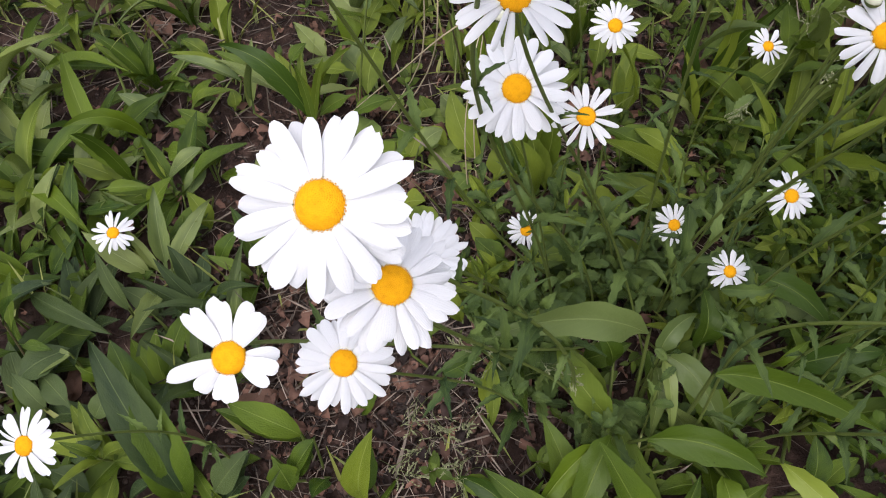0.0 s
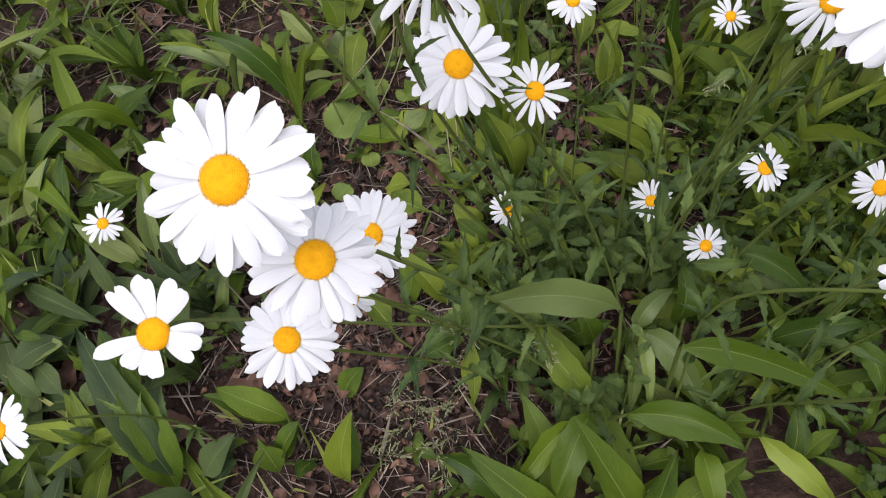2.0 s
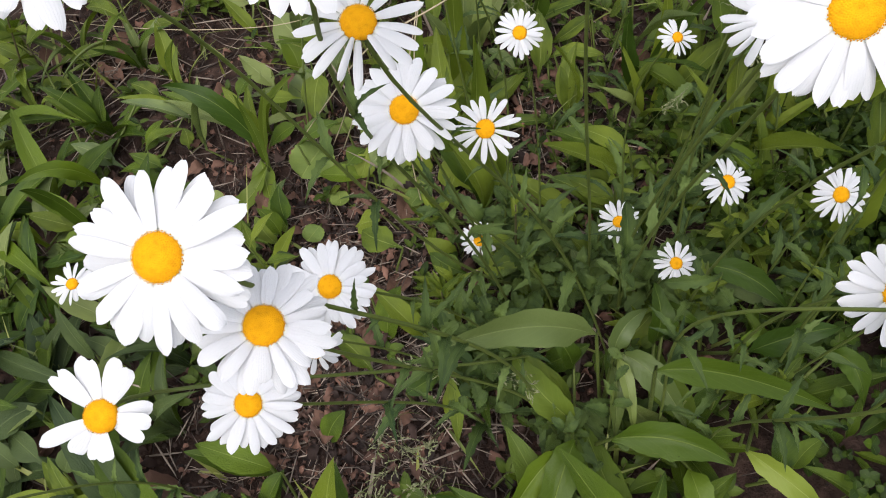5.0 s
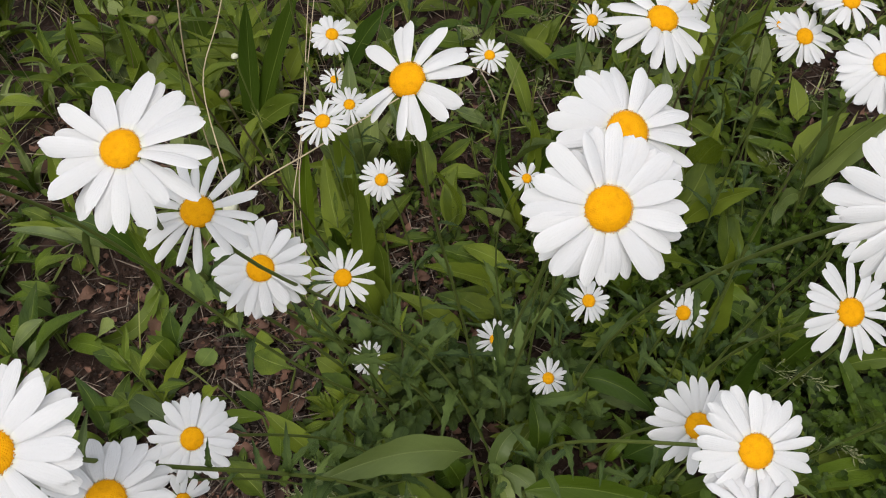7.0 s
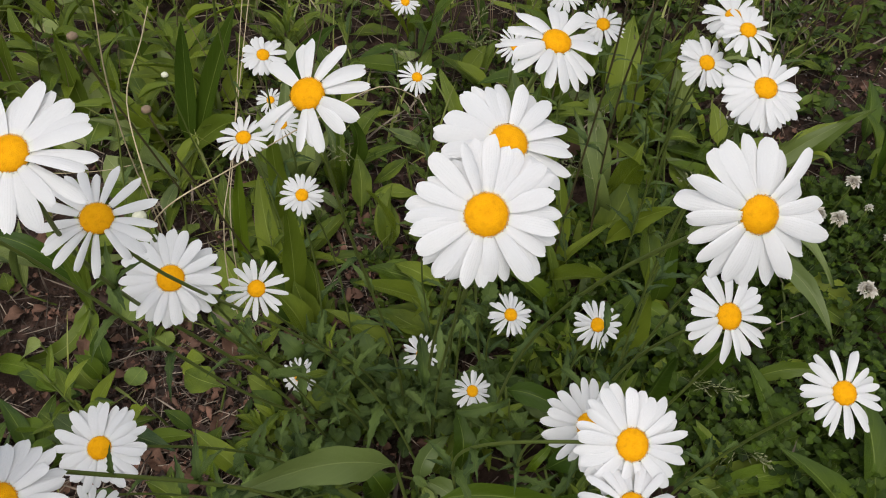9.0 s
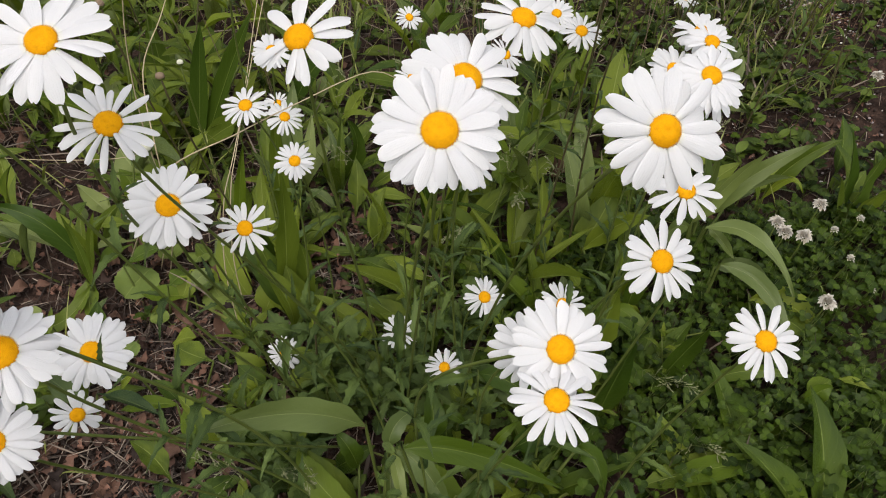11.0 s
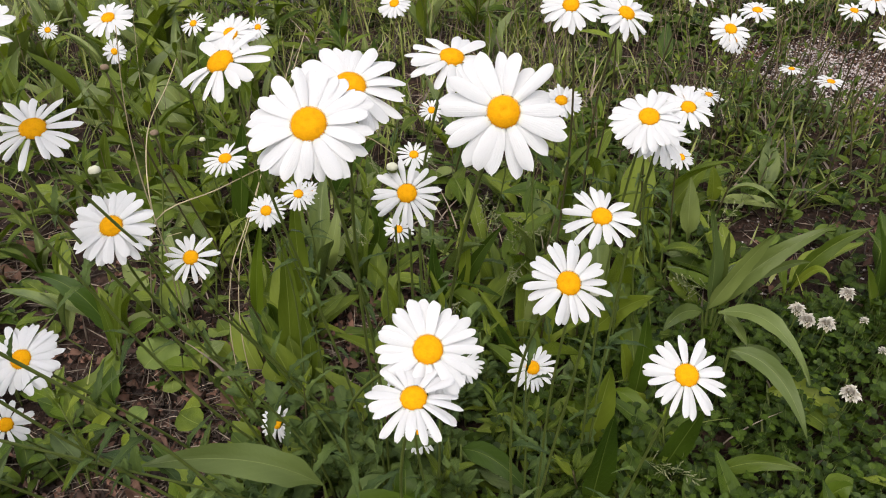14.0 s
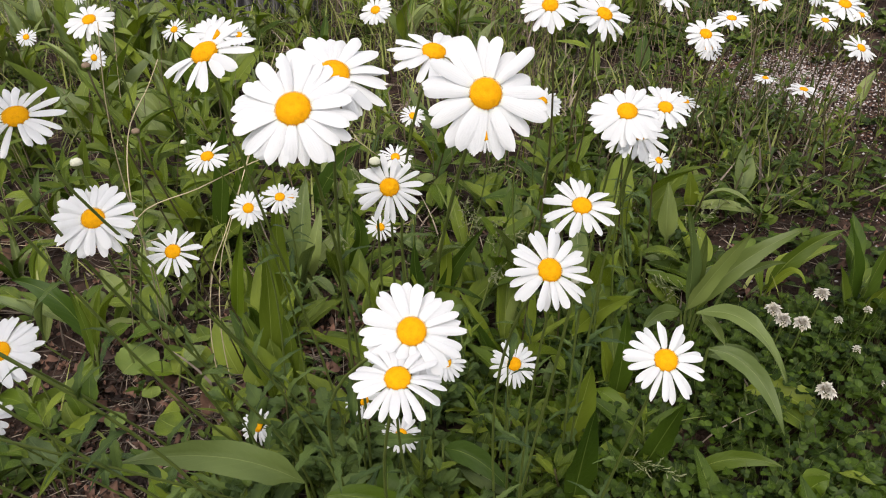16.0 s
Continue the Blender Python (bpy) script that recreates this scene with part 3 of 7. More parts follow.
def wild_plant(x, y, rr, count, size, lift, ratio=0.26, mat=None, strap=0.0, label="clump of lance-shaped green leaves"):
    """A rosette: leaves that rise from one root at the angles lift allows."""
    z = ground_z(x, y)
    root = thing("broadleaf_plant", x, y, z - 0.003, label, "plant", "leafy plants in the bed")
    turn = rr.uniform(0, 6.3)
    for k in range(count):
        a = turn + 2.4 * k + rr.uniform(-0.4, 0.4)
        e = radians(rr.uniform(*lift))
        ln = size * rr.uniform(0.6, 1.15)
        o = Vector((math.cos(a) * math.cos(e), math.sin(a) * math.cos(e), math.sin(e)))
        b = Vector((x, y, z)) + Vector((math.cos(a), math.sin(a), 0)) * 0.004
        if k > 1 and soil_patch(x + o.x * ln * 0.75, y + o.y * ln * 0.75) and rr.random() < 0.7:
            continue
        add_leaf(root, b, b + o * ln, ln * ratio * rr.uniform(0.8, 1.2), rr, mat or (LEAF_PALE if rr.random() < 0.12 else leaf_kind(x, y, rr)), 0.25, rr.randint(0, 2) if rr.random() < strap else None)
    return root


# ---- daisies: the tall ones near the path ----
daisy(-0.004, 0.149, 0.463, 0.056, 38, -6, 0.138, 0.287, n=26, path=((0.107, 0.207, 0.316), (0.038, 0.201, 0.314)), wide=1.06, label="large white daisy with many broad overlapping petals")
daisy(0.013, 0.152, 0.415, 0.049, 28, 20, 0.14, 0.27, n=25, droop=12, bend=0.25, wide=1.02)
daisy(-0.031, 0.225, 0.522, 0.057, 34, 8, 0.146, 0.418, n=20, path=((0.04, 0.287, 0.226), (-0.015, 0.376, 0.361)), wide=1.1)
daisy(-0.040, 0.127, 0.412, 0.040, 34, 0, 0.16, 0.359, droop=-4, path=((0.163, 0.211, 0.209), (-0.084, 0.184, 0.345)), wide=1.3, petals=((198, 1.05, 1), (137, 1.05, 0.8), (126, 1.0, 0.9), (106, 1.02, 1.1), (95, 0.9, 0.9), (68, 0.95, 1), (50, 0.9, 1.1), (3, 0.75, 1), (-13, 0.78, 1), (-37, 0.72, 0.9), (-90, 0.65, 1.1), (225, 0.68, 1.1), (-106, 0.62, 0.7)), label="small white daisy with few uneven petals and gaps")
daisy(-0.013, 0.157, 0.347, 0.043, 34, 4, 0.09, 0.27, n=24, bend=0.3)
daisy(0.019, 0.218, 0.336, 0.044, 36, -4, 0.11, 0.33, n=26, bend=0.3, bow=0.03)
daisy(0.004, 0.206, 0.297, 0.030, 56, 25, 0.08, 0.31, n=12, wide=1.1)
daisy(-0.207, 0.167, 0.233, 0.043, 36, -20, -0.16, 0.24, n=16)
daisy(0.065, 0.274, 0.390, 0.050, 36, 6, 0.165, 0.375, n=24, droop=4, bend=0.3)
daisy(0.103, 0.288, 0.357, 0.036, 36, 0, 0.185, 0.405, n=14, droop=3, wide=0.80)
daisy(0.050, 0.207, 0.525, 0.054, 30, -14, 0.131, 0.379, n=19, eye=0.118, path=((0.083, 0.315, 0.318), (0.021, 0.266, 0.365)), droop=4, label="large white daisy with widely spread petals")
daisy(0.057, 0.235, 0.470, 0.047, 26, 10, 0.208, 0.315, path=((0.167, 0.439, 0.146), (0.071, 0.234, 0.395)), droop=2, wide=0.74, petals=((69, 1.04, 1), (43, 1, 1), (12, 1, 1.1), (-12, 0.95, 1), (-30, 0.95, 1.2), (-46, 1, 1.3), (-60, 0.9, 1), (-97, 1.0, 0.9), (-112, 0.95, 0.7), (-135, 1.04, 1), (-150, 0.98, 1), (-162, 0.9, 1), (-176, 0.95, 1), (156, 1, 1.1), (137, 0.95, 1.2), (118, 1, 1.1), (104, 0.95, 1), (90, 0.9, 0.9)), label="white daisy with narrow widely spread petals")
daisy(0.145, 0.273, 0.490, 0.054, 30, -38, 0.20, 0.395, droop=9, wide=0.95, petals=((124, 0.9, 1.25), (90, 0.98, 1), (79, 1.02, 0.9), (55, 1.05, 1), (43, 1.0, 0.9), (24, 1.06, 1.1), (11, 1.0, 0.9), (-2, 1.0, 1), (-42, 0.96, 1.25), (-60, 0.92, 1.1), (-88, 1, 0.9), (-97, 0.82, 0.8), (-108, 0.95, 0.9), (188, 0.98, 0.9), (197, 0.92, 0.8), (207, 0.8, 0.8)), label="white daisy with long drooping petals seen aslant")
daisy(0.217, 0.215, 0.496, 0.056, 30, 10, 0.215, 0.37, n=22, wide=1.08)
daisy(0.200, 0.184, 0.490, 0.057, 44, -8, 0.22, 0.36, n=26, wide=1.06, label="large white daisy with many broad overlapping petals")
daisy(0.280, 0.146, 0.509, 0.0525, 54, 0, 0.265, 0.33, n=18, eye=0.135, droop=8, wide=1.06, label="large white daisy with long spread petals")
daisy(0.323, 0.183, 0.401, 0.046, 42, 8, 0.325, 0.27, n=19, droop=3, wide=0.86)
daisy(0.346, 0.217, 0.420, 0.041, 26, -4, 0.345, 0.29, n=17)
daisy(0.249, 0.127, 0.408, 0.048, 38, 0, 0.222, 0.235, n=22, bend=0.5, bow=-0.09)
daisy(0.249, 0.159, 0.370, 0.043, 42, -4, 0.27, 0.25, n=19)
daisy(0.242, 0.106, 0.400, 0.041, 16, -10, 0.258, 0.225, n=17, droop=10)
daisy(0.380, 0.152, 0.364, 0.043, 32, -8, 0.375, 0.225, n=19, wide=0.86)
daisy(0.392, 0.297, 0.443, 0.048, 30, -10, 0.40, 0.36, n=22, droop=10)
daisy(0.410, 0.318, 0.420, 0.044, 36, 10, 0.41, 0.37, n=20)
daisy(0.243, 0.302, 0.392, 0.048, 44, 0, 0.245, 0.38, n=17, wide=0.80)
daisy(0.272, 0.311, 0.478, 0.055, 20, 20, 0.275, 0.39, n=16, droop=10)
daisy(0.346, 0.579, 0.311, 0.038, 40, 10, n=16)

# ---- daisies: the short ones low among the leaves ----
daisy(0.135, 0.385, 0.336, 0.031, 36, 0, 0.16, 0.43, n=18)
daisy(0.236, 0.390, 0.313, 0.025, 34, 10, 0.24, 0.43, n=14)
daisy(0.248, 0.332, 0.142, 0.035, 28, 10, 0.24, 0.36, n=17)
daisy(0.215, 0.381, 0.138, 0.035, 40, -10, 0.215, 0.40, n=15, gaps=0.1)
daisy(0.288, 0.367, 0.190, 0.038, 32, 0, 0.285, 0.39, n=18)
daisy(0.337, 0.313, 0.230, 0.040, 40, 0, 0.335, 0.345, n=17)
daisy(-0.318, 0.478, 0.015, 0.046, 24, 10, -0.315, 0.495, n=13)
daisy(0.104, 0.440, 0.055, 0.038, 44, -16, 0.11, 0.455, n=17, gaps=0.1)
daisy(0.103, 0.415, 0.367, 0.036, 24, -14, 0.13, 0.46, n=15)
daisy(0.124, 0.624, 0.224, 0.041, 30, 6, 0.13, 0.66, n=17)
daisy(0.112, 0.800, 0.135, 0.036, 30, 0, n=15)
daisy(0.118, 0.635, 0.296, 0.044, 30, 10, 0.12, 0.68, n=18)
daisy(0.253, 0.578, 0.290, 0.036, 30, 0, 0.26, 0.62, n=16)
daisy(0.281, 0.783, 0.256, 0.034, 40, 4, 0.28, 0.83, n=17)

# ---- daisies: the farther ones ----
for row in (
    (0.378, 0.476, 0.385, 0.037, 30), (0.482, 0.467, 0.385, 0.046, 26), (-0.046, 0.644, 0.416, 0.050, 28), (-0.045, 0.949, 0.326, 0.040, 40),
    (-0.180, 0.997, 0.273, 0.038, 70), (-0.357, 1.196, 0.251, 0.036, 50), (-0.210, 1.129, 0.351, 0.036, 24), (-0.349, 1.447, 0.263, 0.034, 60),
    (0.095, 0.537, 0.429, 0.045, 34), (0.020, 1.078, 0.283, 0.038, 50), (0.043, 1.177, 0.332, 0.040, 10), (0.237, 0.873, 0.369, 0.045, 40),
):
    daisy(*row, turn=random.Random(row[0]).uniform(-30, 30))
for row in (
    (0.366, 0.421, 0.479, 0.046, 34), (0.411, 0.431, 0.470, 0.046, 34), (0.448, 0.618, 0.456, 0.045, 30), (0.527, 0.600, 0.446, 0.043, 20),
    (0.560, 0.578, 0.414, 0.043, 34), (0.650, 0.761, 0.346, 0.034, 50), (0.660, 0.738, 0.389, 0.042, 16), (0.699, 0.746, 0.410, 0.042, 24),
    (0.719, 0.616, 0.433, 0.045, 26), (0.844, 0.845, 0.358, 0.040, 20), (1.012, 1.161, 0.319, 0.035, 60), (0.919, 0.884, 0.355, 0.040, 24),
):
    daisy(*row, turn=random.Random(row[0]).uniform(-30, 30), bx=row[0] + 0.02, by=row[1] + 0.09, dark=True)
for row in (
    (0.814, 0.708, 0.360, 0.042, 36), (0.813, 0.801, 0.277, 0.042, 8), (0.833, 0.943, 0.246, 0.036, 4), (0.471, 0.430, 0.395, 0.044, 26),
    (0.443, 0.427, 0.373, 0.044, 36), (0.652, 0.805, 0.261, 0.040, 12), (0.538, 0.585, 0.276, 0.032, 34), (0.425, 0.665, 0.311, 0.042, 34),
    (0.376, 0.934, 0.386, 0.038, 10), (0.479, 1.246, 0.310, 0.035, 30), (0.266, 1.157, 0.336, 0.038, 30),
):
    daisy(*row, turn=random.Random(row[0]).uniform(-30, 30), bx=row[0] + 0.015, by=row[1] + 0.06, dark=row[0] > 0.55)

# ---- broad leaves near the path, one by one ----
broadleaf_plant((0.030, 0.211, 0.032, 0.067, 0.196, 0.027, 0.018), (0.101, 0.226, 0.022, 0.138, 0.199, 0.026, 0.022))
broadleaf_plant((0.285, 0.223, 0.056, 0.243, 0.228, 0.061, 0.018), (0.299, 0.188, 0.046, 0.305, 0.221, 0.079, 0.023), (0.315, 0.195, 0.049, 0.337, 0.205, 0.072, 0.017), (0.229, 0.203, 0.028, 0.190, 0.196, 0.033, 0.021))
broadleaf_plant((0.065, 0.293, 0.070, 0.060, 0.250, 0.038, 0.014), (0.023, 0.301, 0.035, 0.053, 0.316, 0.040, 0.020), (-0.006, 0.332, 0.012, -0.046, 0.365, 0.039, 0.026), (0.042, 0.372, 0.002, 0.003, 0.411, 0.048, 0.025))
broadleaf_plant((-0.207, 0.219, -0.018, -0.275, 0.320, 0.077, 0.039), (-0.181, 0.217, -0.025, -0.146, 0.239, 0.021, 0.028), (-0.213, 0.239, -0.028, -0.213, 0.256, -0.007, 0.020), (-0.163, 0.236, -0.022, -0.137, 0.238, 0.002, 0.017), (-0.181, 0.220, -0.033, -0.150, 0.239, 0.011, 0.027), (-0.224, 0.235, -0.038, -0.198, 0.253, 0.001, 0.020))
broadleaf_plant((-0.104, 0.263, -0.003, -0.167, 0.288, 0.020, 0.030), (-0.113, 0.226, -0.016, -0.093, 0.254, 0.018, 0.023), (-0.076, 0.227, -0.011, -0.084, 0.204, 0.007, 0.019), (-0.087, 0.248, 0.024, -0.113, 0.229, -0.006, 0.022), (-0.048, 0.208, -0.008, -0.027, 0.227, 0.086, 0.028))
broadleaf_plant((-0.387, 0.326, -0.017, -0.337, 0.351, 0.000, 0.036), (-0.359, 0.306, -0.034, -0.390, 0.330, -0.008, 0.022))
broadleaf_plant((-0.289, 0.279, 0.004, -0.268, 0.298, 0.027, 0.022), (-0.321, 0.252, -0.032, -0.285, 0.259, -0.007, 0.021), (-0.244, 0.269, -0.031, -0.227, 0.305, 0.013, 0.021), (-0.327, 0.300, -0.030, -0.373, 0.333, -0.015, 0.025), (-0.336, 0.243, -0.024, -0.295, 0.224, -0.029, 0.025), (-0.262, 0.216, -0.043, -0.231, 0.233, -0.000, 0.024))
broadleaf_plant((-0.394, 0.417, -0.005, -0.306, 0.373, -0.005, 0.023), (-0.424, 0.406, -0.009, -0.371, 0.428, 0.019, 0.023), (-0.434, 0.420, -0.058, -0.360, 0.409, 0.024, 0.021))
broadleaf_plant((-0.298, 0.407, -0.022, -0.315, 0.438, 0.037, 0.017), (-0.308, 0.423, -0.041, -0.331, 0.446, -0.010, 0.021))
broadleaf_plant((-0.267, 0.549, -0.013, -0.188, 0.563, 0.058, 0.029), (-0.310, 0.522, -0.029, -0.268, 0.540, 0.027, 0.025), (-0.226, 0.533, 0.002, -0.279, 0.498, -0.026, 0.021), (-0.279, 0.482, -0.035, -0.290, 0.498, -0.011, 0.021), (-0.280, 0.502, -0.034, -0.230, 0.494, 0.001, 0.019), (-0.230, 0.507, -0.020, -0.246, 0.530, 0.019, 0.025))
broadleaf_plant((-0.330, 0.579, -0.020, -0.403, 0.618, 0.022, 0.022), (-0.322, 0.527, -0.001, -0.374, 0.531, -0.007, 0.023), (-0.353, 0.544, 0.006, -0.293, 0.538, 0.014, 0.015), (-0.305, 0.623, -0.015, -0.253, 0.604, 0.011, 0.026), (-0.347, 0.593, -0.039, -0.410, 0.607, -0.005, 0.026), (-0.310, 0.563, -0.018, -0.366, 0.565, -0.020, 0.015))
broadleaf_plant((-0.366, 0.739, 0.002, -0.493, 0.767, -0.003, 0.019), (-0.381, 0.771, -0.019, -0.498, 0.798, -0.028, 0.021))
broadleaf_plant((-0.147, 0.662, 0.007, -0.238, 0.719, 0.048, 0.029), (-0.198, 0.661, 0.001, -0.185, 0.673, 0.093, 0.017), (-0.126, 0.656, 0.010, -0.130, 0.643, 0.079, 0.015), (-0.117, 0.663, 0.011, -0.082, 0.653, 0.106, 0.017), (-0.157, 0.709, 0.028, -0.135, 0.736, 0.042, 0.021), (-0.137, 0.666, -0.009, -0.143, 0.709, 0.050, 0.019))
broadleaf_plant((-0.219, 0.708, 0.010, -0.296, 0.726, 0.041, 0.018), (-0.213, 0.692, -0.018, -0.198, 0.736, 0.051, 0.017), (-0.237, 0.765, -0.000, -0.217, 0.755, 0.092, 0.014), (-0.282, 0.681, -0.009, -0.226, 0.678, 0.028, 0.025), (-0.248, 0.644, -0.006, -0.283, 0.657, 0.020, 0.022), (-0.314, 0.680, -0.032, -0.373, 0.695, 0.002, 0.025))
broadleaf_plant((-0.374, 0.499, -0.039, -0.382, 0.562, 0.033, 0.023), (-0.372, 0.530, -0.017, -0.305, 0.530, 0.002, 0.021), (-0.427, 0.519, -0.035, -0.400, 0.568, 0.021, 0.027), (-0.464, 0.549, -0.056, -0.431, 0.577, 0.006, 0.024))
broadleaf_plant((-0.044, 0.699, 0.072, -0.054, 0.641, 0.049, 0.032), (-0.071, 0.676, 0.048, -0.127, 0.699, 0.041, 0.018), (-0.004, 0.698, 0.077, 0.010, 0.702, 0.119, 0.023), (-0.069, 0.761, 0.032, -0.040, 0.786, 0.066, 0.027), (-0.116, 0.750, -0.003, -0.153, 0.780, 0.044, 0.029))
broadleaf_plant((-0.080, 0.617, 0.034, -0.030, 0.625, 0.051, 0.021), (-0.000, 0.561, 0.042, 0.026, 0.575, 0.056, 0.028), (-0.025, 0.570, 0.040, -0.001, 0.588, 0.043, 0.025), (-0.053, 0.560, -0.002, -0.038, 0.564, 0.016, 0.021))
broadleaf_plant((-0.526, 0.733, -0.019, -0.431, 0.712, 0.092, 0.014))
broadleaf_plant((0.225, 0.600, 0.053, 0.212, 0.593, 0.151, 0.025), (0.242, 0.619, 0.056, 0.258, 0.575, 0.077, 0.018), (0.292, 0.635, 0.083, 0.318, 0.570, 0.194, 0.019), (0.286, 0.595, 0.061, 0.300, 0.590, 0.123, 0.014), (0.215, 0.667, 0.075, 0.267, 0.651, 0.081, 0.017))
broadleaf_plant((0.254, 0.502, 0.053, 0.180, 0.476, 0.152, 0.027), (0.262, 0.511, 0.074, 0.218, 0.548, 0.080, 0.023), (0.247, 0.461, 0.051, 0.200, 0.494, 0.076, 0.026), (0.265, 0.505, 0.037, 0.284, 0.514, 0.059, 0.028), (0.349, 0.477, 0.046, 0.379, 0.501, 0.092, 0.023), (0.322, 0.518, 0.045, 0.290, 0.535, 0.077, 0.026))
broadleaf_plant((0.114, 0.494, 0.035, 0.092, 0.503, 0.122, 0.033), (0.130, 0.504, 0.037, 0.118, 0.518, 0.106, 0.030), (0.111, 0.502, 0.035, 0.059, 0.553, 0.120, 0.026), (0.106, 0.533, 0.035, 0.077, 0.542, 0.122, 0.031))
broadleaf_plant((0.372, 0.615, 0.083, 0.370, 0.557, 0.220, 0.025), (0.408, 0.579, 0.076, 0.367, 0.570, 0.170, 0.033), (0.357, 0.606, 0.053, 0.348, 0.672, 0.145, 0.019), (0.377, 0.545, 0.081, 0.388, 0.527, 0.161, 0.022))
broadleaf_plant((0.349, 0.419, 0.072, 0.306, 0.405, 0.076, 0.021), (0.325, 0.394, 0.048, 0.323, 0.396, 0.088, 0.018), (0.324, 0.435, 0.042, 0.343, 0.450, 0.070, 0.025), (0.322, 0.381, 0.039, 0.339, 0.401, 0.074, 0.016), (0.383, 0.410, 0.091, 0.358, 0.414, 0.063, 0.025), (0.380, 0.413, 0.048, 0.404, 0.432, 0.082, 0.019))
broadleaf_plant((0.424, 0.454, 0.093, 0.410, 0.470, 0.122, 0.019), (0.482, 0.446, 0.062, 0.484, 0.504, 0.145, 0.027), (0.487, 0.423, 0.062, 0.456, 0.437, 0.088, 0.022))
broadleaf_plant((0.162, 0.428, 0.048, 0.130, 0.438, 0.054, 0.022), (0.151, 0.413, 0.066, 0.115, 0.412, 0.061, 0.020), (0.175, 0.436, 0.040, 0.129, 0.443, 0.039, 0.018), (0.089, 0.422, 0.028, 0.058, 0.444, 0.045, 0.025))
broadleaf_plant((0.485, 0.372, 0.078, 0.436, 0.406, 0.113, 0.021), (0.460, 0.338, 0.063, 0.440, 0.350, 0.101, 0.013), (0.475, 0.347, 0.058, 0.515, 0.373, 0.118, 0.025))
broadleaf_plant((0.321, 0.285, 0.053, 0.379, 0.288, 0.081, 0.026), (0.317, 0.301, 0.043, 0.323, 0.318, 0.085, 0.014), (0.336, 0.300, 0.056, 0.386, 0.295, 0.067, 0.026), (0.255, 0.327, 0.028, 0.257, 0.357, 0.070, 0.034), (0.294, 0.331, 0.033, 0.290, 0.356, 0.069, 0.019))
broadleaf_plant((0.456, 0.257, 0.060, 0.439, 0.280, 0.108, 0.019), (0.441, 0.239, 0.067, 0.526, 0.229, 0.098, 0.025), (0.435, 0.261, 0.067, 0.389, 0.261, 0.071, 0.021))
broadleaf_plant((0.629, 0.446, 0.100, 0.638, 0.394, 0.099, 0.024), (0.605, 0.400, 0.095, 0.637, 0.342, 0.106, 0.031))
broadleaf_plant((0.588, 0.285, 0.098, 0.618, 0.289, 0.112, 0.023), (0.607, 0.241, 0.098, 0.627, 0.221, 0.090, 0.026), (0.628, 0.297, 0.104, 0.651, 0.277, 0.116, 0.014))
broadleaf_plant((0.663, 0.735, 0.136, 0.732, 0.705, 0.143, 0.018, 2), (0.663, 0.753, 0.116, 0.652, 0.746, 0.185, 0.021), (0.589, 0.770, 0.107, 0.657, 0.710, 0.214, 0.033))
broadleaf_plant((0.744, 0.778, 0.118, 0.772, 0.831, 0.189, 0.032), (0.799, 0.744, 0.134, 0.822, 0.714, 0.140, 0.024))
broadleaf_plant((0.607, 0.682, 0.106, 0.605, 0.692, 0.196, 0.027), (0.616, 0.701, 0.090, 0.627, 0.744, 0.152, 0.028), (0.622, 0.649, 0.089, 0.571, 0.658, 0.112, 0.027), (0.543, 0.704, 0.099, 0.549, 0.714, 0.190, 0.035), (0.556, 0.657, 0.099, 0.544, 0.658, 0.157, 0.019))
broadleaf_plant((0.508, 0.965, 0.105, 0.586, 0.874, 0.211, 0.032), (0.542, 0.984, 0.092, 0.612, 0.990, 0.163, 0.037))
broadleaf_plant((0.527, 0.803, 0.101, 0.524, 0.803, 0.190, 0.024), (0.481, 0.732, 0.112, 0.534, 0.720, 0.128, 0.018), (0.483, 0.776, 0.094, 0.533, 0.765, 0.105, 0.029))
broadleaf_plant((0.556, 0.632, 0.128, 0.607, 0.619, 0.114, 0.026, 1), (0.558, 0.617, 0.122, 0.590, 0.562, 0.099, 0.029), (0.571, 0.571, 0.107, 0.551, 0.603, 0.126, 0.018))
broadleaf_plant((-0.213, 1.043, 0.034, -0.196, 1.038, 0.106, 0.038), (-0.262, 1.023, -0.011, -0.260, 1.065, 0.049, 0.027))
broadleaf_plant((-0.173, 1.255, 0.038, -0.221, 1.284, 0.113, 0.039))
broadleaf_plant((-0.413, 1.237, 0.006, -0.379, 1.277, 0.092, 0.021))
broadleaf_plant((-0.359, 1.373, 0.038, -0.383, 1.401, 0.076, 0.030))
broadleaf_plant((-0.184, 1.170, 0.043, -0.256, 1.221, 0.066, 0.031))
broadleaf_plant((-0.055, 1.012, 0.043, -0.106, 1.036, 0.078, 0.031), (-0.034, 1.016, 0.018, -0.044, 1.061, 0.079, 0.029), (-0.016, 0.983, 0.019, -0.012, 1.027, 0.082, 0.029), (-0.037, 0.926, 0.014, -0.080, 0.983, 0.098, 0.030), (0.039, 0.947, 0.025, 0.085, 0.965, 0.092, 0.027))
broadleaf_plant((-0.140, 0.879, 0.037, -0.118, 0.922, 0.062, 0.041), (-0.151, 0.871, -0.003, -0.183, 0.908, 0.042, 0.025), (-0.098, 0.911, 0.006, -0.050, 0.925, 0.074, 0.027))
broadleaf_plant((0.052, 0.677, 0.044, 0.063, 0.666, 0.125, 0.019), (0.082, 0.716, 0.021, 0.077, 0.744, 0.060, 0.039))
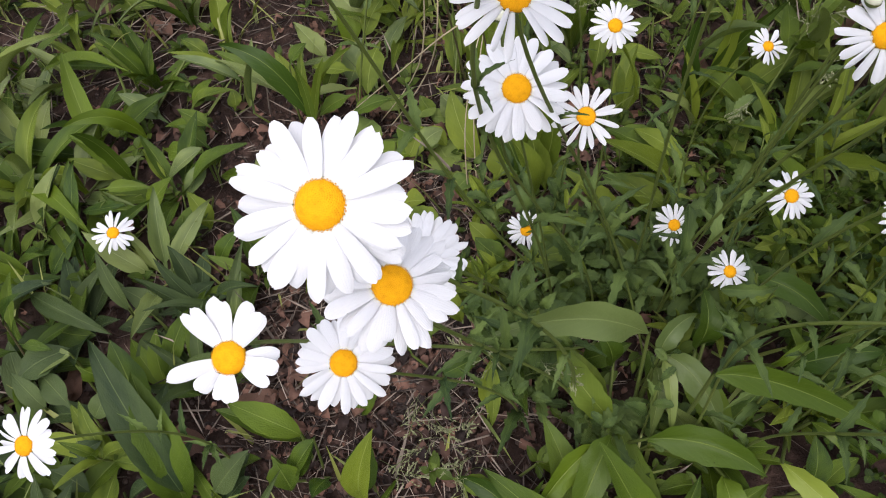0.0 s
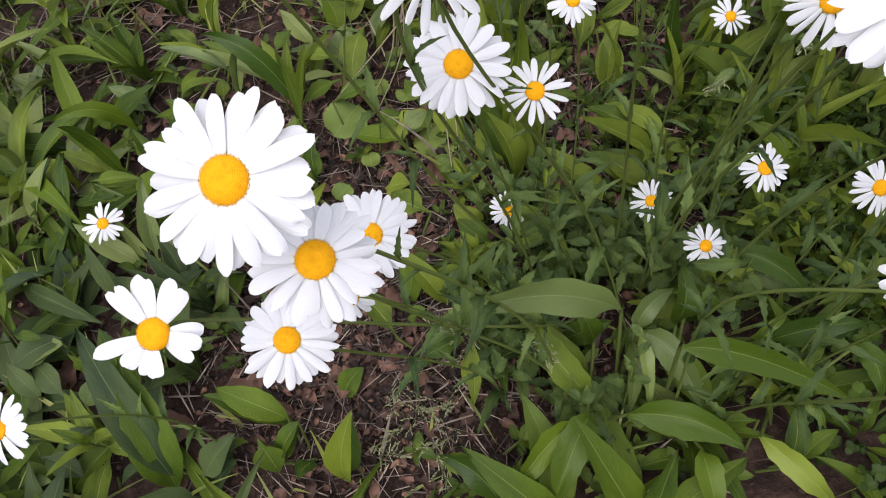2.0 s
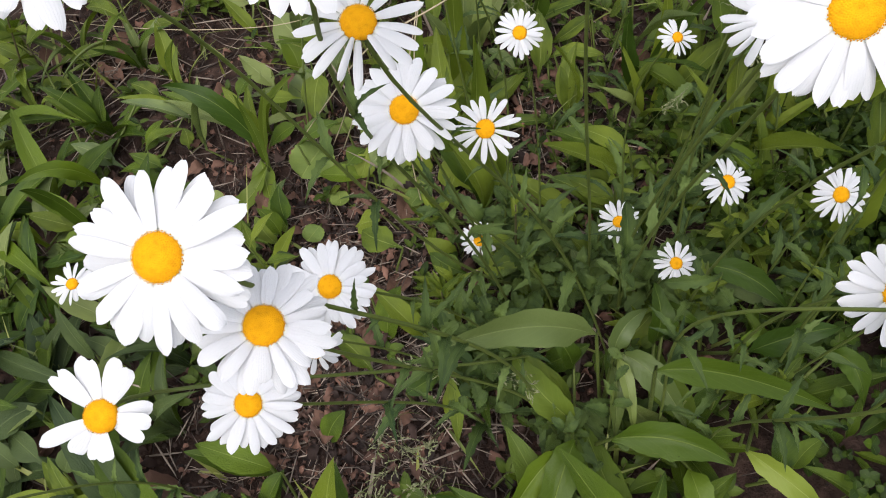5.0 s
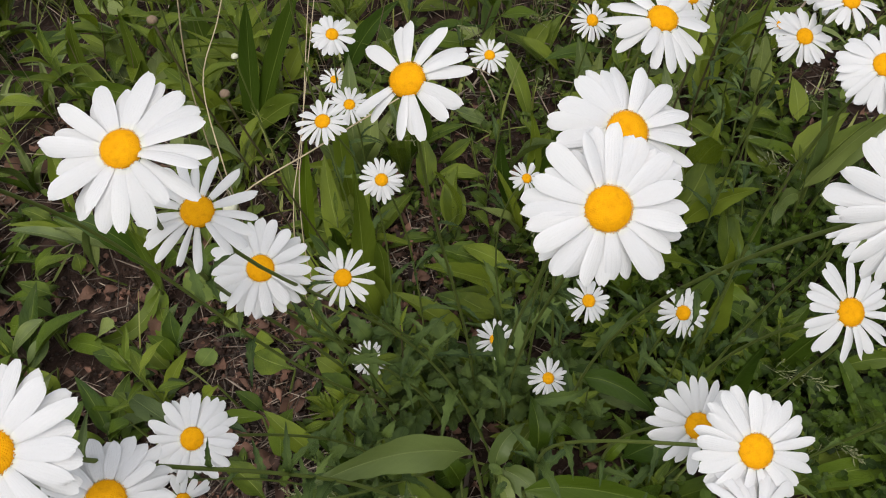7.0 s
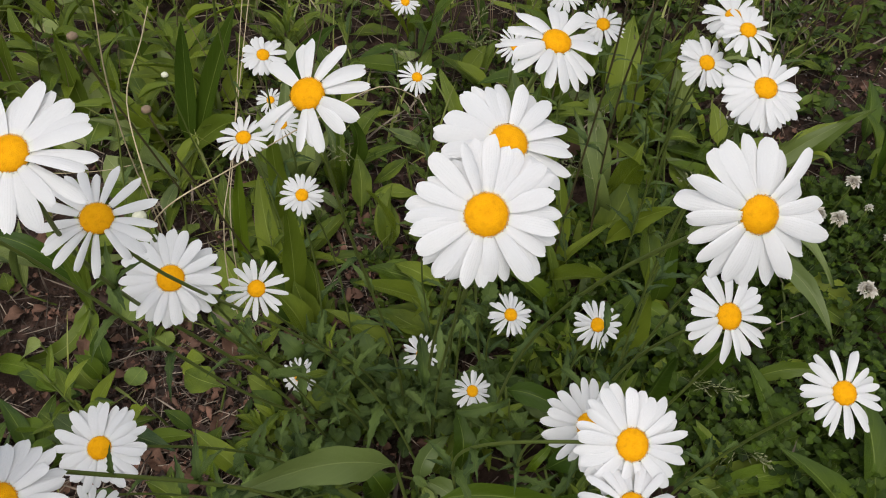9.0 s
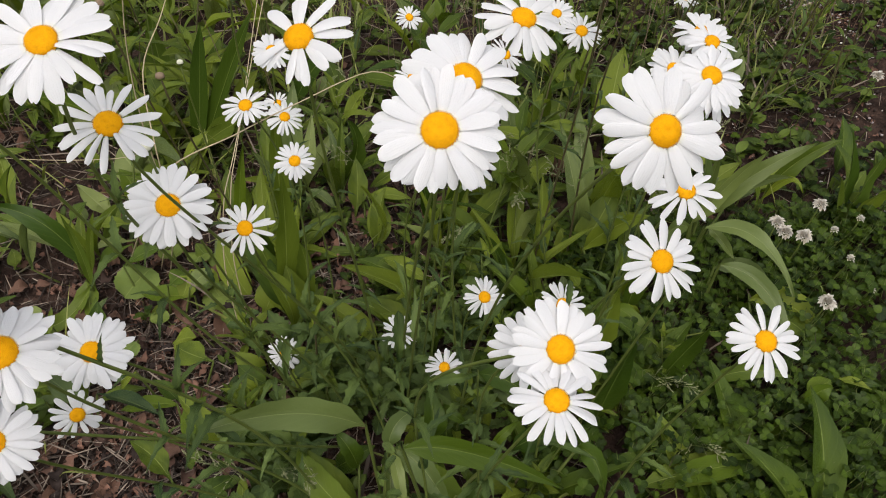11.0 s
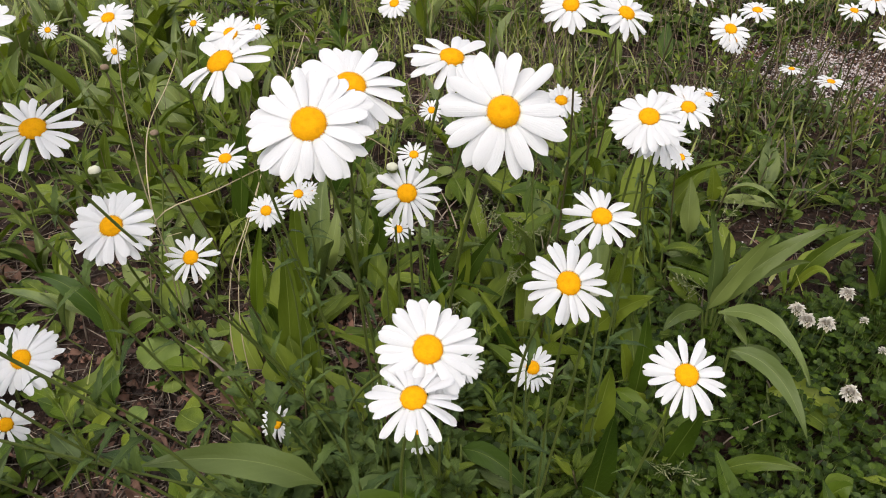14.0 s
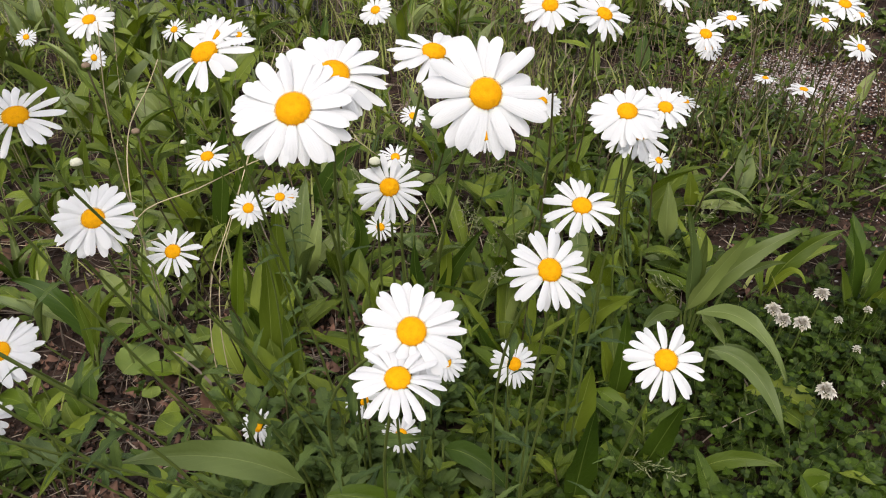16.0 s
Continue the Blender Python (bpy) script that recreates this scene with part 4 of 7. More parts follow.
broadleaf_plant((-0.093, 0.427, 0.015, -0.136, 0.464, 0.041, 0.023), (-0.089, 0.445, 0.016, -0.015, 0.394, 0.044, 0.018), (-0.112, 0.477, 0.005, -0.084, 0.467, 0.028, 0.017), (-0.135, 0.436, 0.025, -0.169, 0.431, -0.005, 0.027), (-0.113, 0.435, 0.028, -0.172, 0.448, -0.004, 0.030))
broadleaf_plant((-0.095, 0.525, 0.009, -0.092, 0.547, 0.050, 0.022), (-0.101, 0.510, 0.007, -0.117, 0.519, 0.046, 0.020), (-0.116, 0.506, 0.005, -0.187, 0.531, 0.002, 0.024), (-0.129, 0.533, -0.013, -0.186, 0.544, 0.014, 0.032), (-0.164, 0.539, 0.000, -0.232, 0.566, -0.003, 0.023))
broadleaf_plant((0.029, 0.459, 0.032, -0.010, 0.496, 0.028, 0.032), (-0.008, 0.435, -0.002, -0.033, 0.454, 0.021, 0.017), (-0.047, 0.452, 0.037, -0.073, 0.462, 0.009, 0.018))
broadleaf_plant((0.147, 0.314, 0.032, 0.180, 0.312, 0.066, 0.025), (0.128, 0.304, 0.029, 0.089, 0.338, 0.055, 0.022), (0.214, 0.300, 0.065, 0.259, 0.233, 0.043, 0.029))
broadleaf_plant((-0.161, 0.701, -0.011, -0.244, 0.730, 0.045, 0.023), mat=LEAF_DARK)
broadleaf_plant((-0.224, 0.730, -0.018, -0.311, 0.750, 0.030, 0.012), (-0.232, 0.689, -0.021, -0.239, 0.703, 0.000, 0.021), mat=LEAF)
broadleaf_plant((-0.244, 0.793, -0.018, -0.242, 0.828, 0.033, 0.016), (-0.274, 0.781, -0.022, -0.314, 0.794, 0.003, 0.023), (-0.271, 0.817, -0.021, -0.278, 0.863, 0.044, 0.027), mat=LEAF)
broadleaf_plant((-0.121, 0.686, -0.006, -0.092, 0.719, 0.054, 0.018), (-0.142, 0.702, -0.008, -0.151, 0.719, 0.017, 0.011), (-0.154, 0.703, -0.010, -0.179, 0.731, 0.034, 0.018), mat=LEAF)
broadleaf_plant((-0.152, 0.750, -0.008, -0.167, 0.765, 0.017, 0.016), (-0.100, 0.733, 0.016, -0.147, 0.738, 0.015, 0.024), (-0.076, 0.684, 0.017, -0.136, 0.681, 0.015, 0.017), (-0.053, 0.696, 0.003, -0.063, 0.727, 0.045, 0.038), (-0.091, 0.705, -0.002, -0.079, 0.738, 0.049, 0.038), (-0.044, 0.750, 0.006, -0.019, 0.770, 0.052, 0.027), mat=LEAF_PALE)
broadleaf_plant((-0.074, 0.719, 0.019, -0.129, 0.725, 0.017, 0.015), (-0.087, 0.764, 0.001, -0.111, 0.796, 0.047, 0.032), mat=LEAF_DARK)
broadleaf_plant((-0.026, 0.630, 0.047, -0.084, 0.639, 0.015, 0.021), (0.000, 0.587, 0.048, -0.017, 0.571, 0.021, 0.027), (0.000, 0.587, 0.048, 0.029, 0.574, 0.027, 0.022), (0.018, 0.639, 0.010, 0.003, 0.654, 0.033, 0.021), mat=LEAF)
broadleaf_plant((-0.289, 0.703, -0.027, -0.258, 0.710, 0.013, 0.019), (-0.253, 0.629, -0.026, -0.287, 0.646, 0.002, 0.026), (-0.262, 0.644, -0.008, -0.310, 0.651, -0.009, 0.023), mat=LEAF_DARK)
broadleaf_plant((-0.245, 0.592, 0.017, -0.292, 0.583, -0.015, 0.025), (-0.231, 0.576, 0.018, -0.266, 0.547, -0.013, 0.021), mat=LEAF_PALE)
broadleaf_plant((-0.337, 0.589, -0.038, -0.374, 0.603, -0.013, 0.018), (-0.296, 0.576, -0.033, -0.316, 0.605, 0.007, 0.013), mat=LEAF)
broadleaf_plant((-0.432, 0.524, -0.053, -0.394, 0.564, 0.026, 0.026), mat=LEAF_PALE)
broadleaf_plant((-0.391, 0.520, -0.048, -0.389, 0.571, 0.024, 0.024), (-0.369, 0.558, -0.026, -0.295, 0.546, -0.012, 0.022), mat=LEAF_DARK)
broadleaf_plant((-0.492, 0.768, -0.051, -0.531, 0.776, -0.032, 0.031), (-0.560, 0.753, -0.061, -0.430, 0.712, 0.093, 0.021), mat=LEAF_PALE)
broadleaf_plant((-0.354, 0.660, -0.038, -0.394, 0.679, -0.004, 0.022), mat=LEAF_DARK)
broadleaf_plant((0.218, 0.600, 0.034, 0.231, 0.648, 0.105, 0.025), (0.218, 0.598, 0.034, 0.219, 0.644, 0.098, 0.028), (0.211, 0.683, 0.055, 0.270, 0.664, 0.067, 0.017), (0.198, 0.671, 0.035, 0.200, 0.717, 0.100, 0.027), (0.212, 0.685, 0.055, 0.263, 0.662, 0.066, 0.015), mat=LEAF)
broadleaf_plant((0.269, 0.671, 0.062, 0.219, 0.685, 0.061, 0.017), (0.305, 0.664, 0.048, 0.373, 0.677, 0.111, 0.022), (0.264, 0.708, 0.088, 0.218, 0.715, 0.057, 0.020), (0.297, 0.613, 0.045, 0.330, 0.635, 0.090, 0.014), (0.284, 0.609, 0.043, 0.288, 0.630, 0.073, 0.010), mat=LEAF)
broadleaf_plant((0.267, 0.631, 0.042, 0.247, 0.640, 0.062, 0.017), mat=LEAF_DARK)
broadleaf_plant((0.251, 0.517, 0.035, 0.194, 0.542, 0.085, 0.030), (0.276, 0.545, 0.040, 0.217, 0.554, 0.073, 0.024), (0.187, 0.552, 0.071, 0.248, 0.521, 0.053, 0.039), (0.217, 0.523, 0.074, 0.257, 0.497, 0.053, 0.030), mat=LEAF_DARK)
broadleaf_plant((0.261, 0.485, 0.035, 0.199, 0.498, 0.072, 0.021), (0.313, 0.511, 0.043, 0.334, 0.545, 0.096, 0.022), mat=LEAF)
broadleaf_plant((0.114, 0.517, 0.017, 0.108, 0.559, 0.076, 0.038), (0.132, 0.520, 0.020, 0.145, 0.540, 0.051, 0.021), (0.077, 0.534, 0.013, 0.084, 0.565, 0.059, 0.039), (0.182, 0.496, 0.068, 0.236, 0.467, 0.049, 0.023), mat=LEAF)
broadleaf_plant((0.388, 0.629, 0.058, 0.427, 0.665, 0.120, 0.030), (0.388, 0.563, 0.055, 0.432, 0.586, 0.108, 0.023), (0.401, 0.551, 0.056, 0.376, 0.577, 0.100, 0.028), mat=LEAF)
broadleaf_plant((0.446, 0.516, 0.061, 0.433, 0.546, 0.105, 0.037), (0.459, 0.485, 0.061, 0.435, 0.496, 0.088, 0.023), (0.438, 0.530, 0.060, 0.490, 0.570, 0.145, 0.041), (0.461, 0.522, 0.063, 0.537, 0.497, 0.111, 0.031), (0.428, 0.529, 0.059, 0.417, 0.566, 0.109, 0.020), (0.453, 0.574, 0.064, 0.521, 0.556, 0.112, 0.030), mat=LEAF)
broadleaf_plant((0.080, 0.450, 0.010, 0.053, 0.466, 0.038, 0.028), (0.097, 0.435, 0.012, 0.150, 0.425, 0.051, 0.029), (0.060, 0.416, 0.006, 0.034, 0.430, 0.022, 0.013), (0.065, 0.383, 0.049, 0.028, 0.395, 0.019, 0.010), mat=LEAF)
broadleaf_plant((-0.335, 0.349, -0.005, -0.398, 0.333, -0.038, 0.036), mat=LEAF_PALE)
broadleaf_plant((-0.305, 0.297, -0.046, -0.285, 0.314, -0.010, 0.021), (-0.324, 0.335, -0.004, -0.304, 0.328, -0.026, 0.022), mat=LEAF_DARK)
broadleaf_plant((-0.103, 0.265, -0.021, -0.174, 0.288, 0.018, 0.027), (-0.122, 0.236, 0.019, -0.110, 0.212, -0.006, 0.029), (-0.046, 0.208, -0.016, -0.037, 0.243, 0.036, 0.029), mat=LEAF_DARK)
broadleaf_plant((-0.313, 0.264, -0.030, -0.292, 0.265, -0.022, 0.025), (-0.261, 0.286, -0.040, -0.289, 0.341, 0.029, 0.037), mat=LEAF_DARK)
broadleaf_plant((-0.333, 0.219, -0.053, -0.348, 0.241, -0.025, 0.026), mat=LEAF_DARK)
broadleaf_plant((-0.381, 0.395, -0.034, -0.326, 0.384, -0.022, 0.028), mat=LEAF_DARK)
broadleaf_plant((-0.362, 0.216, -0.056, -0.324, 0.220, -0.024, 0.026), mat=LEAF_PALE)
broadleaf_plant((0.010, 1.006, 0.024, 0.018, 1.028, 0.061, 0.026), mat=LEAF_PALE)
broadleaf_plant((-0.080, 1.065, 0.014, -0.094, 1.110, 0.071, 0.038), mat=LEAF_PALE)
broadleaf_plant((-0.156, 1.010, 0.002, -0.143, 1.046, 0.059, 0.040), (-0.194, 1.042, -0.002, -0.208, 1.067, 0.036, 0.040), mat=LEAF_PALE)
broadleaf_plant((0.009, 1.100, 0.027, 0.005, 1.140, 0.084, 0.034))
broadleaf_plant((-0.185, 1.063, 0.000, -0.248, 1.076, 0.022, 0.024), mat=LEAF_DARK)
broadleaf_plant((0.107, 0.638, 0.021, 0.100, 0.684, 0.083, 0.032), (0.062, 0.653, 0.016, 0.055, 0.705, 0.085, 0.020), (0.043, 0.707, 0.016, 0.044, 0.748, 0.075, 0.023), (0.045, 0.723, 0.017, 0.039, 0.745, 0.050, 0.026), mat=LEAF)
broadleaf_plant((0.049, 0.867, 0.041, -0.002, 0.856, 0.039, 0.023), (0.052, 0.869, 0.024, 0.027, 0.899, 0.067, 0.025), (0.121, 0.866, 0.032, 0.158, 0.845, 0.063, 0.020), (0.094, 0.784, 0.044, 0.145, 0.772, 0.055, 0.017), (0.086, 0.784, 0.025, 0.088, 0.836, 0.098, 0.021))
broadleaf_plant((-0.064, 0.814, 0.006, -0.101, 0.852, 0.053, 0.063), (-0.089, 0.837, 0.004, -0.002, 0.660, 0.147, 0.034), (-0.008, 0.826, 0.057, -0.065, 0.838, 0.025, 0.051), (-0.069, 0.895, 0.052, -0.126, 0.911, 0.020, 0.046), mat=LEAF_PALE)
broadleaf_plant((0.335, 0.910, 0.105, 0.272, 0.927, 0.072, 0.029), (0.307, 0.870, 0.057, 0.338, 0.902, 0.122, 0.026))
broadleaf_plant((0.200, 0.947, 0.089, 0.173, 0.930, 0.060, 0.036), mat=LEAF_PALE)
broadleaf_plant((-0.101, 0.529, -0.010, -0.106, 0.564, 0.038, 0.026), (-0.115, 0.475, -0.014, -0.095, 0.485, 0.016, 0.023), (-0.147, 0.470, -0.000, -0.189, 0.486, -0.000, 0.021), mat=LEAF_DARK)
broadleaf_plant((-0.162, 0.560, 0.026, -0.194, 0.575, -0.002, 0.030), (-0.118, 0.567, -0.011, -0.104, 0.586, 0.022, 0.027), mat=LEAF_PALE)
broadleaf_plant((-0.113, 0.519, -0.012, -0.130, 0.539, 0.014, 0.022), (-0.130, 0.467, -0.016, -0.156, 0.488, 0.010, 0.021), (-0.102, 0.451, -0.013, -0.136, 0.472, 0.023, 0.030), mat=LEAF)
broadleaf_plant((-0.008, 0.421, 0.016, -0.067, 0.429, 0.013, 0.019), (0.005, 0.378, -0.002, 0.026, 0.402, 0.043, 0.037), mat=LEAF_DARK)
broadleaf_plant((-0.023, 0.518, -0.000, 0.004, 0.509, 0.021, 0.032), mat=LEAF)
broadleaf_plant((0.114, 0.510, 0.017, 0.136, 0.554, 0.088, 0.026), mat=LEAF_DARK)
broadleaf_plant((-0.215, 0.466, -0.027, -0.191, 0.479, 0.010, 0.024), mat=LEAF_DARK)
broadleaf_plant((0.343, 0.345, 0.040, 0.282, 0.372, 0.074, 0.024), mat=LEAF)
broadleaf_plant((0.426, 0.325, 0.050, 0.446, 0.353, 0.099, 0.026), (0.410, 0.377, 0.050, 0.440, 0.394, 0.093, 0.025), (0.464, 0.358, 0.057, 0.451, 0.375, 0.081, 0.019), mat=LEAF)
broadleaf_plant((0.449, 0.360, 0.055, 0.475, 0.382, 0.099, 0.029), (0.493, 0.388, 0.061, 0.453, 0.408, 0.091, 0.026), (0.406, 0.397, 0.051, 0.442, 0.427, 0.113, 0.038), mat=LEAF_DARK)
broadleaf_plant((0.464, 0.249, 0.052, 0.445, 0.286, 0.102, 0.023), (0.417, 0.236, 0.064, 0.542, 0.219, 0.084, 0.039), mat=LEAF)
broadleaf_plant((0.465, 0.252, 0.053, 0.524, 0.252, 0.099, 0.028), mat=LEAF_DARK)
broadleaf_plant((0.521, 0.323, 0.081, 0.590, 0.316, 0.094, 0.016), mat=LEAF)
broadleaf_plant((0.783, 0.534, 0.105, 0.785, 0.586, 0.178, 0.038), (0.769, 0.516, 0.103, 0.803, 0.541, 0.158, 0.032), mat=LEAF)
broadleaf_plant((0.285, 0.375, 0.077, 0.341, 0.349, 0.058, 0.028), (0.260, 0.434, 0.033, 0.283, 0.461, 0.077, 0.024), (0.285, 0.399, 0.035, 0.325, 0.403, 0.065, 0.021))
broadleaf_plant((0.674, 0.510, 0.090, 0.648, 0.528, 0.120, 0.035), mat=LEAF_PALE)
broadleaf_plant((0.099, 0.574, 0.018, 0.092, 0.661, 0.137, 0.030), (0.063, 0.569, 0.013, 0.041, 0.614, 0.076, 0.036), (0.092, 0.556, 0.016, 0.084, 0.591, 0.063, 0.025))
broadleaf_plant((0.002, 0.568, 0.023, -0.061, 0.589, 0.021, 0.023), mat=LEAF_DARK)
broadleaf_plant((0.211, 0.390, 0.025, 0.227, 0.403, 0.053, 0.025), (0.219, 0.407, 0.027, 0.190, 0.429, 0.063, 0.023), (0.164, 0.385, 0.062, 0.202, 0.379, 0.041, 0.020), (0.215, 0.327, 0.023, 0.247, 0.338, 0.054, 0.026), mat=LEAF)
broadleaf_plant((0.544, 0.707, 0.081, 0.582, 0.787, 0.205, 0.048), (0.562, 0.723, 0.084, 0.547, 0.782, 0.166, 0.036), (0.583, 0.727, 0.087, 0.639, 0.742, 0.153, 0.033), (0.590, 0.754, 0.089, 0.665, 0.781, 0.183, 0.025), (0.622, 0.773, 0.094, 0.680, 0.756, 0.139, 0.026), mat=LEAF)
broadleaf_plant((0.602, 0.577, 0.083, 0.663, 0.592, 0.149, 0.034), (0.580, 0.539, 0.079, 0.657, 0.571, 0.170, 0.030), (0.592, 0.619, 0.084, 0.566, 0.632, 0.107, 0.024), (0.591, 0.537, 0.080, 0.606, 0.567, 0.130, 0.015), (0.542, 0.588, 0.076, 0.511, 0.612, 0.112, 0.044), mat=LEAF)
broadleaf_plant((0.646, 0.636, 0.091, 0.644, 0.672, 0.142, 0.024), (0.603, 0.663, 0.087, 0.528, 0.675, 0.113, 0.035), (0.637, 0.659, 0.091, 0.624, 0.703, 0.153, 0.018), mat=LEAF)
broadleaf_plant((0.634, 0.620, 0.089, 0.567, 0.635, 0.119, 0.031), (0.617, 0.575, 0.085, 0.553, 0.598, 0.129, 0.030), mat=LEAF_DARK)
broadleaf_plant((0.402, 0.852, 0.068, 0.347, 0.893, 0.126, 0.030), (0.378, 0.881, 0.066, 0.419, 0.893, 0.117, 0.030), (0.419, 0.828, 0.070, 0.362, 0.866, 0.128, 0.025), (0.408, 0.871, 0.070, 0.436, 0.900, 0.123, 0.024), mat=LEAF)
broadleaf_plant((0.485, 0.685, 0.090, 0.528, 0.668, 0.100, 0.027), mat=LEAF_DARK)
broadleaf_plant((0.680, 0.573, 0.093, 0.764, 0.576, 0.170, 0.035), mat=LEAF)
broadleaf_plant((0.314, 0.726, 0.095, 0.289, 0.734, 0.067, 0.030), (0.333, 0.680, 0.052, 0.361, 0.691, 0.091, 0.030))
broadleaf_plant((0.620, 0.824, 0.096, 0.701, 0.804, 0.165, 0.031), (0.541, 0.823, 0.085, 0.543, 0.863, 0.144, 0.027), mat=LEAF)
broadleaf_plant((0.543, 1.020, 0.093, 0.603, 1.003, 0.149, 0.041), (0.498, 0.977, 0.086, 0.529, 1.013, 0.151, 0.026), mat=LEAF)
broadleaf_plant((0.758, 0.793, 0.112, 0.777, 0.843, 0.187, 0.035), mat=LEAF)
broadleaf_plant((0.675, 0.769, 0.118, 0.749, 0.723, 0.131, 0.024), (0.710, 0.836, 0.108, 0.712, 0.856, 0.141, 0.021), mat=LEAF_PALE)
broadleaf_plant((0.563, 0.747, 0.085, 0.560, 0.805, 0.166, 0.052), (0.569, 0.704, 0.084, 0.570, 0.729, 0.118, 0.018), mat=LEAF_DARK)
broadleaf_plant((0.457, 0.677, 0.111, 0.414, 0.653, 0.080, 0.024), mat=LEAF)
broadleaf_plant((-0.191, 0.968, -0.004, -0.250, 1.034, 0.084, 0.033), mat=LEAF)
broadleaf_plant((-0.232, 1.133, -0.003, -0.257, 1.169, 0.048, 0.040), mat=LEAF_PALE)
broadleaf_plant((-0.143, 0.942, 0.001, -0.184, 0.967, 0.039, 0.063), mat=LEAF_PALE)
broadleaf_plant((0.004, 0.816, 0.015, -0.013, 0.839, 0.049, 0.025), mat=LEAF)
broadleaf_plant((0.169, 1.333, 0.057, 0.191, 1.365, 0.113, 0.034), mat=LEAF)
broadleaf_plant((0.259, 1.309, 0.068, 0.242, 1.343, 0.117, 0.029), mat=LEAF)
broadleaf_plant((-0.084, 1.102, 0.015, -0.110, 1.129, 0.055, 0.038))
broadleaf_plant((-0.175, 1.246, 0.009, -0.178, 1.303, 0.090, 0.038), mat=LEAF)
broadleaf_plant((-0.399, 1.431, -0.013, -0.419, 1.477, 0.053, 0.058), mat=LEAF_PALE)
broadleaf_plant((-0.470, 1.349, -0.025, -0.476, 1.394, 0.036, 0.038), mat=LEAF)
broadleaf_plant((0.157, 0.269, 0.013, 0.122, 0.309, 0.073, 0.031), (0.189, 0.234, 0.034, 0.272, 0.205, 0.049, 0.032), (0.137, 0.203, 0.008, 0.151, 0.238, 0.060, 0.030), mat=LEAF)
broadleaf_plant((0.196, 0.306, 0.063, 0.194, 0.243, 0.035, 0.022), mat=LEAF_DARK)
broadleaf_plant((0.062, 0.274, 0.001, 0.066, 0.306, 0.047, 0.016), mat=LEAF)
broadleaf_plant((0.669, 1.300, 0.121, 0.658, 1.359, 0.203, 0.033), mat=LEAF)
broadleaf_plant((0.762, 1.264, 0.132, 0.773, 1.320, 0.218, 0.030), mat=LEAF_DARK)
broadleaf_plant((0.640, 0.773, 0.096, 0.642, 0.810, 0.150, 0.027), (0.719, 0.751, 0.106, 0.710, 0.783, 0.152, 0.024), mat=LEAF_DARK)
broadleaf_plant((0.799, 0.582, 0.109, 0.811, 0.631, 0.180, 0.025), mat=LEAF_DARK)
broadleaf_plant((0.775, 0.817, 0.115, 0.822, 0.797, 0.147, 0.029), mat=LEAF_DARK)
broadleaf_plant((0.444, 0.994, 0.079, 0.438, 1.039, 0.143, 0.031), mat=LEAF_DARK)
broadleaf_plant((0.930, 0.793, 0.177, 0.907, 0.814, 0.150, 0.026))
broadleaf_plant((1.055, 1.017, 0.159, 1.091, 1.053, 0.227, 0.024))
broadleaf_plant((-0.207, 0.214, -0.036, -0.242, 0.290, 0.061, 0.046), mat=LEAF_DARK)
broadleaf_plant((-0.057, 0.287, -0.014, -0.033, 0.296, 0.014, 0.026), mat=LEAF_DARK)
broadleaf_plant((-0.072, 0.647, 0.042, -0.118, 0.641, 0.010, 0.021), mat=LEAF_DARK)
broadleaf_plant((0.208, 0.768, 0.040, 0.260, 0.742, 0.082, 0.020), (0.200, 0.799, 0.040, 0.169, 0.837, 0.095, 0.026), (0.207, 0.798, 0.041, 0.250, 0.811, 0.098, 0.027))
broadleaf_plant((0.352, 0.760, 0.058, 0.333, 0.823, 0.143, 0.022), mat=LEAF)
broadleaf_plant((0.305, 0.772, 0.053, 0.250, 0.784, 0.085, 0.020), mat=LEAF_PALE)
broadleaf_plant((0.122, 0.990, 0.037, 0.095, 1.021, 0.086, 0.024), (0.159, 0.982, 0.042, 0.145, 1.021, 0.095, 0.024))
broadleaf_plant((-0.045, 0.832, 0.009, -0.085, 0.864, 0.060, 0.021), mat=LEAF_DARK)
broadleaf_plant((0.198, 0.931, 0.045, 0.182, 0.974, 0.105, 0.029), mat=LEAF_DARK)
broadleaf_plant((0.158, 0.663, 0.029, 0.144, 0.692, 0.072, 0.019), (0.144, 0.694, 0.071, 0.173, 0.672, 0.049, 0.016), mat=LEAF_PALE)
broadleaf_plant((0.045, 0.632, 0.013, 0.025, 0.647, 0.038, 0.032), mat=LEAF_PALE)
broadleaf_plant((0.288, 0.358, 0.077, 0.355, 0.325, 0.059, 0.026), mat=LEAF_PALE)
broadleaf_plant((0.186, 0.411, 0.066, 0.191, 0.378, 0.040, 0.017), mat=LEAF_PALE)
broadleaf_plant((0.516, 0.504, 0.069, 0.512, 0.527, 0.100, 0.021), mat=LEAF_DARK)
broadleaf_plant((0.435, 0.531, 0.060, 0.483, 0.516, 0.091, 0.016), (0.417, 0.463, 0.055, 0.414, 0.486, 0.086, 0.019), mat=LEAF_PALE)
broadleaf_plant((0.676, 0.583, 0.093, 0.729, 0.560, 0.125, 0.020))
broadleaf_plant((0.117, 1.088, 0.041, 0.158, 1.080, 0.089, 0.024))

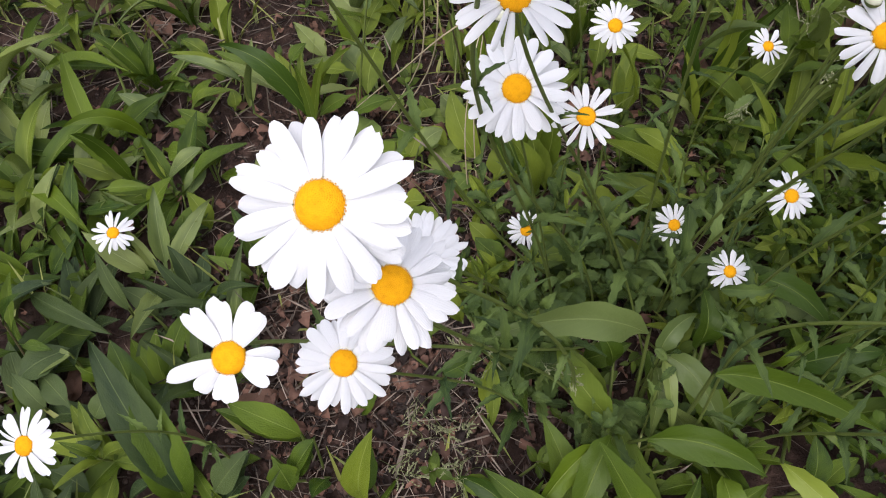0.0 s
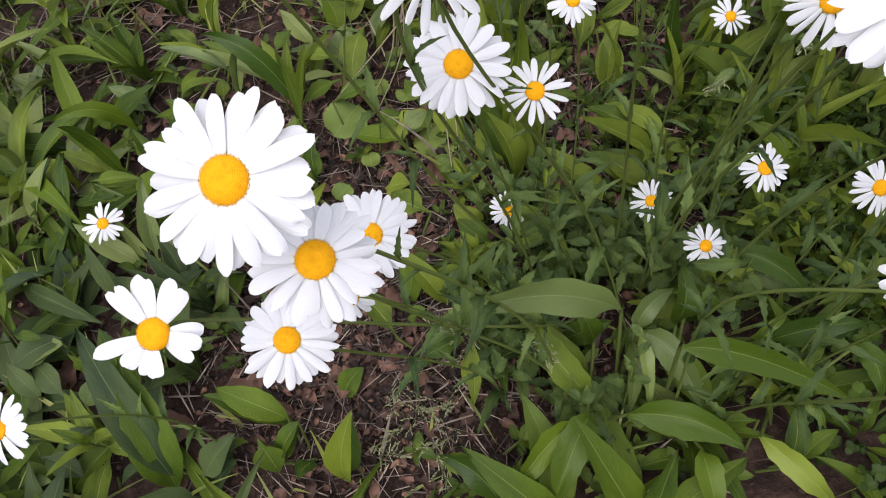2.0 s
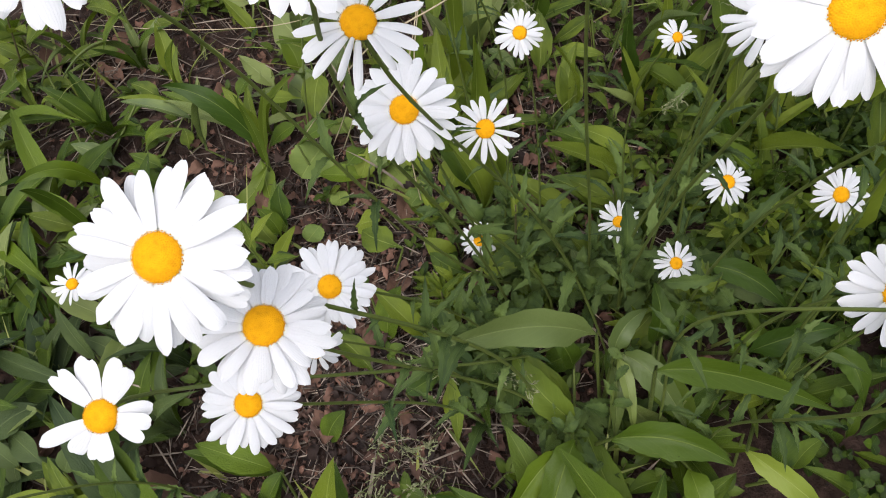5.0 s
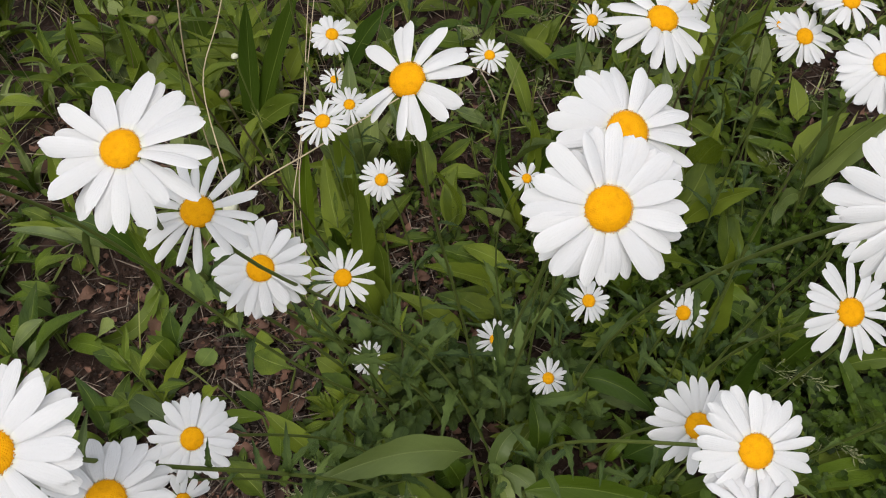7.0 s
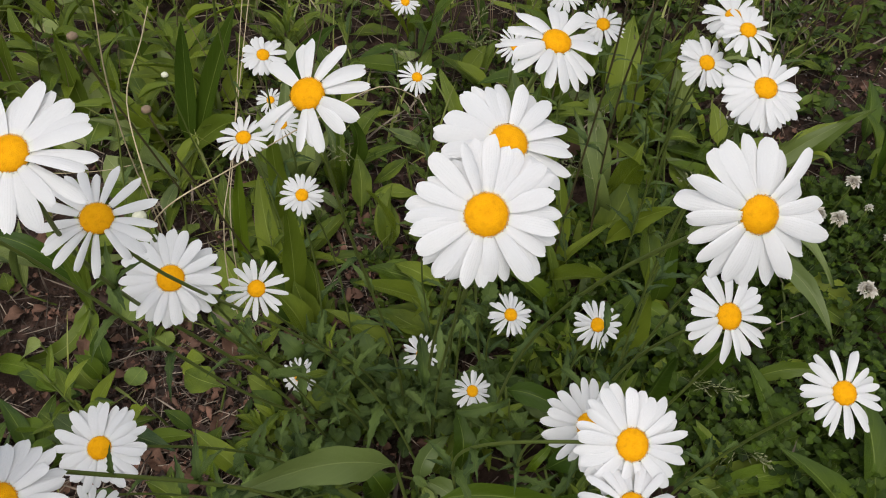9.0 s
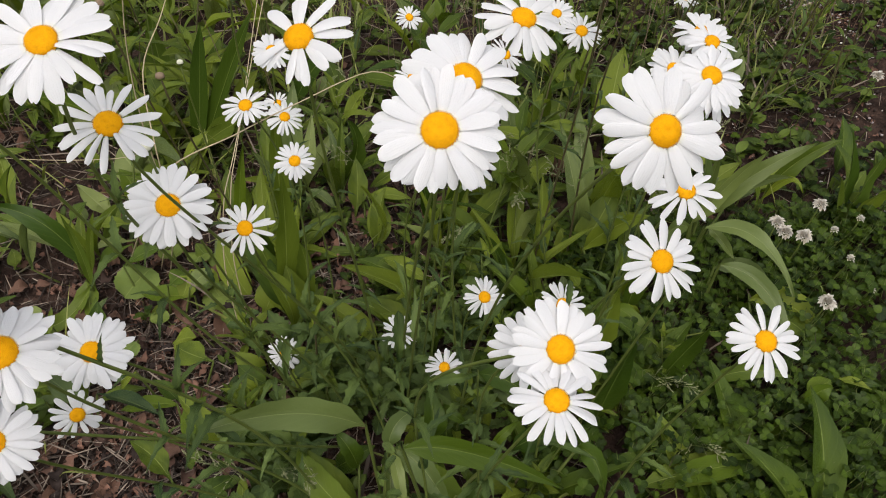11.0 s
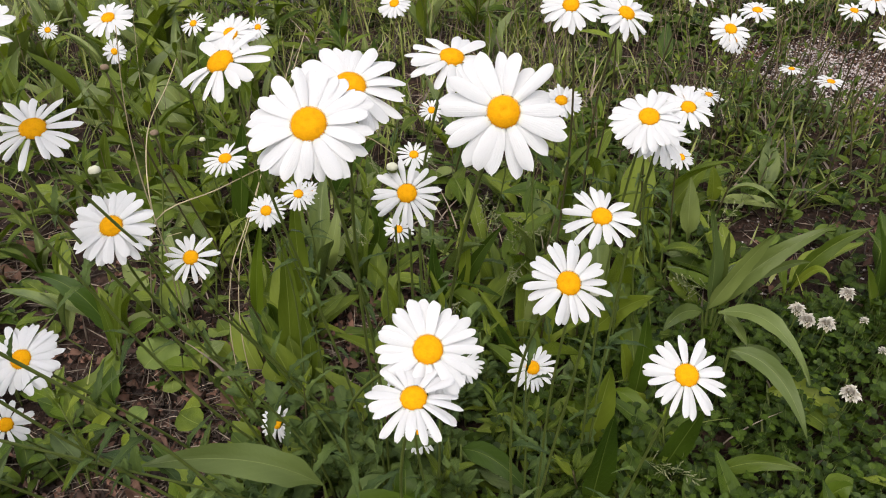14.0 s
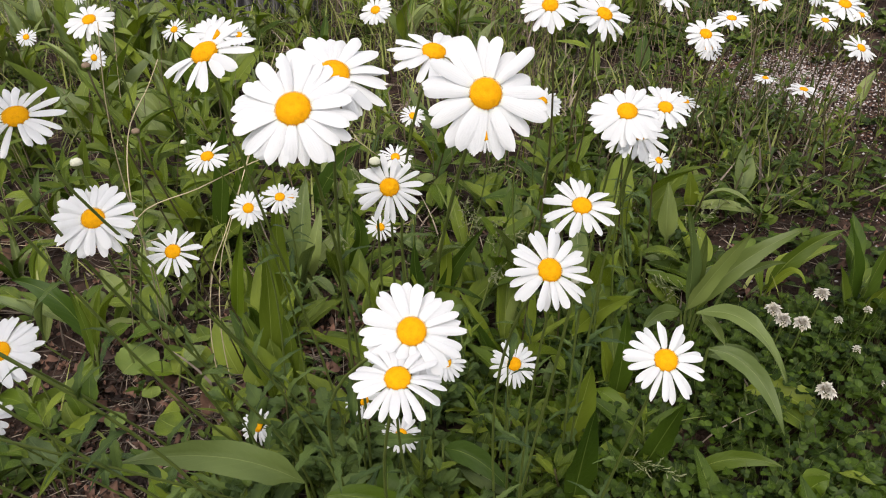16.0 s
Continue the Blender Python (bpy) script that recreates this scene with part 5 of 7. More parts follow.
strap_plant((0.562, 0.501, 0.133, 0.582, 0.492, 0.190, 0.603, 0.477, 0.248, 0.018), (0.569, 0.502, 0.134, 0.610, 0.498, 0.196, 0.671, 0.493, 0.241, 0.021), (0.564, 0.502, 0.133, 0.559, 0.502, 0.198, 0.544, 0.503, 0.258, 0.016), (0.574, 0.511, 0.135, 0.572, 0.508, 0.189, 0.567, 0.502, 0.232, 0.011), (0.612, 0.516, 0.160, 0.635, 0.503, 0.187, 0.649, 0.482, 0.205, 0.010), (0.559, 0.473, 0.152, 0.596, 0.434, 0.167, 0.608, 0.368, 0.146, 0.018), (0.571, 0.484, 0.144, 0.578, 0.462, 0.141, 0.571, 0.423, 0.148, 0.012), (0.552, 0.490, 0.141, 0.521, 0.472, 0.154, 0.490, 0.436, 0.160, 0.016), (0.564, 0.502, 0.133, 0.577, 0.514, 0.163, 0.602, 0.538, 0.168, 0.012), mat=STRAP_GREEN)
strap_plant((0.677, 0.548, 0.120, 0.701, 0.546, 0.173, 0.747, 0.542, 0.207, 0.020), (0.679, 0.548, 0.120, 0.693, 0.536, 0.158, 0.701, 0.516, 0.154, 0.009), (0.671, 0.545, 0.119, 0.666, 0.556, 0.147, 0.668, 0.575, 0.158, 0.013))
strap_plant((0.552, 0.419, 0.149, 0.584, 0.384, 0.146, 0.591, 0.325, 0.122, 0.019), (0.565, 0.441, 0.121, 0.587, 0.429, 0.134, 0.602, 0.408, 0.139, 0.017), mat=STRAP_GREEN)
strap_plant((0.756, 0.512, 0.109, 0.750, 0.512, 0.171, 0.728, 0.515, 0.236, 0.022), (0.766, 0.506, 0.110, 0.768, 0.505, 0.157, 0.776, 0.505, 0.211, 0.026), (0.759, 0.507, 0.109, 0.738, 0.499, 0.151, 0.709, 0.482, 0.200, 0.017), (0.768, 0.501, 0.110, 0.776, 0.493, 0.153, 0.785, 0.479, 0.177, 0.019))
strap_plant((0.440, 0.503, 0.107, 0.463, 0.491, 0.147, 0.489, 0.469, 0.179, 0.022), (0.472, 0.435, 0.069, 0.474, 0.435, 0.124, 0.471, 0.436, 0.183, 0.021), (0.472, 0.445, 0.069, 0.459, 0.440, 0.121, 0.444, 0.428, 0.166, 0.014))
strap_plant((0.401, 0.315, 0.055, 0.402, 0.308, 0.121, 0.402, 0.295, 0.193, 0.025), (0.412, 0.383, 0.059, 0.420, 0.383, 0.112, 0.425, 0.382, 0.164, 0.028), (0.444, 0.418, 0.104, 0.465, 0.402, 0.095, 0.474, 0.375, 0.080, 0.017), (0.470, 0.340, 0.065, 0.481, 0.332, 0.121, 0.487, 0.318, 0.175, 0.021))
strap_plant((0.513, 0.320, 0.090, 0.543, 0.310, 0.113, 0.577, 0.294, 0.117, 0.015), (0.595, 0.407, 0.104, 0.636, 0.393, 0.103, 0.663, 0.364, 0.083, 0.034), (0.627, 0.297, 0.093, 0.645, 0.289, 0.105, 0.665, 0.274, 0.111, 0.012), (0.589, 0.280, 0.088, 0.598, 0.279, 0.109, 0.610, 0.278, 0.116, 0.020))
strap_plant((0.106, 0.525, 0.025, 0.115, 0.524, 0.132, 0.118, 0.524, 0.227, 0.025), (0.078, 0.583, 0.023, 0.087, 0.576, 0.080, 0.085, 0.563, 0.117, 0.025), (0.124, 0.526, 0.027, 0.133, 0.525, 0.085, 0.128, 0.525, 0.131, 0.023), (0.057, 0.618, 0.032, 0.063, 0.624, 0.111, 0.076, 0.636, 0.187, 0.015))
strap_plant((-0.130, 0.646, 0.009, -0.165, 0.657, 0.075, -0.220, 0.675, 0.093, 0.026), (-0.121, 0.613, 0.009, -0.120, 0.613, 0.067, -0.126, 0.613, 0.121, 0.010), (-0.124, 0.636, 0.009, -0.113, 0.635, 0.062, -0.098, 0.634, 0.108, 0.010), (-0.123, 0.615, 0.009, -0.158, 0.583, -0.015, -0.201, 0.562, 0.002, 0.021), (-0.130, 0.627, 0.008, -0.126, 0.596, -0.011, -0.111, 0.532, -0.011, 0.028))
strap_plant((0.298, 0.607, 0.063, 0.318, 0.605, 0.129, 0.355, 0.602, 0.191, 0.018), (0.302, 0.606, 0.063, 0.311, 0.605, 0.138, 0.304, 0.606, 0.198, 0.015), (0.294, 0.602, 0.062, 0.277, 0.604, 0.116, 0.274, 0.604, 0.170, 0.018))
strap_plant((-0.009, 0.868, 0.024, 0.009, 0.864, 0.133, 0.023, 0.861, 0.218, 0.026), (-0.002, 0.866, 0.024, 0.045, 0.855, 0.142, 0.093, 0.844, 0.247, 0.028), (-0.048, 0.895, 0.020, -0.063, 0.887, 0.075, -0.102, 0.876, 0.107, 0.027), (-0.058, 1.042, 0.024, -0.071, 1.045, 0.082, -0.067, 1.045, 0.161, 0.034), (-0.021, 0.861, 0.022, 0.040, 0.830, 0.083, 0.065, 0.791, 0.112, 0.031))
strap_plant((-0.156, 0.985, 0.009, -0.157, 0.986, 0.077, -0.156, 0.985, 0.163, 0.023), (-0.144, 0.968, 0.020, -0.100, 0.944, 0.031, -0.046, 0.905, 0.087, 0.029), (-0.159, 0.961, 0.018, -0.191, 0.957, 0.055, -0.247, 0.950, 0.078, 0.024), (-0.242, 1.018, -0.001, -0.243, 1.018, 0.077, -0.229, 1.015, 0.148, 0.023))
strap_plant((0.114, 0.667, 0.032, 0.108, 0.669, 0.105, 0.112, 0.668, 0.214, 0.024), (0.131, 0.941, 0.045, 0.163, 0.933, 0.109, 0.212, 0.922, 0.160, 0.028), (0.190, 0.729, 0.054, 0.208, 0.725, 0.108, 0.198, 0.727, 0.149, 0.021))
strap_plant((-0.433, 0.844, 0.008, -0.475, 0.823, 0.004, -0.566, 0.784, -0.059, 0.015), (-0.329, 0.642, -0.017, -0.354, 0.630, 0.031, -0.397, 0.607, 0.039, 0.021), (-0.329, 0.573, -0.020, -0.335, 0.562, 0.051, -0.345, 0.542, 0.095, 0.017), (-0.297, 0.770, 0.002, -0.267, 0.772, -0.016, -0.225, 0.738, -0.018, 0.015), (-0.392, 0.575, -0.038, -0.403, 0.574, -0.005, -0.427, 0.572, -0.001, 0.027))
strap_plant((0.172, 0.271, 0.156, 0.118, 0.259, 0.201, 0.057, 0.234, 0.226, 0.025), (0.191, 0.274, 0.096, 0.190, 0.253, 0.089, 0.186, 0.231, 0.053, 0.015), (0.196, 0.279, 0.107, 0.219, 0.257, 0.103, 0.240, 0.228, 0.070, 0.022), (0.194, 0.277, 0.106, 0.197, 0.252, 0.100, 0.200, 0.229, 0.065, 0.011), (0.192, 0.280, 0.106, 0.200, 0.290, 0.127, 0.223, 0.307, 0.121, 0.017), mat=STRAP_GREEN)
strap_plant((0.160, 0.250, 0.051, 0.131, 0.267, 0.087, 0.116, 0.298, 0.097, 0.025), (0.167, 0.297, 0.054, 0.159, 0.298, 0.087, 0.149, 0.312, 0.092, 0.018), (0.154, 0.229, 0.069, 0.136, 0.198, 0.065, 0.122, 0.169, 0.033, 0.026), (0.145, 0.225, 0.068, 0.113, 0.200, 0.062, 0.087, 0.172, 0.028, 0.022), (0.183, 0.229, 0.063, 0.227, 0.217, 0.077, 0.268, 0.198, 0.063, 0.028))
strap_plant((0.193, 0.216, 0.204, 0.243, 0.211, 0.194, 0.312, 0.194, 0.158, 0.019), (0.233, 0.302, 0.072, 0.235, 0.306, 0.107, 0.235, 0.333, 0.114, 0.022), (0.246, 0.324, 0.095, 0.253, 0.308, 0.104, 0.269, 0.305, 0.087, 0.010), (0.236, 0.201, 0.059, 0.237, 0.174, 0.062, 0.243, 0.156, 0.038, 0.021))
strap_plant((0.286, 0.352, 0.101, 0.315, 0.335, 0.103, 0.346, 0.316, 0.078, 0.021), (0.283, 0.278, 0.088, 0.289, 0.274, 0.113, 0.310, 0.289, 0.112, 0.009))
strap_plant((0.304, 0.284, 0.071, 0.333, 0.280, 0.099, 0.369, 0.283, 0.099, 0.022), (0.361, 0.268, 0.088, 0.370, 0.250, 0.092, 0.377, 0.230, 0.068, 0.018), (0.277, 0.204, 0.074, 0.300, 0.176, 0.075, 0.328, 0.158, 0.049, 0.019), (0.305, 0.234, 0.079, 0.315, 0.218, 0.089, 0.327, 0.210, 0.071, 0.009))
strap_plant((0.082, 0.178, 0.008, 0.062, 0.196, 0.035, 0.033, 0.212, 0.033, 0.021))


# ---- leafy clumps around them ----
rng = random.Random(41)
KEEP = PLACED + [(-0.315, 0.485), (0.105, 0.43), (0.215, 0.375), (0.248, 0.325), (0.29, 0.36), (-0.31, 0.455), (0.105, 0.41)]


def clear(x, y, gap):
    if any((x - a) ** 2 + (y - b) ** 2 < gap * gap for a, b in KEEP):
        return False
    KEEP.append((x, y))
    return True


SOIL_SPOTS = ((-0.21, 0.80, 0.13, 0.10), (-0.055, 0.58, 0.05, 0.10), (-0.17, 0.27, 0.09, 0.05), (-0.04, 0.325, 0.06, 0.05), (0.24, 0.66, 0.045, 0.075), (0.175, 0.60, 0.045, 0.065),
              (0.006, 0.46, 0.04, 0.035), (-0.43, 0.75, 0.035, 0.045), (-0.12, 0.59, 0.11, 0.09), (0.013, 0.59, 0.035, 0.05), (0.16, 0.515, 0.04, 0.03), (-0.16, 0.68, 0.09, 0.08),
              (-0.045, 0.44, 0.05, 0.06), (-0.10, 0.40, 0.065, 0.045), (0.295, 0.66, 0.03, 0.035), (0.90, 0.76, 0.06, 0.10), (0.63, 1.19, 0.06, 0.09), (-0.5, 1.47, 0.07, 0.18),
              (-0.12, 0.74, 0.085, 0.085), (-0.35, 1.55, 0.09, 0.12), (0.345, 1.53, 0.08, 0.20), (0.915, 1.20, 0.06, 0.08), (0.69, 0.286, 0.03, 0.037), (0.66, 0.76, 0.035, 0.05), (0.72, 0.92, 0.05, 0.06), (0.97, 0.95, 0.06, 0.07), (0.52, 0.95, 0.05, 0.09))


def soil_patch(x, y):
    """Where the litter lies bare."""
    k = 1.0 + 0.35 * noise.noise((x * 16, y * 16, 2.2))
    if any(((x - a) / rx) ** 2 + ((y - b) / ry) ** 2 < k for a, b, rx, ry in SOIL_SPOTS):
        return True
    return x < 0.02 and y < 1.25 and noise.noise((x * 8, y * 8, 6.6)) > 0.22


first = len(KEEP)
tries = 0
while len(KEEP) < first + 40 and tries < 4000:
    tries += 1
    x, y = rng.uniform(-0.75, 0.02), rng.uniform(0.12, 1.1)
    if soil_patch(x, y) and rng.random() < 0.96:
        continue
    if clear(x, y, 0.062):
        wild_plant(x, y, rng, rng.randint(6, 10), rng.uniform(0.07, 0.15), (12, 66), rng.uniform(0.10, 0.17), strap=0.6)
for k in range(30):
    x, y = rng.uniform(-0.50, -0.13), rng.uniform(0.12, 0.46)
    if soil_patch(x, y):
        continue
    wild_plant(x, y, rng, rng.randint(5, 8), rng.uniform(0.05, 0.10), (10, 55), rng.uniform(0.24, 0.34), mat=LEAF_COOL if rng.random() < 0.75 else LEAF_DARK)
first = len(KEEP)
tries = 0
while len(KEEP) < first + 20 and tries < 4000:
    tries += 1
    x, y = rng.uniform(0.05, 0.55), rng.uniform(0.14, 0.75)
    if soil_patch(x, y) and rng.random() < 0.97 or (x > 0.42 and y < 0.55 and rng.random() < 0.75):
        continue
    if clear(x, y, 0.055):
        if y > 0.47:
            wild_plant(x, y, rng, rng.randint(5, 8), rng.uniform(0.09, 0.16), (40, 80), rng.uniform(0.12, 0.20), strap=0.25)
        else:
            wild_plant(x, y, rng, rng.randint(4, 7), rng.uniform(0.06, 0.13), (15, 72), rng.uniform(0.16, 0.25))
first = len(KEEP)
tries = 0
while len(KEEP) < first + 40 and tries < 6000:
    tries += 1
    x, y = rng.uniform(-1.3, 1.3), rng.uniform(0.7, 2.2)
    if x > 0.62 + 0.3 * (y - 0.8) and rng.random() < 0.94:
        continue
    if abs(x) > 0.5 * y + 0.35 or (x < 0.3 and y > 1.75):
        continue
    if clear(x, y, 0.085):
        wild_plant(x, y, rng, rng.randint(5, 8), rng.uniform(0.10, 0.19), (40, 82), rng.uniform(0.11, 0.19), strap=0.25)

for k in range(34):
    y = rng.uniform(1.2, 2.3)
    x = rng.uniform(-0.5 * y - 0.25, 0.05)
    if not soil_patch(x, y):
        wild_plant(x, y, rng, rng.randint(5, 8), rng.uniform(0.12, 0.22), (35, 80), rng.uniform(0.14, 0.24), strap=0.2)

for k in range(20):
    x = rng.uniform(-0.60, -0.27)
    y = rng.uniform(0.40, 0.78)
    wild_plant(x, y, rng, rng.randint(5, 8), rng.uniform(0.07, 0.12), (12, 62), rng.uniform(0.17, 0.25), mat=rng.choice((LEAF_PALE, LEAF_DARK, LEAF_DARK, LEAF_DARK)))

# ---- toothed rosettes at the feet of the daisies ----
TOOTHED_LEAVES = []
for k in range(6):
    rr = random.Random(900 + k)
    me = mesh_of("leaf", *leaf_grid(6, 48, spoon if k % 3 else lance_stalked, rr.uniform(0.05, 0.22), rr.uniform(0.05, 0.25), rr.uniform(-0.4, 0.4), 0.26, rr.choice((6, 7, 8)), k, 0.03))
    me.materials.append(TOOTHED)
    TOOTHED_LEAVES.append(me)


def toothed_rosette(x, y, rr, count, size, lift):
    """A low rosette of small lobed leaves."""
    z = ground_z(x, y)
    root = thing("daisy_rosette", x, y, z - 0.003, "rosette of small dark green toothed leaves", "plant", "leafy plants in the bed")
    turn = rr.uniform(0, 6.3)
    for k in range(count):
        a, e = turn + 2.4 * k, radians(rr.uniform(*lift))
        ln = size * rr.uniform(0.6, 1.2)
        o = Vector((math.cos(a) * math.cos(e), math.sin(a) * math.cos(e), math.sin(e)))
        b = Vector((x, y, z + rr.uniform(0.0, 0.055)))
        hang(part("leaf", rr.choice(TOOTHED_LEAVES), TOOTHED, root), root, frame_from(b, o, (rr.uniform(-0.3, 0.3), -0.2, 1), ln * 0.48, ln, ln))
    hang(part("stalk", STALK, STEM, root), root, frame_from((x, y, z - 0.003), (0, 0, 1), (0, 1, 0), 0.0016, 0.055, 0.0016))


rng = random.Random(77)
def toothed_shoot(x, y, rr, height, size):
    """An upright daisy shoot, narrow toothed leaves all the way up."""
    z = ground_z(x, y)
    root = thing("daisy_shoot", x, y, z - 0.003, "upright daisy shoot with small dark green toothed leaves", "plant", "leafy plants in the bed")
    tip = Vector((rr.uniform(-0.4, 0.4), rr.uniform(-0.4, 0.3), 1)).normalized() * height
    pts = bezier(Vector((0, 0, 0)), Vector((0, 0, height * 0.4)), tip * 0.7, tip, 6)
    part("stem", mesh_of("stem", *tube(pts, [0.0013 - 0.0001 * k for k in range(7)], 6)), STEM, root)
    count = rr.randint(9, 14)
    for k in range(count):
        f = 0.1 + 0.9 * k / (count - 1)
        i = min(5, int(f * 6))
        p = root.location + pts[i].lerp(pts[i + 1], f * 6 - i)
        a, e = 2.4 * k + rr.uniform(-0.3, 0.3), radians(15 + 45 * f + rr.uniform(-14, 14))
        ln = size * (1.15 - 0.5 * f) * rr.uniform(0.75, 1.2)
        o = Vector((math.cos(a) * math.cos(e), math.sin(a) * math.cos(e), math.sin(e)))
        hang(part("leaf", rr.choice(TOOTHED_LEAVES), TOOTHED, root), root, frame_from(p, o, (rr.uniform(-0.3, 0.3), -0.2, 1), ln * rr.uniform(0.34, 0.50), ln, ln))


TOOTHED_SPOTS = ((0.105, 0.317), (0.132, 0.284), (0.162, 0.243), (0.179, 0.233), (0.221, 0.378), (0.262, 0.386), (0.287, 0.361), (0.245, 0.406), (0.307, 0.492), (0.328, 0.548), (0.179, 0.411), (0.091, 0.346), (0.123, 0.361), (0.143, 0.418), (0.172, 0.39), (0.212, 0.423), (0.141, 0.486), (0.242, 0.455), (0.283, 0.428), (0.08, 0.477), (0.251, 0.349)
)
for k in range(36):
    x, y = TOOTHED_SPOTS[k % len(TOOTHED_SPOTS)]
    toothed_shoot(x + rng.gauss(0, 0.014), y + rng.gauss(0, 0.014), rng, rng.uniform(0.04, 0.12), rng.uniform(0.024, 0.040))
for k in range(16):
    x, y = TOOTHED_SPOTS[(k * 5) % len(TOOTHED_SPOTS)]
    toothed_rosette(x + rng.gauss(0, 0.02), y + rng.gauss(0, 0.02), rng, rng.randint(8, 12), rng.uniform(0.022, 0.042), (5, 65))


def covering_sprig(x, y, z, ax, ay, az, size):
    """A daisy shoot whose topmost leaf leans across a small flower: the leaf's middle and its direction."""
    along = Vector((ax, ay, az)).normalized()
    foot = Vector((x, y, z)) - along * size * 0.5
    gx, gy = foot.x + 0.012, foot.y + 0.02
    root = thing("daisy_shoot", gx, gy, ground_z(gx, gy) - 0.003, "daisy shoot with a toothed leaf across a flower", "plant", "leafy plants in the bed")
    top = foot - root.location
    pts = bezier(Vector((0, 0, 0)), Vector((0, 0, top.z * 0.5)), top * 0.8, top, 6)
    part("stem", mesh_of("stem", *tube(pts, [0.0012 - 0.0001 * k for k in range(7)], 6)), STEM, root)
    hang(part("leaf", TOOTHED_LEAVES[2], TOOTHED, root), root, frame_from(foot, along, (0, -0.7, 0.7), size * 0.26, size, size))
    for k in range(3):
        a = 2.4 * k
        o = Vector((math.cos(a), math.sin(a), 0.6)).normalized()
        hang(part("leaf", TOOTHED_LEAVES[k], TOOTHED, root), root, frame_from(root.location + pts[2 + k], o, (0, -0.2, 1), 0.008, 0.028, 0.028))


covering_sprig(0.209, 0.350, 0.168, 0.05, 0.35, 0.75, 0.050)
covering_sprig(0.248, 0.303, 0.166, -1.0, -0.1, 0.12, 0.046)
covering_sprig(0.108, 0.408, 0.085, 0.1, 0.5, 0.7, 0.042)
covering_sprig(0.330, 0.296, 0.258, 0.25, 0.6, 0.7, 0.026)


# ---- leafy shoots: a stem with narrow leaves all the way up ----
def leafy_shoot(x, y, rr, height, size, mat, broad=1.0):
    z = ground_z(x, y)
    root = thing("leafy_shoot", x, y, z - 0.003, "upright green shoot with narrow pointed leaves", "plant", "leafy plants in the bed")
    lean = Vector((rr.uniform(-0.35, 0.35), rr.uniform(-0.35, 0.35), 1)).normalized()
    pts = [lean * height * k / 6 + Vector((0, 0, 0.01 * math.sin(k))) * 0.2 for k in range(7)]
    part("stem", mesh_of("stem", *tube(pts, [0.0016 - 0.00013 * k for k in range(7)], 6)), STEM if rr.random() < 0.5 else STEM_DARK, root)
    count = rr.randint(9, 14)
    for k in range(count):
        f = 0.15 + 0.85 * k / (count - 1)
        a, e = 2.4 * k + rr.uniform(-0.3, 0.3), radians(10 + 55 * f ** 2 + rr.uniform(-12, 12))
        ln = size * (1.1 - 0.55 * f) * rr.uniform(0.8, 1.2)
        o = Vector((math.cos(a) * math.cos(e), math.sin(a) * math.cos(e), math.sin(e)))
        add_leaf(root, root.location + lean * height * f, root.location + lean * height * f + o * ln, ln * broad * rr.uniform(0.17, 0.25), rr, mat, 0.25)


for x, y in ((0.068, 0.405), (0.060, 0.385), (0.395, 0.365), (0.405, 0.41), (0.056, 0.395), (0.40, 0.33), (0.345, 0.40), (0.375, 0.385), (0.30, 0.265), (0.31, 0.25)):
    leafy_shoot(x, y, rng, rng.uniform(0.04, 0.08), rng.uniform(0.035, 0.048), LEAF, 1.15)
for k in range(14):
    leafy_shoot(rng.uniform(0.04, 0.50), rng.uniform(0.28, 0.60), rng, rng.uniform(0.04, 0.12), rng.uniform(0.03, 0.05), LEAF)
for k in range(24):
    while True:
        x, y = rng.uniform(-0.75, 0.25), rng.uniform(0.2, 1.3)
        if not soil_patch(x, y) and (x < 0.0 or y > 0.6):
            break
    leafy_shoot(x, y, rng, rng.uniform(0.04, 0.13), rng.uniform(0.05, 0.10), LEAF if rng.random() < 0.6 else LEAF_DARK)
for k in range(16):
    while True:
        x, y = rng.uniform(-0.50, 0.12), rng.uniform(0.62, 1.30)
        if not soil_patch(x, y):
            break
    leafy_shoot(x, y, rng, rng.uniform(0.14, 0.28), rng.uniform(0.07, 0.115), LEAF if rng.random() < 0.75 else LEAF_DARK, 1.0)
for k in range(8):
    leafy_shoot(rng.uniform(0.26, 0.60), rng.uniform(0.52, 1.0), rng, rng.uniform(0.10, 0.20), rng.uniform(0.06, 0.10), LEAF if rng.random() < 0.6 else LEAF_DARK, 1.1)
for k in range(44):
    y = rng.uniform(0.72, 1.25)
    leafy_shoot(rng.uniform(0.62, 0.95) * (0.75 + 0.3 * y), y, rng, rng.uniform(0.06, 0.16), rng.uniform(0.018, 0.036), LEAF_DARK if rng.random() < 0.6 else LEAF, 1.6)
for k in range(30):
    leafy_shoot(rng.uniform(-1.1, 0.9), rng.uniform(1.15, 2.0), rng, rng.uniform(0.12, 0.26), rng.uniform(0.07, 0.12), LEAF if rng.random() < 0.6 else LEAF_DARK, 1.1)


# ---- round-leaved weeds close to the soil ----
ROUND_LEAVES = []
for k in range(3):
    me = mesh_of("leaf", *leaf_grid(8, 14, disk, 0.08 - 0.06 * k, 0.10, 0.1, 0.07, 7, k, 0.05))
    me.materials.append(ROUND_GREEN)
    ROUND_LEAVES.append(me)


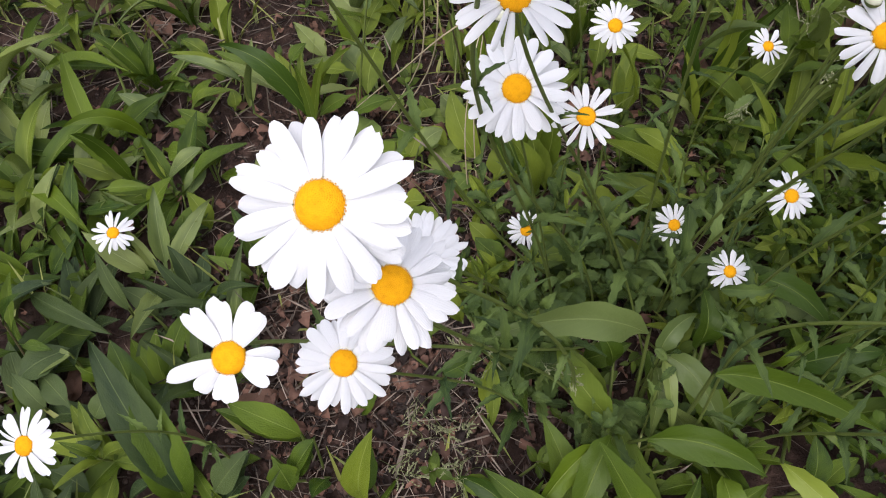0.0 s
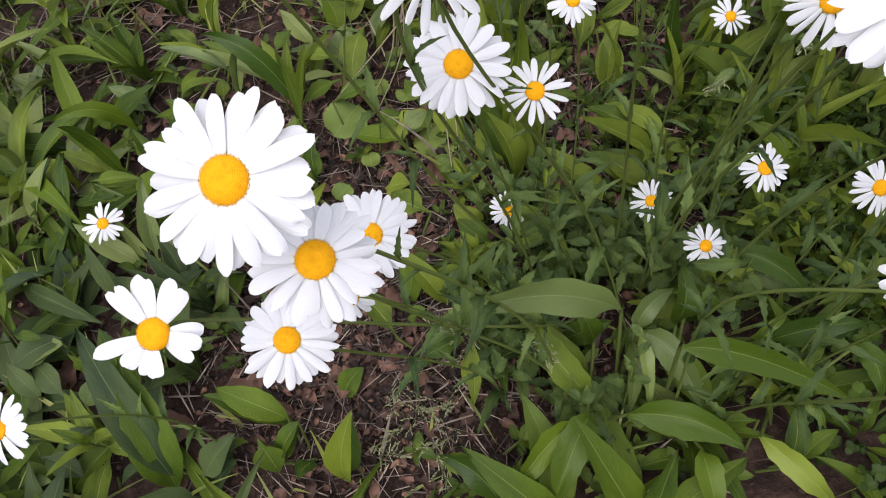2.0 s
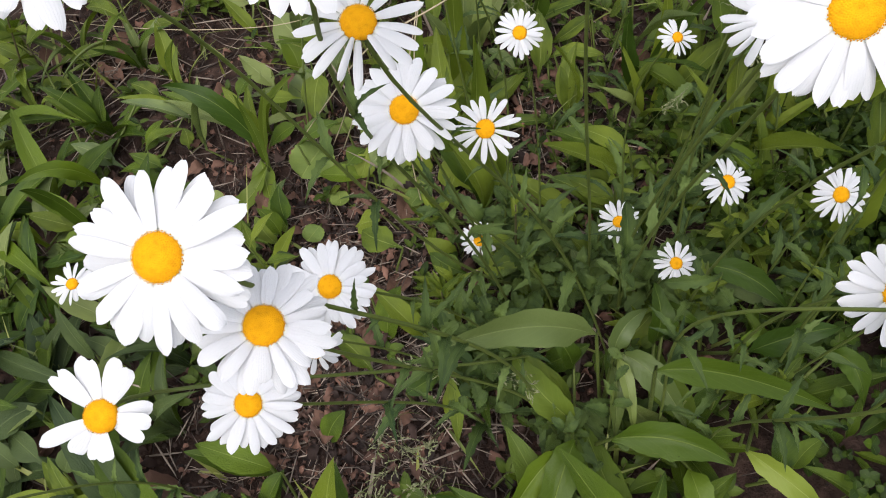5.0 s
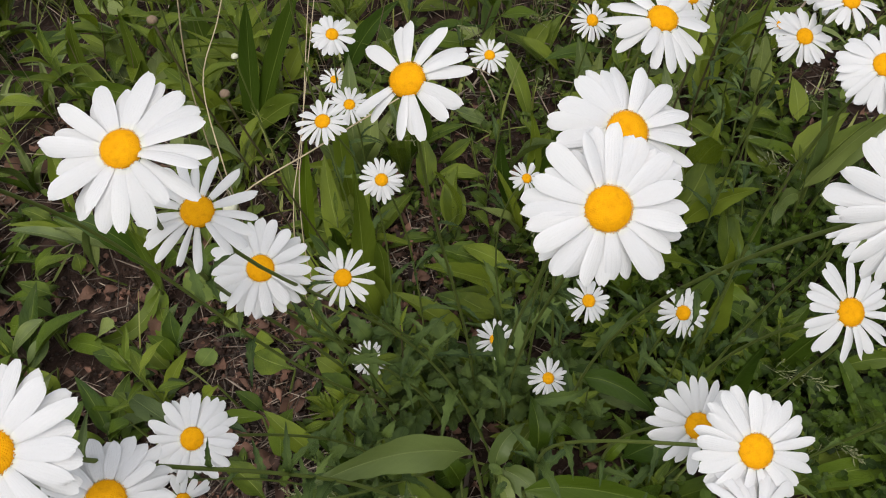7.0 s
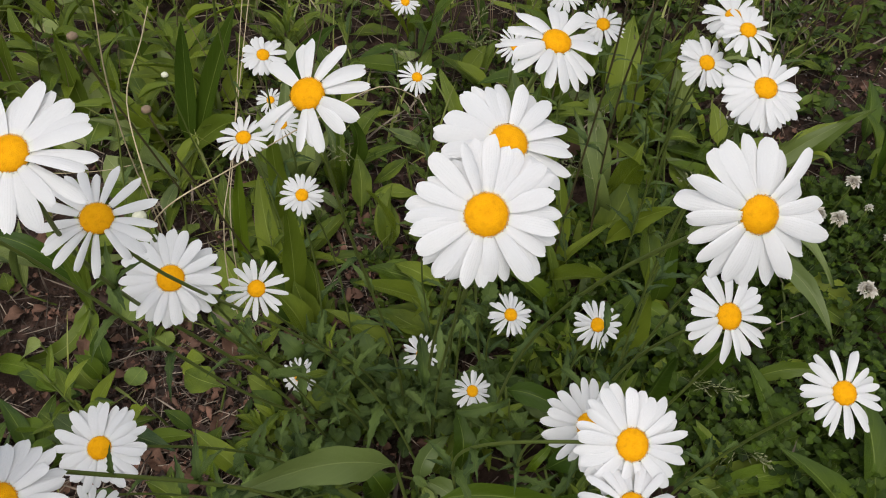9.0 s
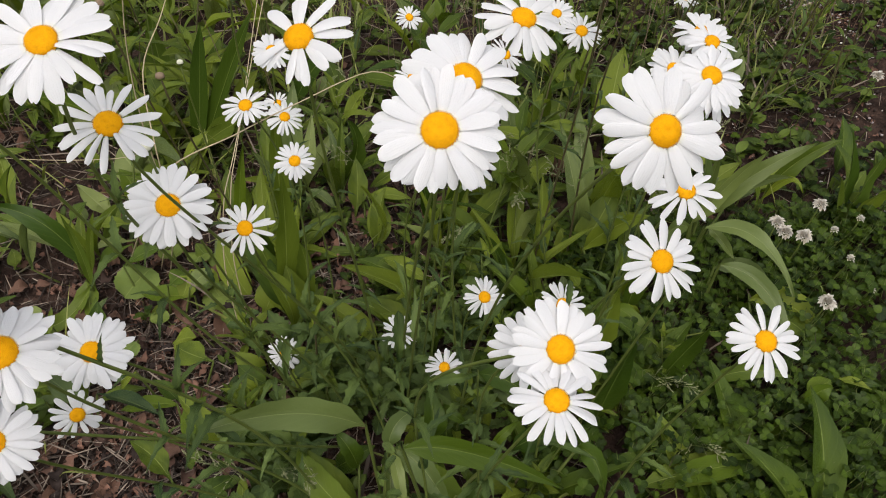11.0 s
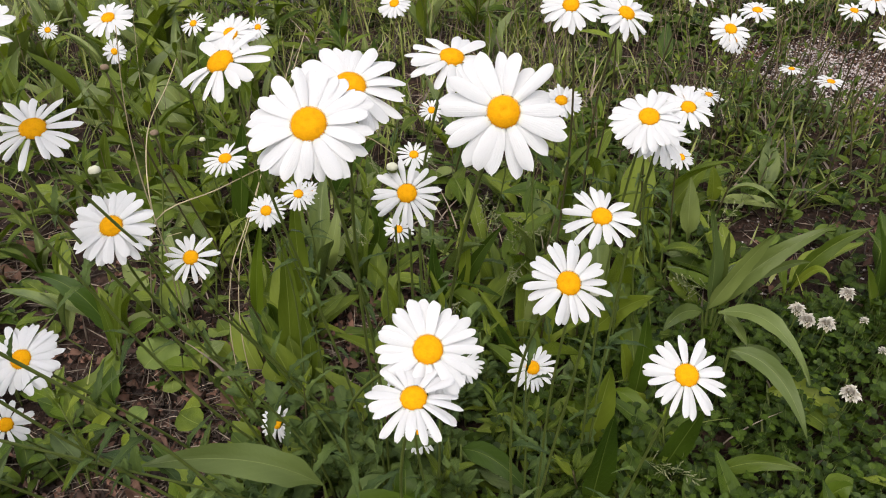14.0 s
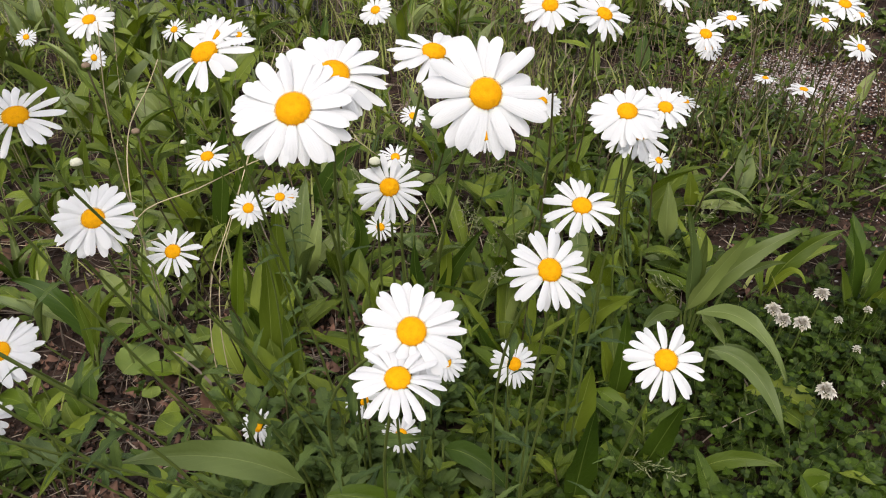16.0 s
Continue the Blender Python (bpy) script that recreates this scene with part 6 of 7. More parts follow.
def round_leaf_weed(x, y, size, rr):
    """One or two scalloped round leaves, each on a thin stalk from one root."""
    z = ground_z(x, y)
    root = thing("round_leaf_weed", x, y + 0.012, z, "low weed with round scalloped light green leaves on the soil", "weed", "round-leaved weeds")
    base = Vector((x, y + 0.012, z - 0.003))
    for k in range(rr.randint(1, 2)):
        ln = size * (1.0 if k == 0 else rr.uniform(0.5, 0.75))
        a = rr.uniform(-2.2, -0.9) if k == 0 else rr.uniform(0, 6.3)
        o = Vector((math.cos(a), math.sin(a), 0.0))
        p = Vector((x, y, z + rr.uniform(0.014, 0.026))) - o * ln * 0.5 if k == 0 else base + o * size * 0.75 + Vector((0, 0, rr.uniform(0.008, 0.022)))
        o.z = rr.uniform(-0.15, 0.25)
        hang(part("leaf", rr.choice(ROUND_LEAVES), ROUND_GREEN, root), root, frame_from(p, o, (rr.uniform(-0.25, 0.25), -0.25, 1), ln, ln, ln))
        pts = bezier(base, base + Vector((0, 0, 0.012)), p - o * 0.01, p, 6)
        part("stalk", mesh_of("stalk", *tube([q - root.location for q in pts], [0.0006] * 7, 5)), STEM, root)


rr = random.Random(77)
for x, y, size in ((-0.024, 0.594, 0.033), (0.009, 0.596, 0.033), (0.040, 0.555, 0.034), (-0.038, 0.555, 0.021), (0.004, 0.638, 0.029), (-0.033, 0.660, 0.030), (-0.009, 0.715, 0.023), (0.047, 0.529, 0.027), (0.157, 0.669, 0.019), (0.175, 0.503, 0.026), (-0.069, 0.615, 0.050), (0.029, 0.577, 0.039), (-0.067, 0.511, 0.023), (0.055, 0.632, 0.033)):
    round_leaf_weed(x, y, size, rr)


# ---- tall thin weed stalks in front of the gravel ----
def weed_stalk(x, y, tx, ty, tz, rr):
    root = thing("weed_stalk", x, y, ground_z(x, y), "tall thin dark brown-green weed stalk with tiny leaves", "weed", "tall weed stalks")
    base, top = Vector((x, y, ground_z(x, y) - 0.004)), Vector((tx, ty, tz))
    side = Vector((rr.uniform(-0.02, 0.02), rr.uniform(-0.01, 0.01), 0))
    pts = bezier(base, base.lerp(top, 0.35) + side, base.lerp(top, 0.7) + side, top, 14)
    stem = part("stem", mesh_of("stem", *tube([p - root.location for p in pts], [0.0013 - 0.0007 * k / 14 for k in range(15)], 6)), STEM_DARK, root)
    for k in range(9):
        j = rr.randint(3, 14)
        a, ln = rr.uniform(0, 6.3), rr.uniform(0.007, 0.016)
        hang(part("leaf", rr.choice(STEM_LEAVES), TOOTHED, stem), root, frame_from(pts[j], (math.cos(a), math.sin(a), rr.uniform(0.2, 1.2)), (0, 0, 1), ln * 0.35, ln, ln))


for row in ((0.742, 0.925, 0.742, 0.905, 0.307), (0.778, 0.975, 0.762, 0.955, 0.262), (0.808, 0.945, 0.773, 0.925, 0.262), (0.857, 1.016, 0.864, 0.996, 0.284), (0.875, 1.034, 0.854, 1.014, 0.242),
                           (0.906, 1.072, 0.904, 1.052, 0.190), (0.874, 0.966, 0.879, 0.946, 0.254), (0.949, 1.056, 0.930, 1.036, 0.215), (0.966, 0.979, 0.963, 0.959, 0.276), (0.695, 0.939, 0.672, 0.919, 0.248),
                           (0.597, 0.970, 0.574, 0.950, 0.193), (0.625, 0.921, 0.624, 0.901, 0.272), (0.498, 1.022, 0.489, 1.002, 0.166), (0.983, 0.850, 0.909, 0.830, 0.330)):
    weed_stalk(*row, rr)


# ---- soft ground cover ----
CLOVER_LEAFLET = leaf_grid(2, 4, oval, 0.05, 0.25)


TREFOILS = []
for k in range(4):
    rr = random.Random(700 + k)
    three = Heap()
    for j in range(3):
        a = rr.uniform(-0.15, 0.15) + j * 2.094
        three.add(CLOVER_LEAFLET, frame_from((0, 0, 0), (math.cos(a), math.sin(a), rr.uniform(-0.1, 0.25)), (0, 0, 1), 0.95, 1, 1))
    me = mesh_of("clover_leaf", np.concatenate(three.v), three.f, np.concatenate(three.uv))
    me.materials.append(CLOVER_LEAF)
    TREFOILS.append(me)


def clover_cover():
    heap, stems = Heap(), Heap()
    patch = thing("clover_patch", 0.55, 0.30, ground_z(0.55, 0.30), "patch of fresh green three-leaved clover", "clover")
    single = 0
    r = random.Random(12)
    made = 0
    while made < 6600:
        x, y = r.uniform(0.30, 1.0), r.uniform(0.10, 0.85)
        d = noise.noise((x * 7, y * 7, 9.0))
        edge = 1.0 if 0.42 < x and y < 0.53 else (0.06 if x > 0.62 else 0.3)
        if r.random() > edge * (0.85 + d) or (((x - 0.78) / 0.10) ** 2 + ((y - 0.24) / 0.10) ** 2 < 1 and r.random() < 0.8):
            continue
        if (x - 0.30) < (0.30 - y) * 0.2 or (y > 0.6 and x < 0.6):
            continue
        made += 1
        z0 = ground_z(x, y)
        z = z0 + r.uniform(0.012, 0.055)
        size = r.choice((0.0045, 0.0055, 0.0070, 0.0088)) * r.uniform(0.85, 1.15)
        tip = Vector((r.uniform(-0.4, 0.4), r.uniform(-0.5, 0.3), 1)).normalized()
        turn = r.uniform(0, 2.1)
        s1 = tip.orthogonal().normalized()
        s2 = tip.cross(s1)
        c = Vector((x, y, z))
        if single < 300 and 0.42 < x < 0.78 and 0.14 < y < 0.48:
            single += 1
            m = Matrix((s1, s2, tip)).transposed().to_4x4() @ Matrix.Rotation(turn, 4, "Z") @ Matrix.Diagonal((size, size, size, 1))
            m.translation = c
            hang(part("clover_leaf", TREFOILS[single % 4], CLOVER_LEAF, patch), patch, m)
            b = Vector((x + r.uniform(-0.02, 0.02), y + r.uniform(-0.01, 0.02), z0))
            stems.add(THREAD, frame_from(b, c - b, (0, 1, 0.01), 0.0005, (c - b).length, 0.0005))
            continue
        for k in range(3):
            a = turn + k * 2.094
            o = s1 * math.cos(a) + s2 * math.sin(a) + tip * r.uniform(-0.1, 0.25)
            heap.add(CLOVER_LEAFLET, frame_from(c, o, tip, size * 0.95, size, size))
        if r.random() < 0.5:
            b = Vector((x + r.uniform(-0.02, 0.02), y + r.uniform(-0.01, 0.02), z0))
            stems.add(THREAD, frame_from(b, c - b, (0, 1, 0.01), 0.0005, (c - b).length, 0.0005))
    heap.build("clover", CLOVER, "dense patch of small green clover leaves", "clover")
    stems.build("clover_stems", STEM, "thin green clover leaf stems", "clover")


THREAD = tube([(0, 0, 0), (0, 0.5, 0.3), (0, 1, 0)], [1, 0.9, 0.8], 3)
clover_cover()

WEED_LEAF = [leaf_grid(2, 5, oval, 0.06, 0.2, 0.05), leaf_grid(2, 6, lance, 0.1, 0.2, -0.05), leaf_grid(2, 8, oval, 0.06, 0.2, 0.0, 0.3, 4)]


def weeds():
    heap, stems = Heap(), Heap()
    r = random.Random(23)
    made = 0
    while made < 4000:
        k = r.random()
        if k < 0.46:
            x, y = r.uniform(0.45, 1.65), r.uniform(0.50, 1.95)
            if x < 0.35 + 0.2 * y or soil_patch(x, y) and r.random() < 0.8:
                continue
            if ((x - 1.03) / 0.15) ** 2 + ((y - 1.18) / 0.19) ** 2 < 1 + 1.1 * noise.noise((x * 13, y * 13, 7.7)) or (x > 0.64 and 0.54 < y < 0.70 and r.random() < 0.45):
                continue
            if noise.noise((x * 8, y * 8, 3.3)) < 0.02 and r.random() < 0.72:
                continue
            big = 0.020
        elif k < 0.53:
            x, y = r.uniform(0.10, 0.60), r.uniform(0.46, 1.0)
            if soil_patch(x, y) and r.random() < 0.6:
                continue
            big = 0.013
        elif k < 0.64:
            x, y = r.uniform(-0.7, 0.5), r.uniform(0.12, 1.0)
            if soil_patch(x, y) and r.random() < 0.8 or x < 0.1 and r.random() < 0.5:
                continue
            big = 0.016
        else:
            x, y = r.uniform(-1.4, 1.2), r.uniform(0.8, 2.3)
            if x > 0.7 and y < 1.35 or x < 0.5 and y < 1.5 and r.random() < 0.7:
                continue
            big = 0.022
        made += 1
        z0 = ground_z(x, y)
        tall = r.uniform(0.008, 0.045)
        lean = Vector((r.uniform(-0.5, 0.5), r.uniform(-0.5, 0.5), 1)).normalized()
        b = Vector((x, y, z0))
        stems.add(THREAD, frame_from(b, lean, (0, 1, 0.01), 0.0006, tall, 0.0006))
        for j in range(r.randint(4, 8)):
            a, e = r.uniform(0, 6.3), radians(r.uniform(-5, 55))
            o = Vector((math.cos(a) * math.cos(e), math.sin(a) * math.cos(e), math.sin(e)))
            ln = big * r.uniform(0.5, 1.2)
            heap.add(WEED_LEAF[0] if k < 0.46 and j % 3 else r.choice(WEED_LEAF), frame_from(b + lean * tall * r.uniform(0.3, 1), o, (0, -0.2, 1), ln * (r.uniform(0.55, 0.85) if k < 0.46 else r.uniform(0.4, 0.65)), ln, ln))
    heap.build("small_weeds", WEED, "low small-leaved green weeds over the soil", "weeds")
    dry = Heap()
    for k in range(520):
        x, y = (r.uniform(0.35, 1.35), r.uniform(0.85, 2.0)) if k % 3 else (r.uniform(-0.9, 0.35), r.uniform(0.9, 1.9))
        lean = Vector((r.uniform(-0.3, 0.3), r.uniform(-0.3, 0.3), 1)).normalized()
        dry.add(THREAD, frame_from((x, y, ground_z(x, y) - 0.003), lean, (0, 1, 0.01), 0.0007, r.uniform(0.06, 0.20), 0.0007))
    dry.build("dry_weed_stems", TWIG, "thin brown upright weed stems", "weeds")
    stems.build("weed_stems", STEM_DARK, "thin reddish weed stems", "weeds")


weeds()
BLADES = [leaf_grid(2, 6, blade, 0.0, 0.012, 0.3, sag=s) for s in (0.05, 0.3, 0.6)]


def grasses():
    heap, dry = Heap(), Heap()
    r = random.Random(31)
    made = 0
    while made < 15500:
        if made < 650:
            x, y = r.uniform(-0.8, 0.7), r.uniform(0.15, 1.0)
            if soil_patch(x, y) and r.random() < 0.7:
                continue
            tall = r.uniform(0.02, 0.09)
        else:
            y = 0.75 + 3.8 * r.random() ** 1.6
            x = r.uniform(-0.5 * y - 0.6, 0.55 * y + 0.5)
            if x > 0.55 + 0.28 * (y - 0.8) and y < 1.45 and (r.random() < 0.45 or ((x - 1.03) / 0.15) ** 2 + ((y - 1.18) / 0.19) ** 2 < 1 + 1.1 * noise.noise((x * 13, y * 13, 7.7))):
                continue
            if noise.noise((x * 4, y * 4, 5.0)) < -0.15 and r.random() < 0.7:
                continue
            if x < -0.1 and r.random() < 0.5 or x < 0.3 and y < 1.75 and r.random() < 0.45:
                continue
            if (x < 0.15 and y < 1.25 or x < 0.75 and y < 1.10) and r.random() < 0.88:
                continue
            tall = r.uniform(0.04, 0.15) if x < 0.6 else r.uniform(0.03, 0.10)
        made += 1
        a, e = r.uniform(0, 6.3), radians(r.uniform(35, 85))
        o = Vector((math.cos(a) * math.cos(e), math.sin(a) * math.cos(e), math.sin(e)))
        (dry if r.random() < (0.34 if x > 0.4 else 0.18) else heap).add(r.choice(BLADES), frame_from((x, y, ground_z(x, y) - 0.002), o, (math.cos(a) * -0.3, math.sin(a) * -0.3, 1), r.uniform(0.0022, 0.0055), tall, tall))
    heap.build("grass", GRASS, "thin green grass blades behind the flowers", "grass")
    dry.build("dry_grass", STRAW_BITS, "pale dry grass blades", "grass")


grasses()


# ---- litter on the soil ----
def litter():
    r = random.Random(57)
    bits, straw, crumbs = Heap(), Heap(), Heap()
    flake = [leaf_grid(4, 7, oval, c, 0.5, 0.3, 0.25, 3 + k % 3, k, 0.16, twist=0.5 - 0.3 * k) for k, c in enumerate((0.30, -0.15, 0.15, 0.5))]
    twig = [tube([(0, 0, 0), (b, 0.35, 0.02), (-b, 0.7, 0.05), (0, 1, 0.02)], [0.7, 1, 0.9, 0.5], 4) for b in (0.0, 0.05, -0.08)]
    clod = [tube([(0, -0.5, 0), (0, -0.25, 0.1), (0, 0.2, 0.1), (0, 0.5, 0)], [0.25, 0.5, 0.45, 0.2], 5)]

    def spot():
        k = r.random()
        if k < 0.36:
            return r.gauss(-0.02, 0.10), r.gauss(0.38, 0.15)
        if k < 0.60:
            return r.gauss(0.15, 0.10), r.gauss(0.58, 0.12)
        if k < 0.70:
            return (r.gauss(0.80, 0.10), r.gauss(0.66, 0.09)) if r.random() < 0.45 else (r.gauss(-0.10, 0.16), r.gauss(0.62, 0.16))
        if k < 0.86:
            return r.uniform(-0.60, 0.06), r.uniform(0.25, 1.05)
        return r.uniform(-0.85, 1.25), r.uniform(0.12, 1.7)
    for k in range(9000):
        x, y = spot()
        s = r.choice((0.003, 0.005, 0.006, 0.008, 0.015)) * r.uniform(0.7, 1.3)
        a = r.uniform(0, 6.3)
        bits.add(r.choice(flake), frame_from((x, y, ground_z(x, y) + r.uniform(0.001, 0.008)), (math.cos(a), math.sin(a), r.uniform(-0.35, 0.35)), (r.uniform(-0.7, 0.7), r.uniform(-0.7, 0.7), 1), s * r.uniform(0.5, 0.9), s, s))
    for k in range(4300):
        x, y = spot()
        a, s = r.uniform(0, 6.3), r.uniform(0.010, 0.05)
        t = r.uniform(0.0003, 0.0008)
        straw.add(r.choice(twig), frame_from((x, y, ground_z(x, y) + r.uniform(0.002, 0.010)), (math.cos(a), math.sin(a), r.uniform(-0.12, 0.2)), (0, 0, 1), t * (1 if k % 3 else 1.6), s, t))
    for k in range(3600):
        y = r.uniform(0.75, 2.3)
        x = r.uniform(-0.45 * y - 0.25, 0.55 * y + 0.2)
        a, s = r.uniform(0, 6.3), r.uniform(0.02, 0.08)
        t = r.uniform(0.0005, 0.0012)
        straw.add(r.choice(twig), frame_from((x, y, ground_z(x, y) + r.uniform(0.002, 0.02)), (math.cos(a), math.sin(a), r.uniform(-0.1, 0.35)), (0, 0, 1), t, s, t))
    for k in range(8000):
        x, y = spot()
        s = r.uniform(0.0015, 0.006)
        a = r.uniform(0, 6.3)
        crumbs.add(clod[0], frame_from((x, y, ground_z(x, y) + 0.001), (math.cos(a), math.sin(a), r.uniform(-0.5, 0.5)), (0, 0, 1), s, s, s))
    bits.build("leaf_litter", LITTER, "brown crumbled leaf litter on the soil", "litter")
    straw.build("straw_litter", STRAW_BITS, "pale straw and needles on the soil", "litter")
    crumbs.build("soil_crumbs", CRUMB, "small dark crumbs of soil", "soil")


litter()


def gravel():
    r = random.Random(64)
    heap, dark = Heap(), Heap()
    chip = [tube([(0, -0.5, 0), (0.08, -0.2, 0.05), (-0.05, 0.25, 0.05), (0, 0.5, 0)], [0.2, 0.5, 0.42, 0.15], 5), tube([(0, -0.4, 0), (0, 0.1, 0.1), (0, 0.4, 0)], [0.3, 0.55, 0.2], 6)]
    for k in range(17500):
        if k < 11500:
            x, y = r.gauss(1.02, 0.085), r.gauss(1.19, 0.13)
        else:
            x, y = r.uniform(0.6, 1.6), r.uniform(0.5, 1.75)
            if x < 0.55 + 0.2 * y:
                continue
        s = r.uniform(0.002, 0.0050)
        a = r.uniform(0, 6.3)
        pale = (r.random() < 0.62 * math.exp(-((x - 1.03) / 0.14) ** 2 - ((y - 1.19) / 0.18) ** 2)) if k < 11500 else (r.random() < 0.34)
        (heap if pale else dark).add(r.choice(chip), frame_from((x, y, ground_z(x, y) + 0.001), (math.cos(a), math.sin(a), r.uniform(-0.4, 0.4)), (r.uniform(-0.4, 0.4), 0, 1), s, s, s * 0.7))
    heap.build("gravel", CHIPS, "pale pinkish gravel chips on bare earth", "gravel")
    dark.build("dark_gravel", LITTER, "brown chips and bits on bare earth", "gravel")


gravel()

# ---- single dead leaves ----
DEAD = []
for k, (c, cu) in enumerate(((0.20, 0.25), (-0.05, -0.2), (0.30, 0.1))):
    me = mesh_of("dead_leaf", *leaf_grid(8, 16, oval, c, 0.40, cu, 0.16, 3 + k, k, 0.14, twist=0.5 - 0.5 * k))
    me.materials.append(DEAD_LEAF)
    DEAD.append(me)


def dead_leaf(x, y, turn, size, which):
    ob = new("dead_leaf", DEAD[which])
    a = radians(turn)
    ob.matrix_basis = frame_from((x, y, ground_z(x, y) + 0.004), (math.cos(a), math.sin(a), 0.1), (0.2, -0.2, 1), size * 0.65, size, size)
    tagged(ob, "curled brown dead leaf lying on the soil", "dead leaf", "dead leaves")


for x, y, turn, size, which in ((-0.367, 0.897, 20, 0.07, 0), (-0.456, 0.897, 100, 0.06, 1), (-0.199, 0.272, 200, 0.055, 2), (-0.177, 0.289, 40, 0.05, 0),
                                (-0.132, 0.322, 300, 0.03, 1), (0.149, 0.475, 30, 0.045, 1), (0.179, 0.488, 160, 0.04, 2), (0.028, 0.520, 80, 0.045, 0),
                                (0.284, 0.662, 10, 0.05, 1), (-0.049, 0.310, 250, 0.03, 2), (-0.347, 0.850, 140, 0.05, 1), (0.468, 0.695, 70, 0.055, 0), (0.123, 0.491, 330, 0.04, 0)):
    dead_leaf(x, y, turn, size, which)
rl = random.Random(15)
placed = 0
while placed < 80:
    x, y = rl.uniform(-0.60, 0.32), rl.uniform(0.20, 1.15)
    if soil_patch(x, y):
        placed += 1
        dead_leaf(x, y, rl.uniform(0, 360), rl.uniform(0.012, 0.036), rl.randint(0, 2))


# ---- white clover flowers ----
def clover_flower(x, y, z, size, full, rr):
    gz = ground_z(x, y + 0.01)
    root = thing("clover_flower", x, y + 0.01, gz - 0.003, "white clover flower head on a thin green stem" if full else "faded small white clover flower head", "flower", "clover flowers")
    c = Vector((x, y, z))
    foot = Vector((x, y + 0.01, gz - 0.003))
    pts = bezier(foot, foot + Vector((0, 0, 0.5)) * (z - gz), c - Vector((0, 0, 0.4)) * (z - gz), c, 6)
    part("stem", mesh_of("stem", *tube([p - foot for p in pts], [0.0009] * 7, 6)), STEM, root)
    heap = Heap()
    floret = leaf_grid(2, 4, oval, 0.25, 0.6)
    count = 64 if full else 26
    for k in range(count):
        f = (k + 0.5) / count
        e = math.asin(1 - 1.55 * f)
        a = 2.4 * k
        o = Vector((math.cos(a) * math.cos(e), math.sin(a) * math.cos(e), math.sin(e)))
        heap.add(floret, frame_from(c + o * size * 0.22, o + Vector((0, 0, 0.35)), (0, 0, 1.01), size * rr.uniform(0.16, 0.26), size * rr.uniform(0.16, 0.40), size * 0.3))
    me = mesh_of("floret_head", [v - foot for v in map(Vector, np.concatenate(heap.v))], heap.f, np.concatenate(heap.uv))
    part("floret_head", me, CLOVER_WHITE, root, "round head of white florets")


for x, y, z, size, full in ((0.639, 0.465, 0.157, 0.019, 1), (0.647, 0.456, 0.150, 0.020, 1), (0.657, 0.440, 0.157, 0.020, 1), (0.699, 0.482, 0.163, 0.018, 1), (0.646, 0.363, 0.137, 0.021, 1),
                            (0.708, 0.457, 0.147, 0.011, 0), (0.710, 0.421, 0.137, 0.011, 0), (0.715, 0.384, 0.126, 0.012, 0), (0.744, 0.466, 0.152, 0.011, 0), (0.905, 0.700, 0.19, 0.018, 1)):
    clover_flower(x, y, z, size * 0.88, full, rng)


# ---- buds, seed heads and dry stalks ----
def bud(x, y, z, size, bx, by, colour, label):
    gz = ground_z(bx, by)
    foot, c = Vector((bx, by, gz - 0.003)), Vector((x, y, z))
    root = thing("flower_bud", bx, by, gz - 0.003, label, "bud", "buds")
    pts = bezier(foot, foot.lerp(c, 0.3) + Vector((0, 0, 0.03)), c - Vector((0, 0, 0.03)), c, 8)
    part("stem", mesh_of("stem", *tube([p - foot for p in pts], [0.0009] * 9, 6)), STEM_DARK if colour == TWIG else STEM, root)
    bm = bmesh.new()
    bmesh.ops.create_icosphere(bm, subdivisions=3, radius=size / 2)
    for v in bm.verts:
        a, up = math.atan2(v.co.y, v.co.x), max(0.0, v.co.z / size)
        v.co *= 1 + 0.16 * math.cos(a * 11) * up
        v.co.z = v.co.z * 0.95 - 0.25 * size * up * up
        v.co += c - foot
    part("bud", bm, colour, root)
    cup = part("calyx", CALYX, STEM, root, "green cup of bracts")
    hang(cup, root, Matrix.Translation(c - Vector((0, 0, size * 0.05))) @ Matrix.Diagonal((size * 0.47, size * 0.47, size * 0.6, 1)))


bud(0.057, 0.290, 0.419, 0.0072, 0.13, 0.40, BUD_CREAM, "closed creamy white daisy bud on a stem")
bud(0.028, 0.630, 0.289, 0.0065, 0.05, 0.67, BUD_CREAM, "small closed white daisy bud on a stem")
bud(0.234, 0.311, 0.406, 0.0074, 0.24, 0.40, BUD_CREAM, "closed creamy white daisy bud on a stem")
bud(0.338, 0.186, 0.392, 0.0050, 0.33, 0.27, BUD_CREAM, "tiny closed white daisy bud on a stem")
bud(0.042, 0.448, 0.375, 0.0068, 0.10, 0.56, TWIG, "dried brown flower bud on a reddish stem")
bud(0.009, 0.465, 0.424, 0.0068, 0.07, 0.58, TWIG, "dried brown flower bud on a reddish stem")


def dry_stalk(label, *pts):
    p = [Vector(q) for q in pts]
    foot = p[0].copy()
    root = thing("dry_stalk", *foot, label, "stalk", "dry stalks")
    fine = []
    for k in range(len(p) - 1):
        a, b = p[max(k - 1, 0)], p[min(k + 2, len(p) - 1)]
        for j in range(5):
            t = j / 5
            fine.append(0.5 * ((2 * p[k]) + (p[k + 1] - a) * t + (2 * a - 5 * p[k] + 4 * p[k + 1] - b) * t * t + (3 * p[k] - a - 3 * p[k + 1] + b) * t ** 3))
    fine.append(p[-1])
    n = len(fine)
    part("stalk", mesh_of("stalk", *tube([q - foot for q in fine], [0.00068 - 0.00028 * k / n for k in range(n)], 6)), STRAW, root)


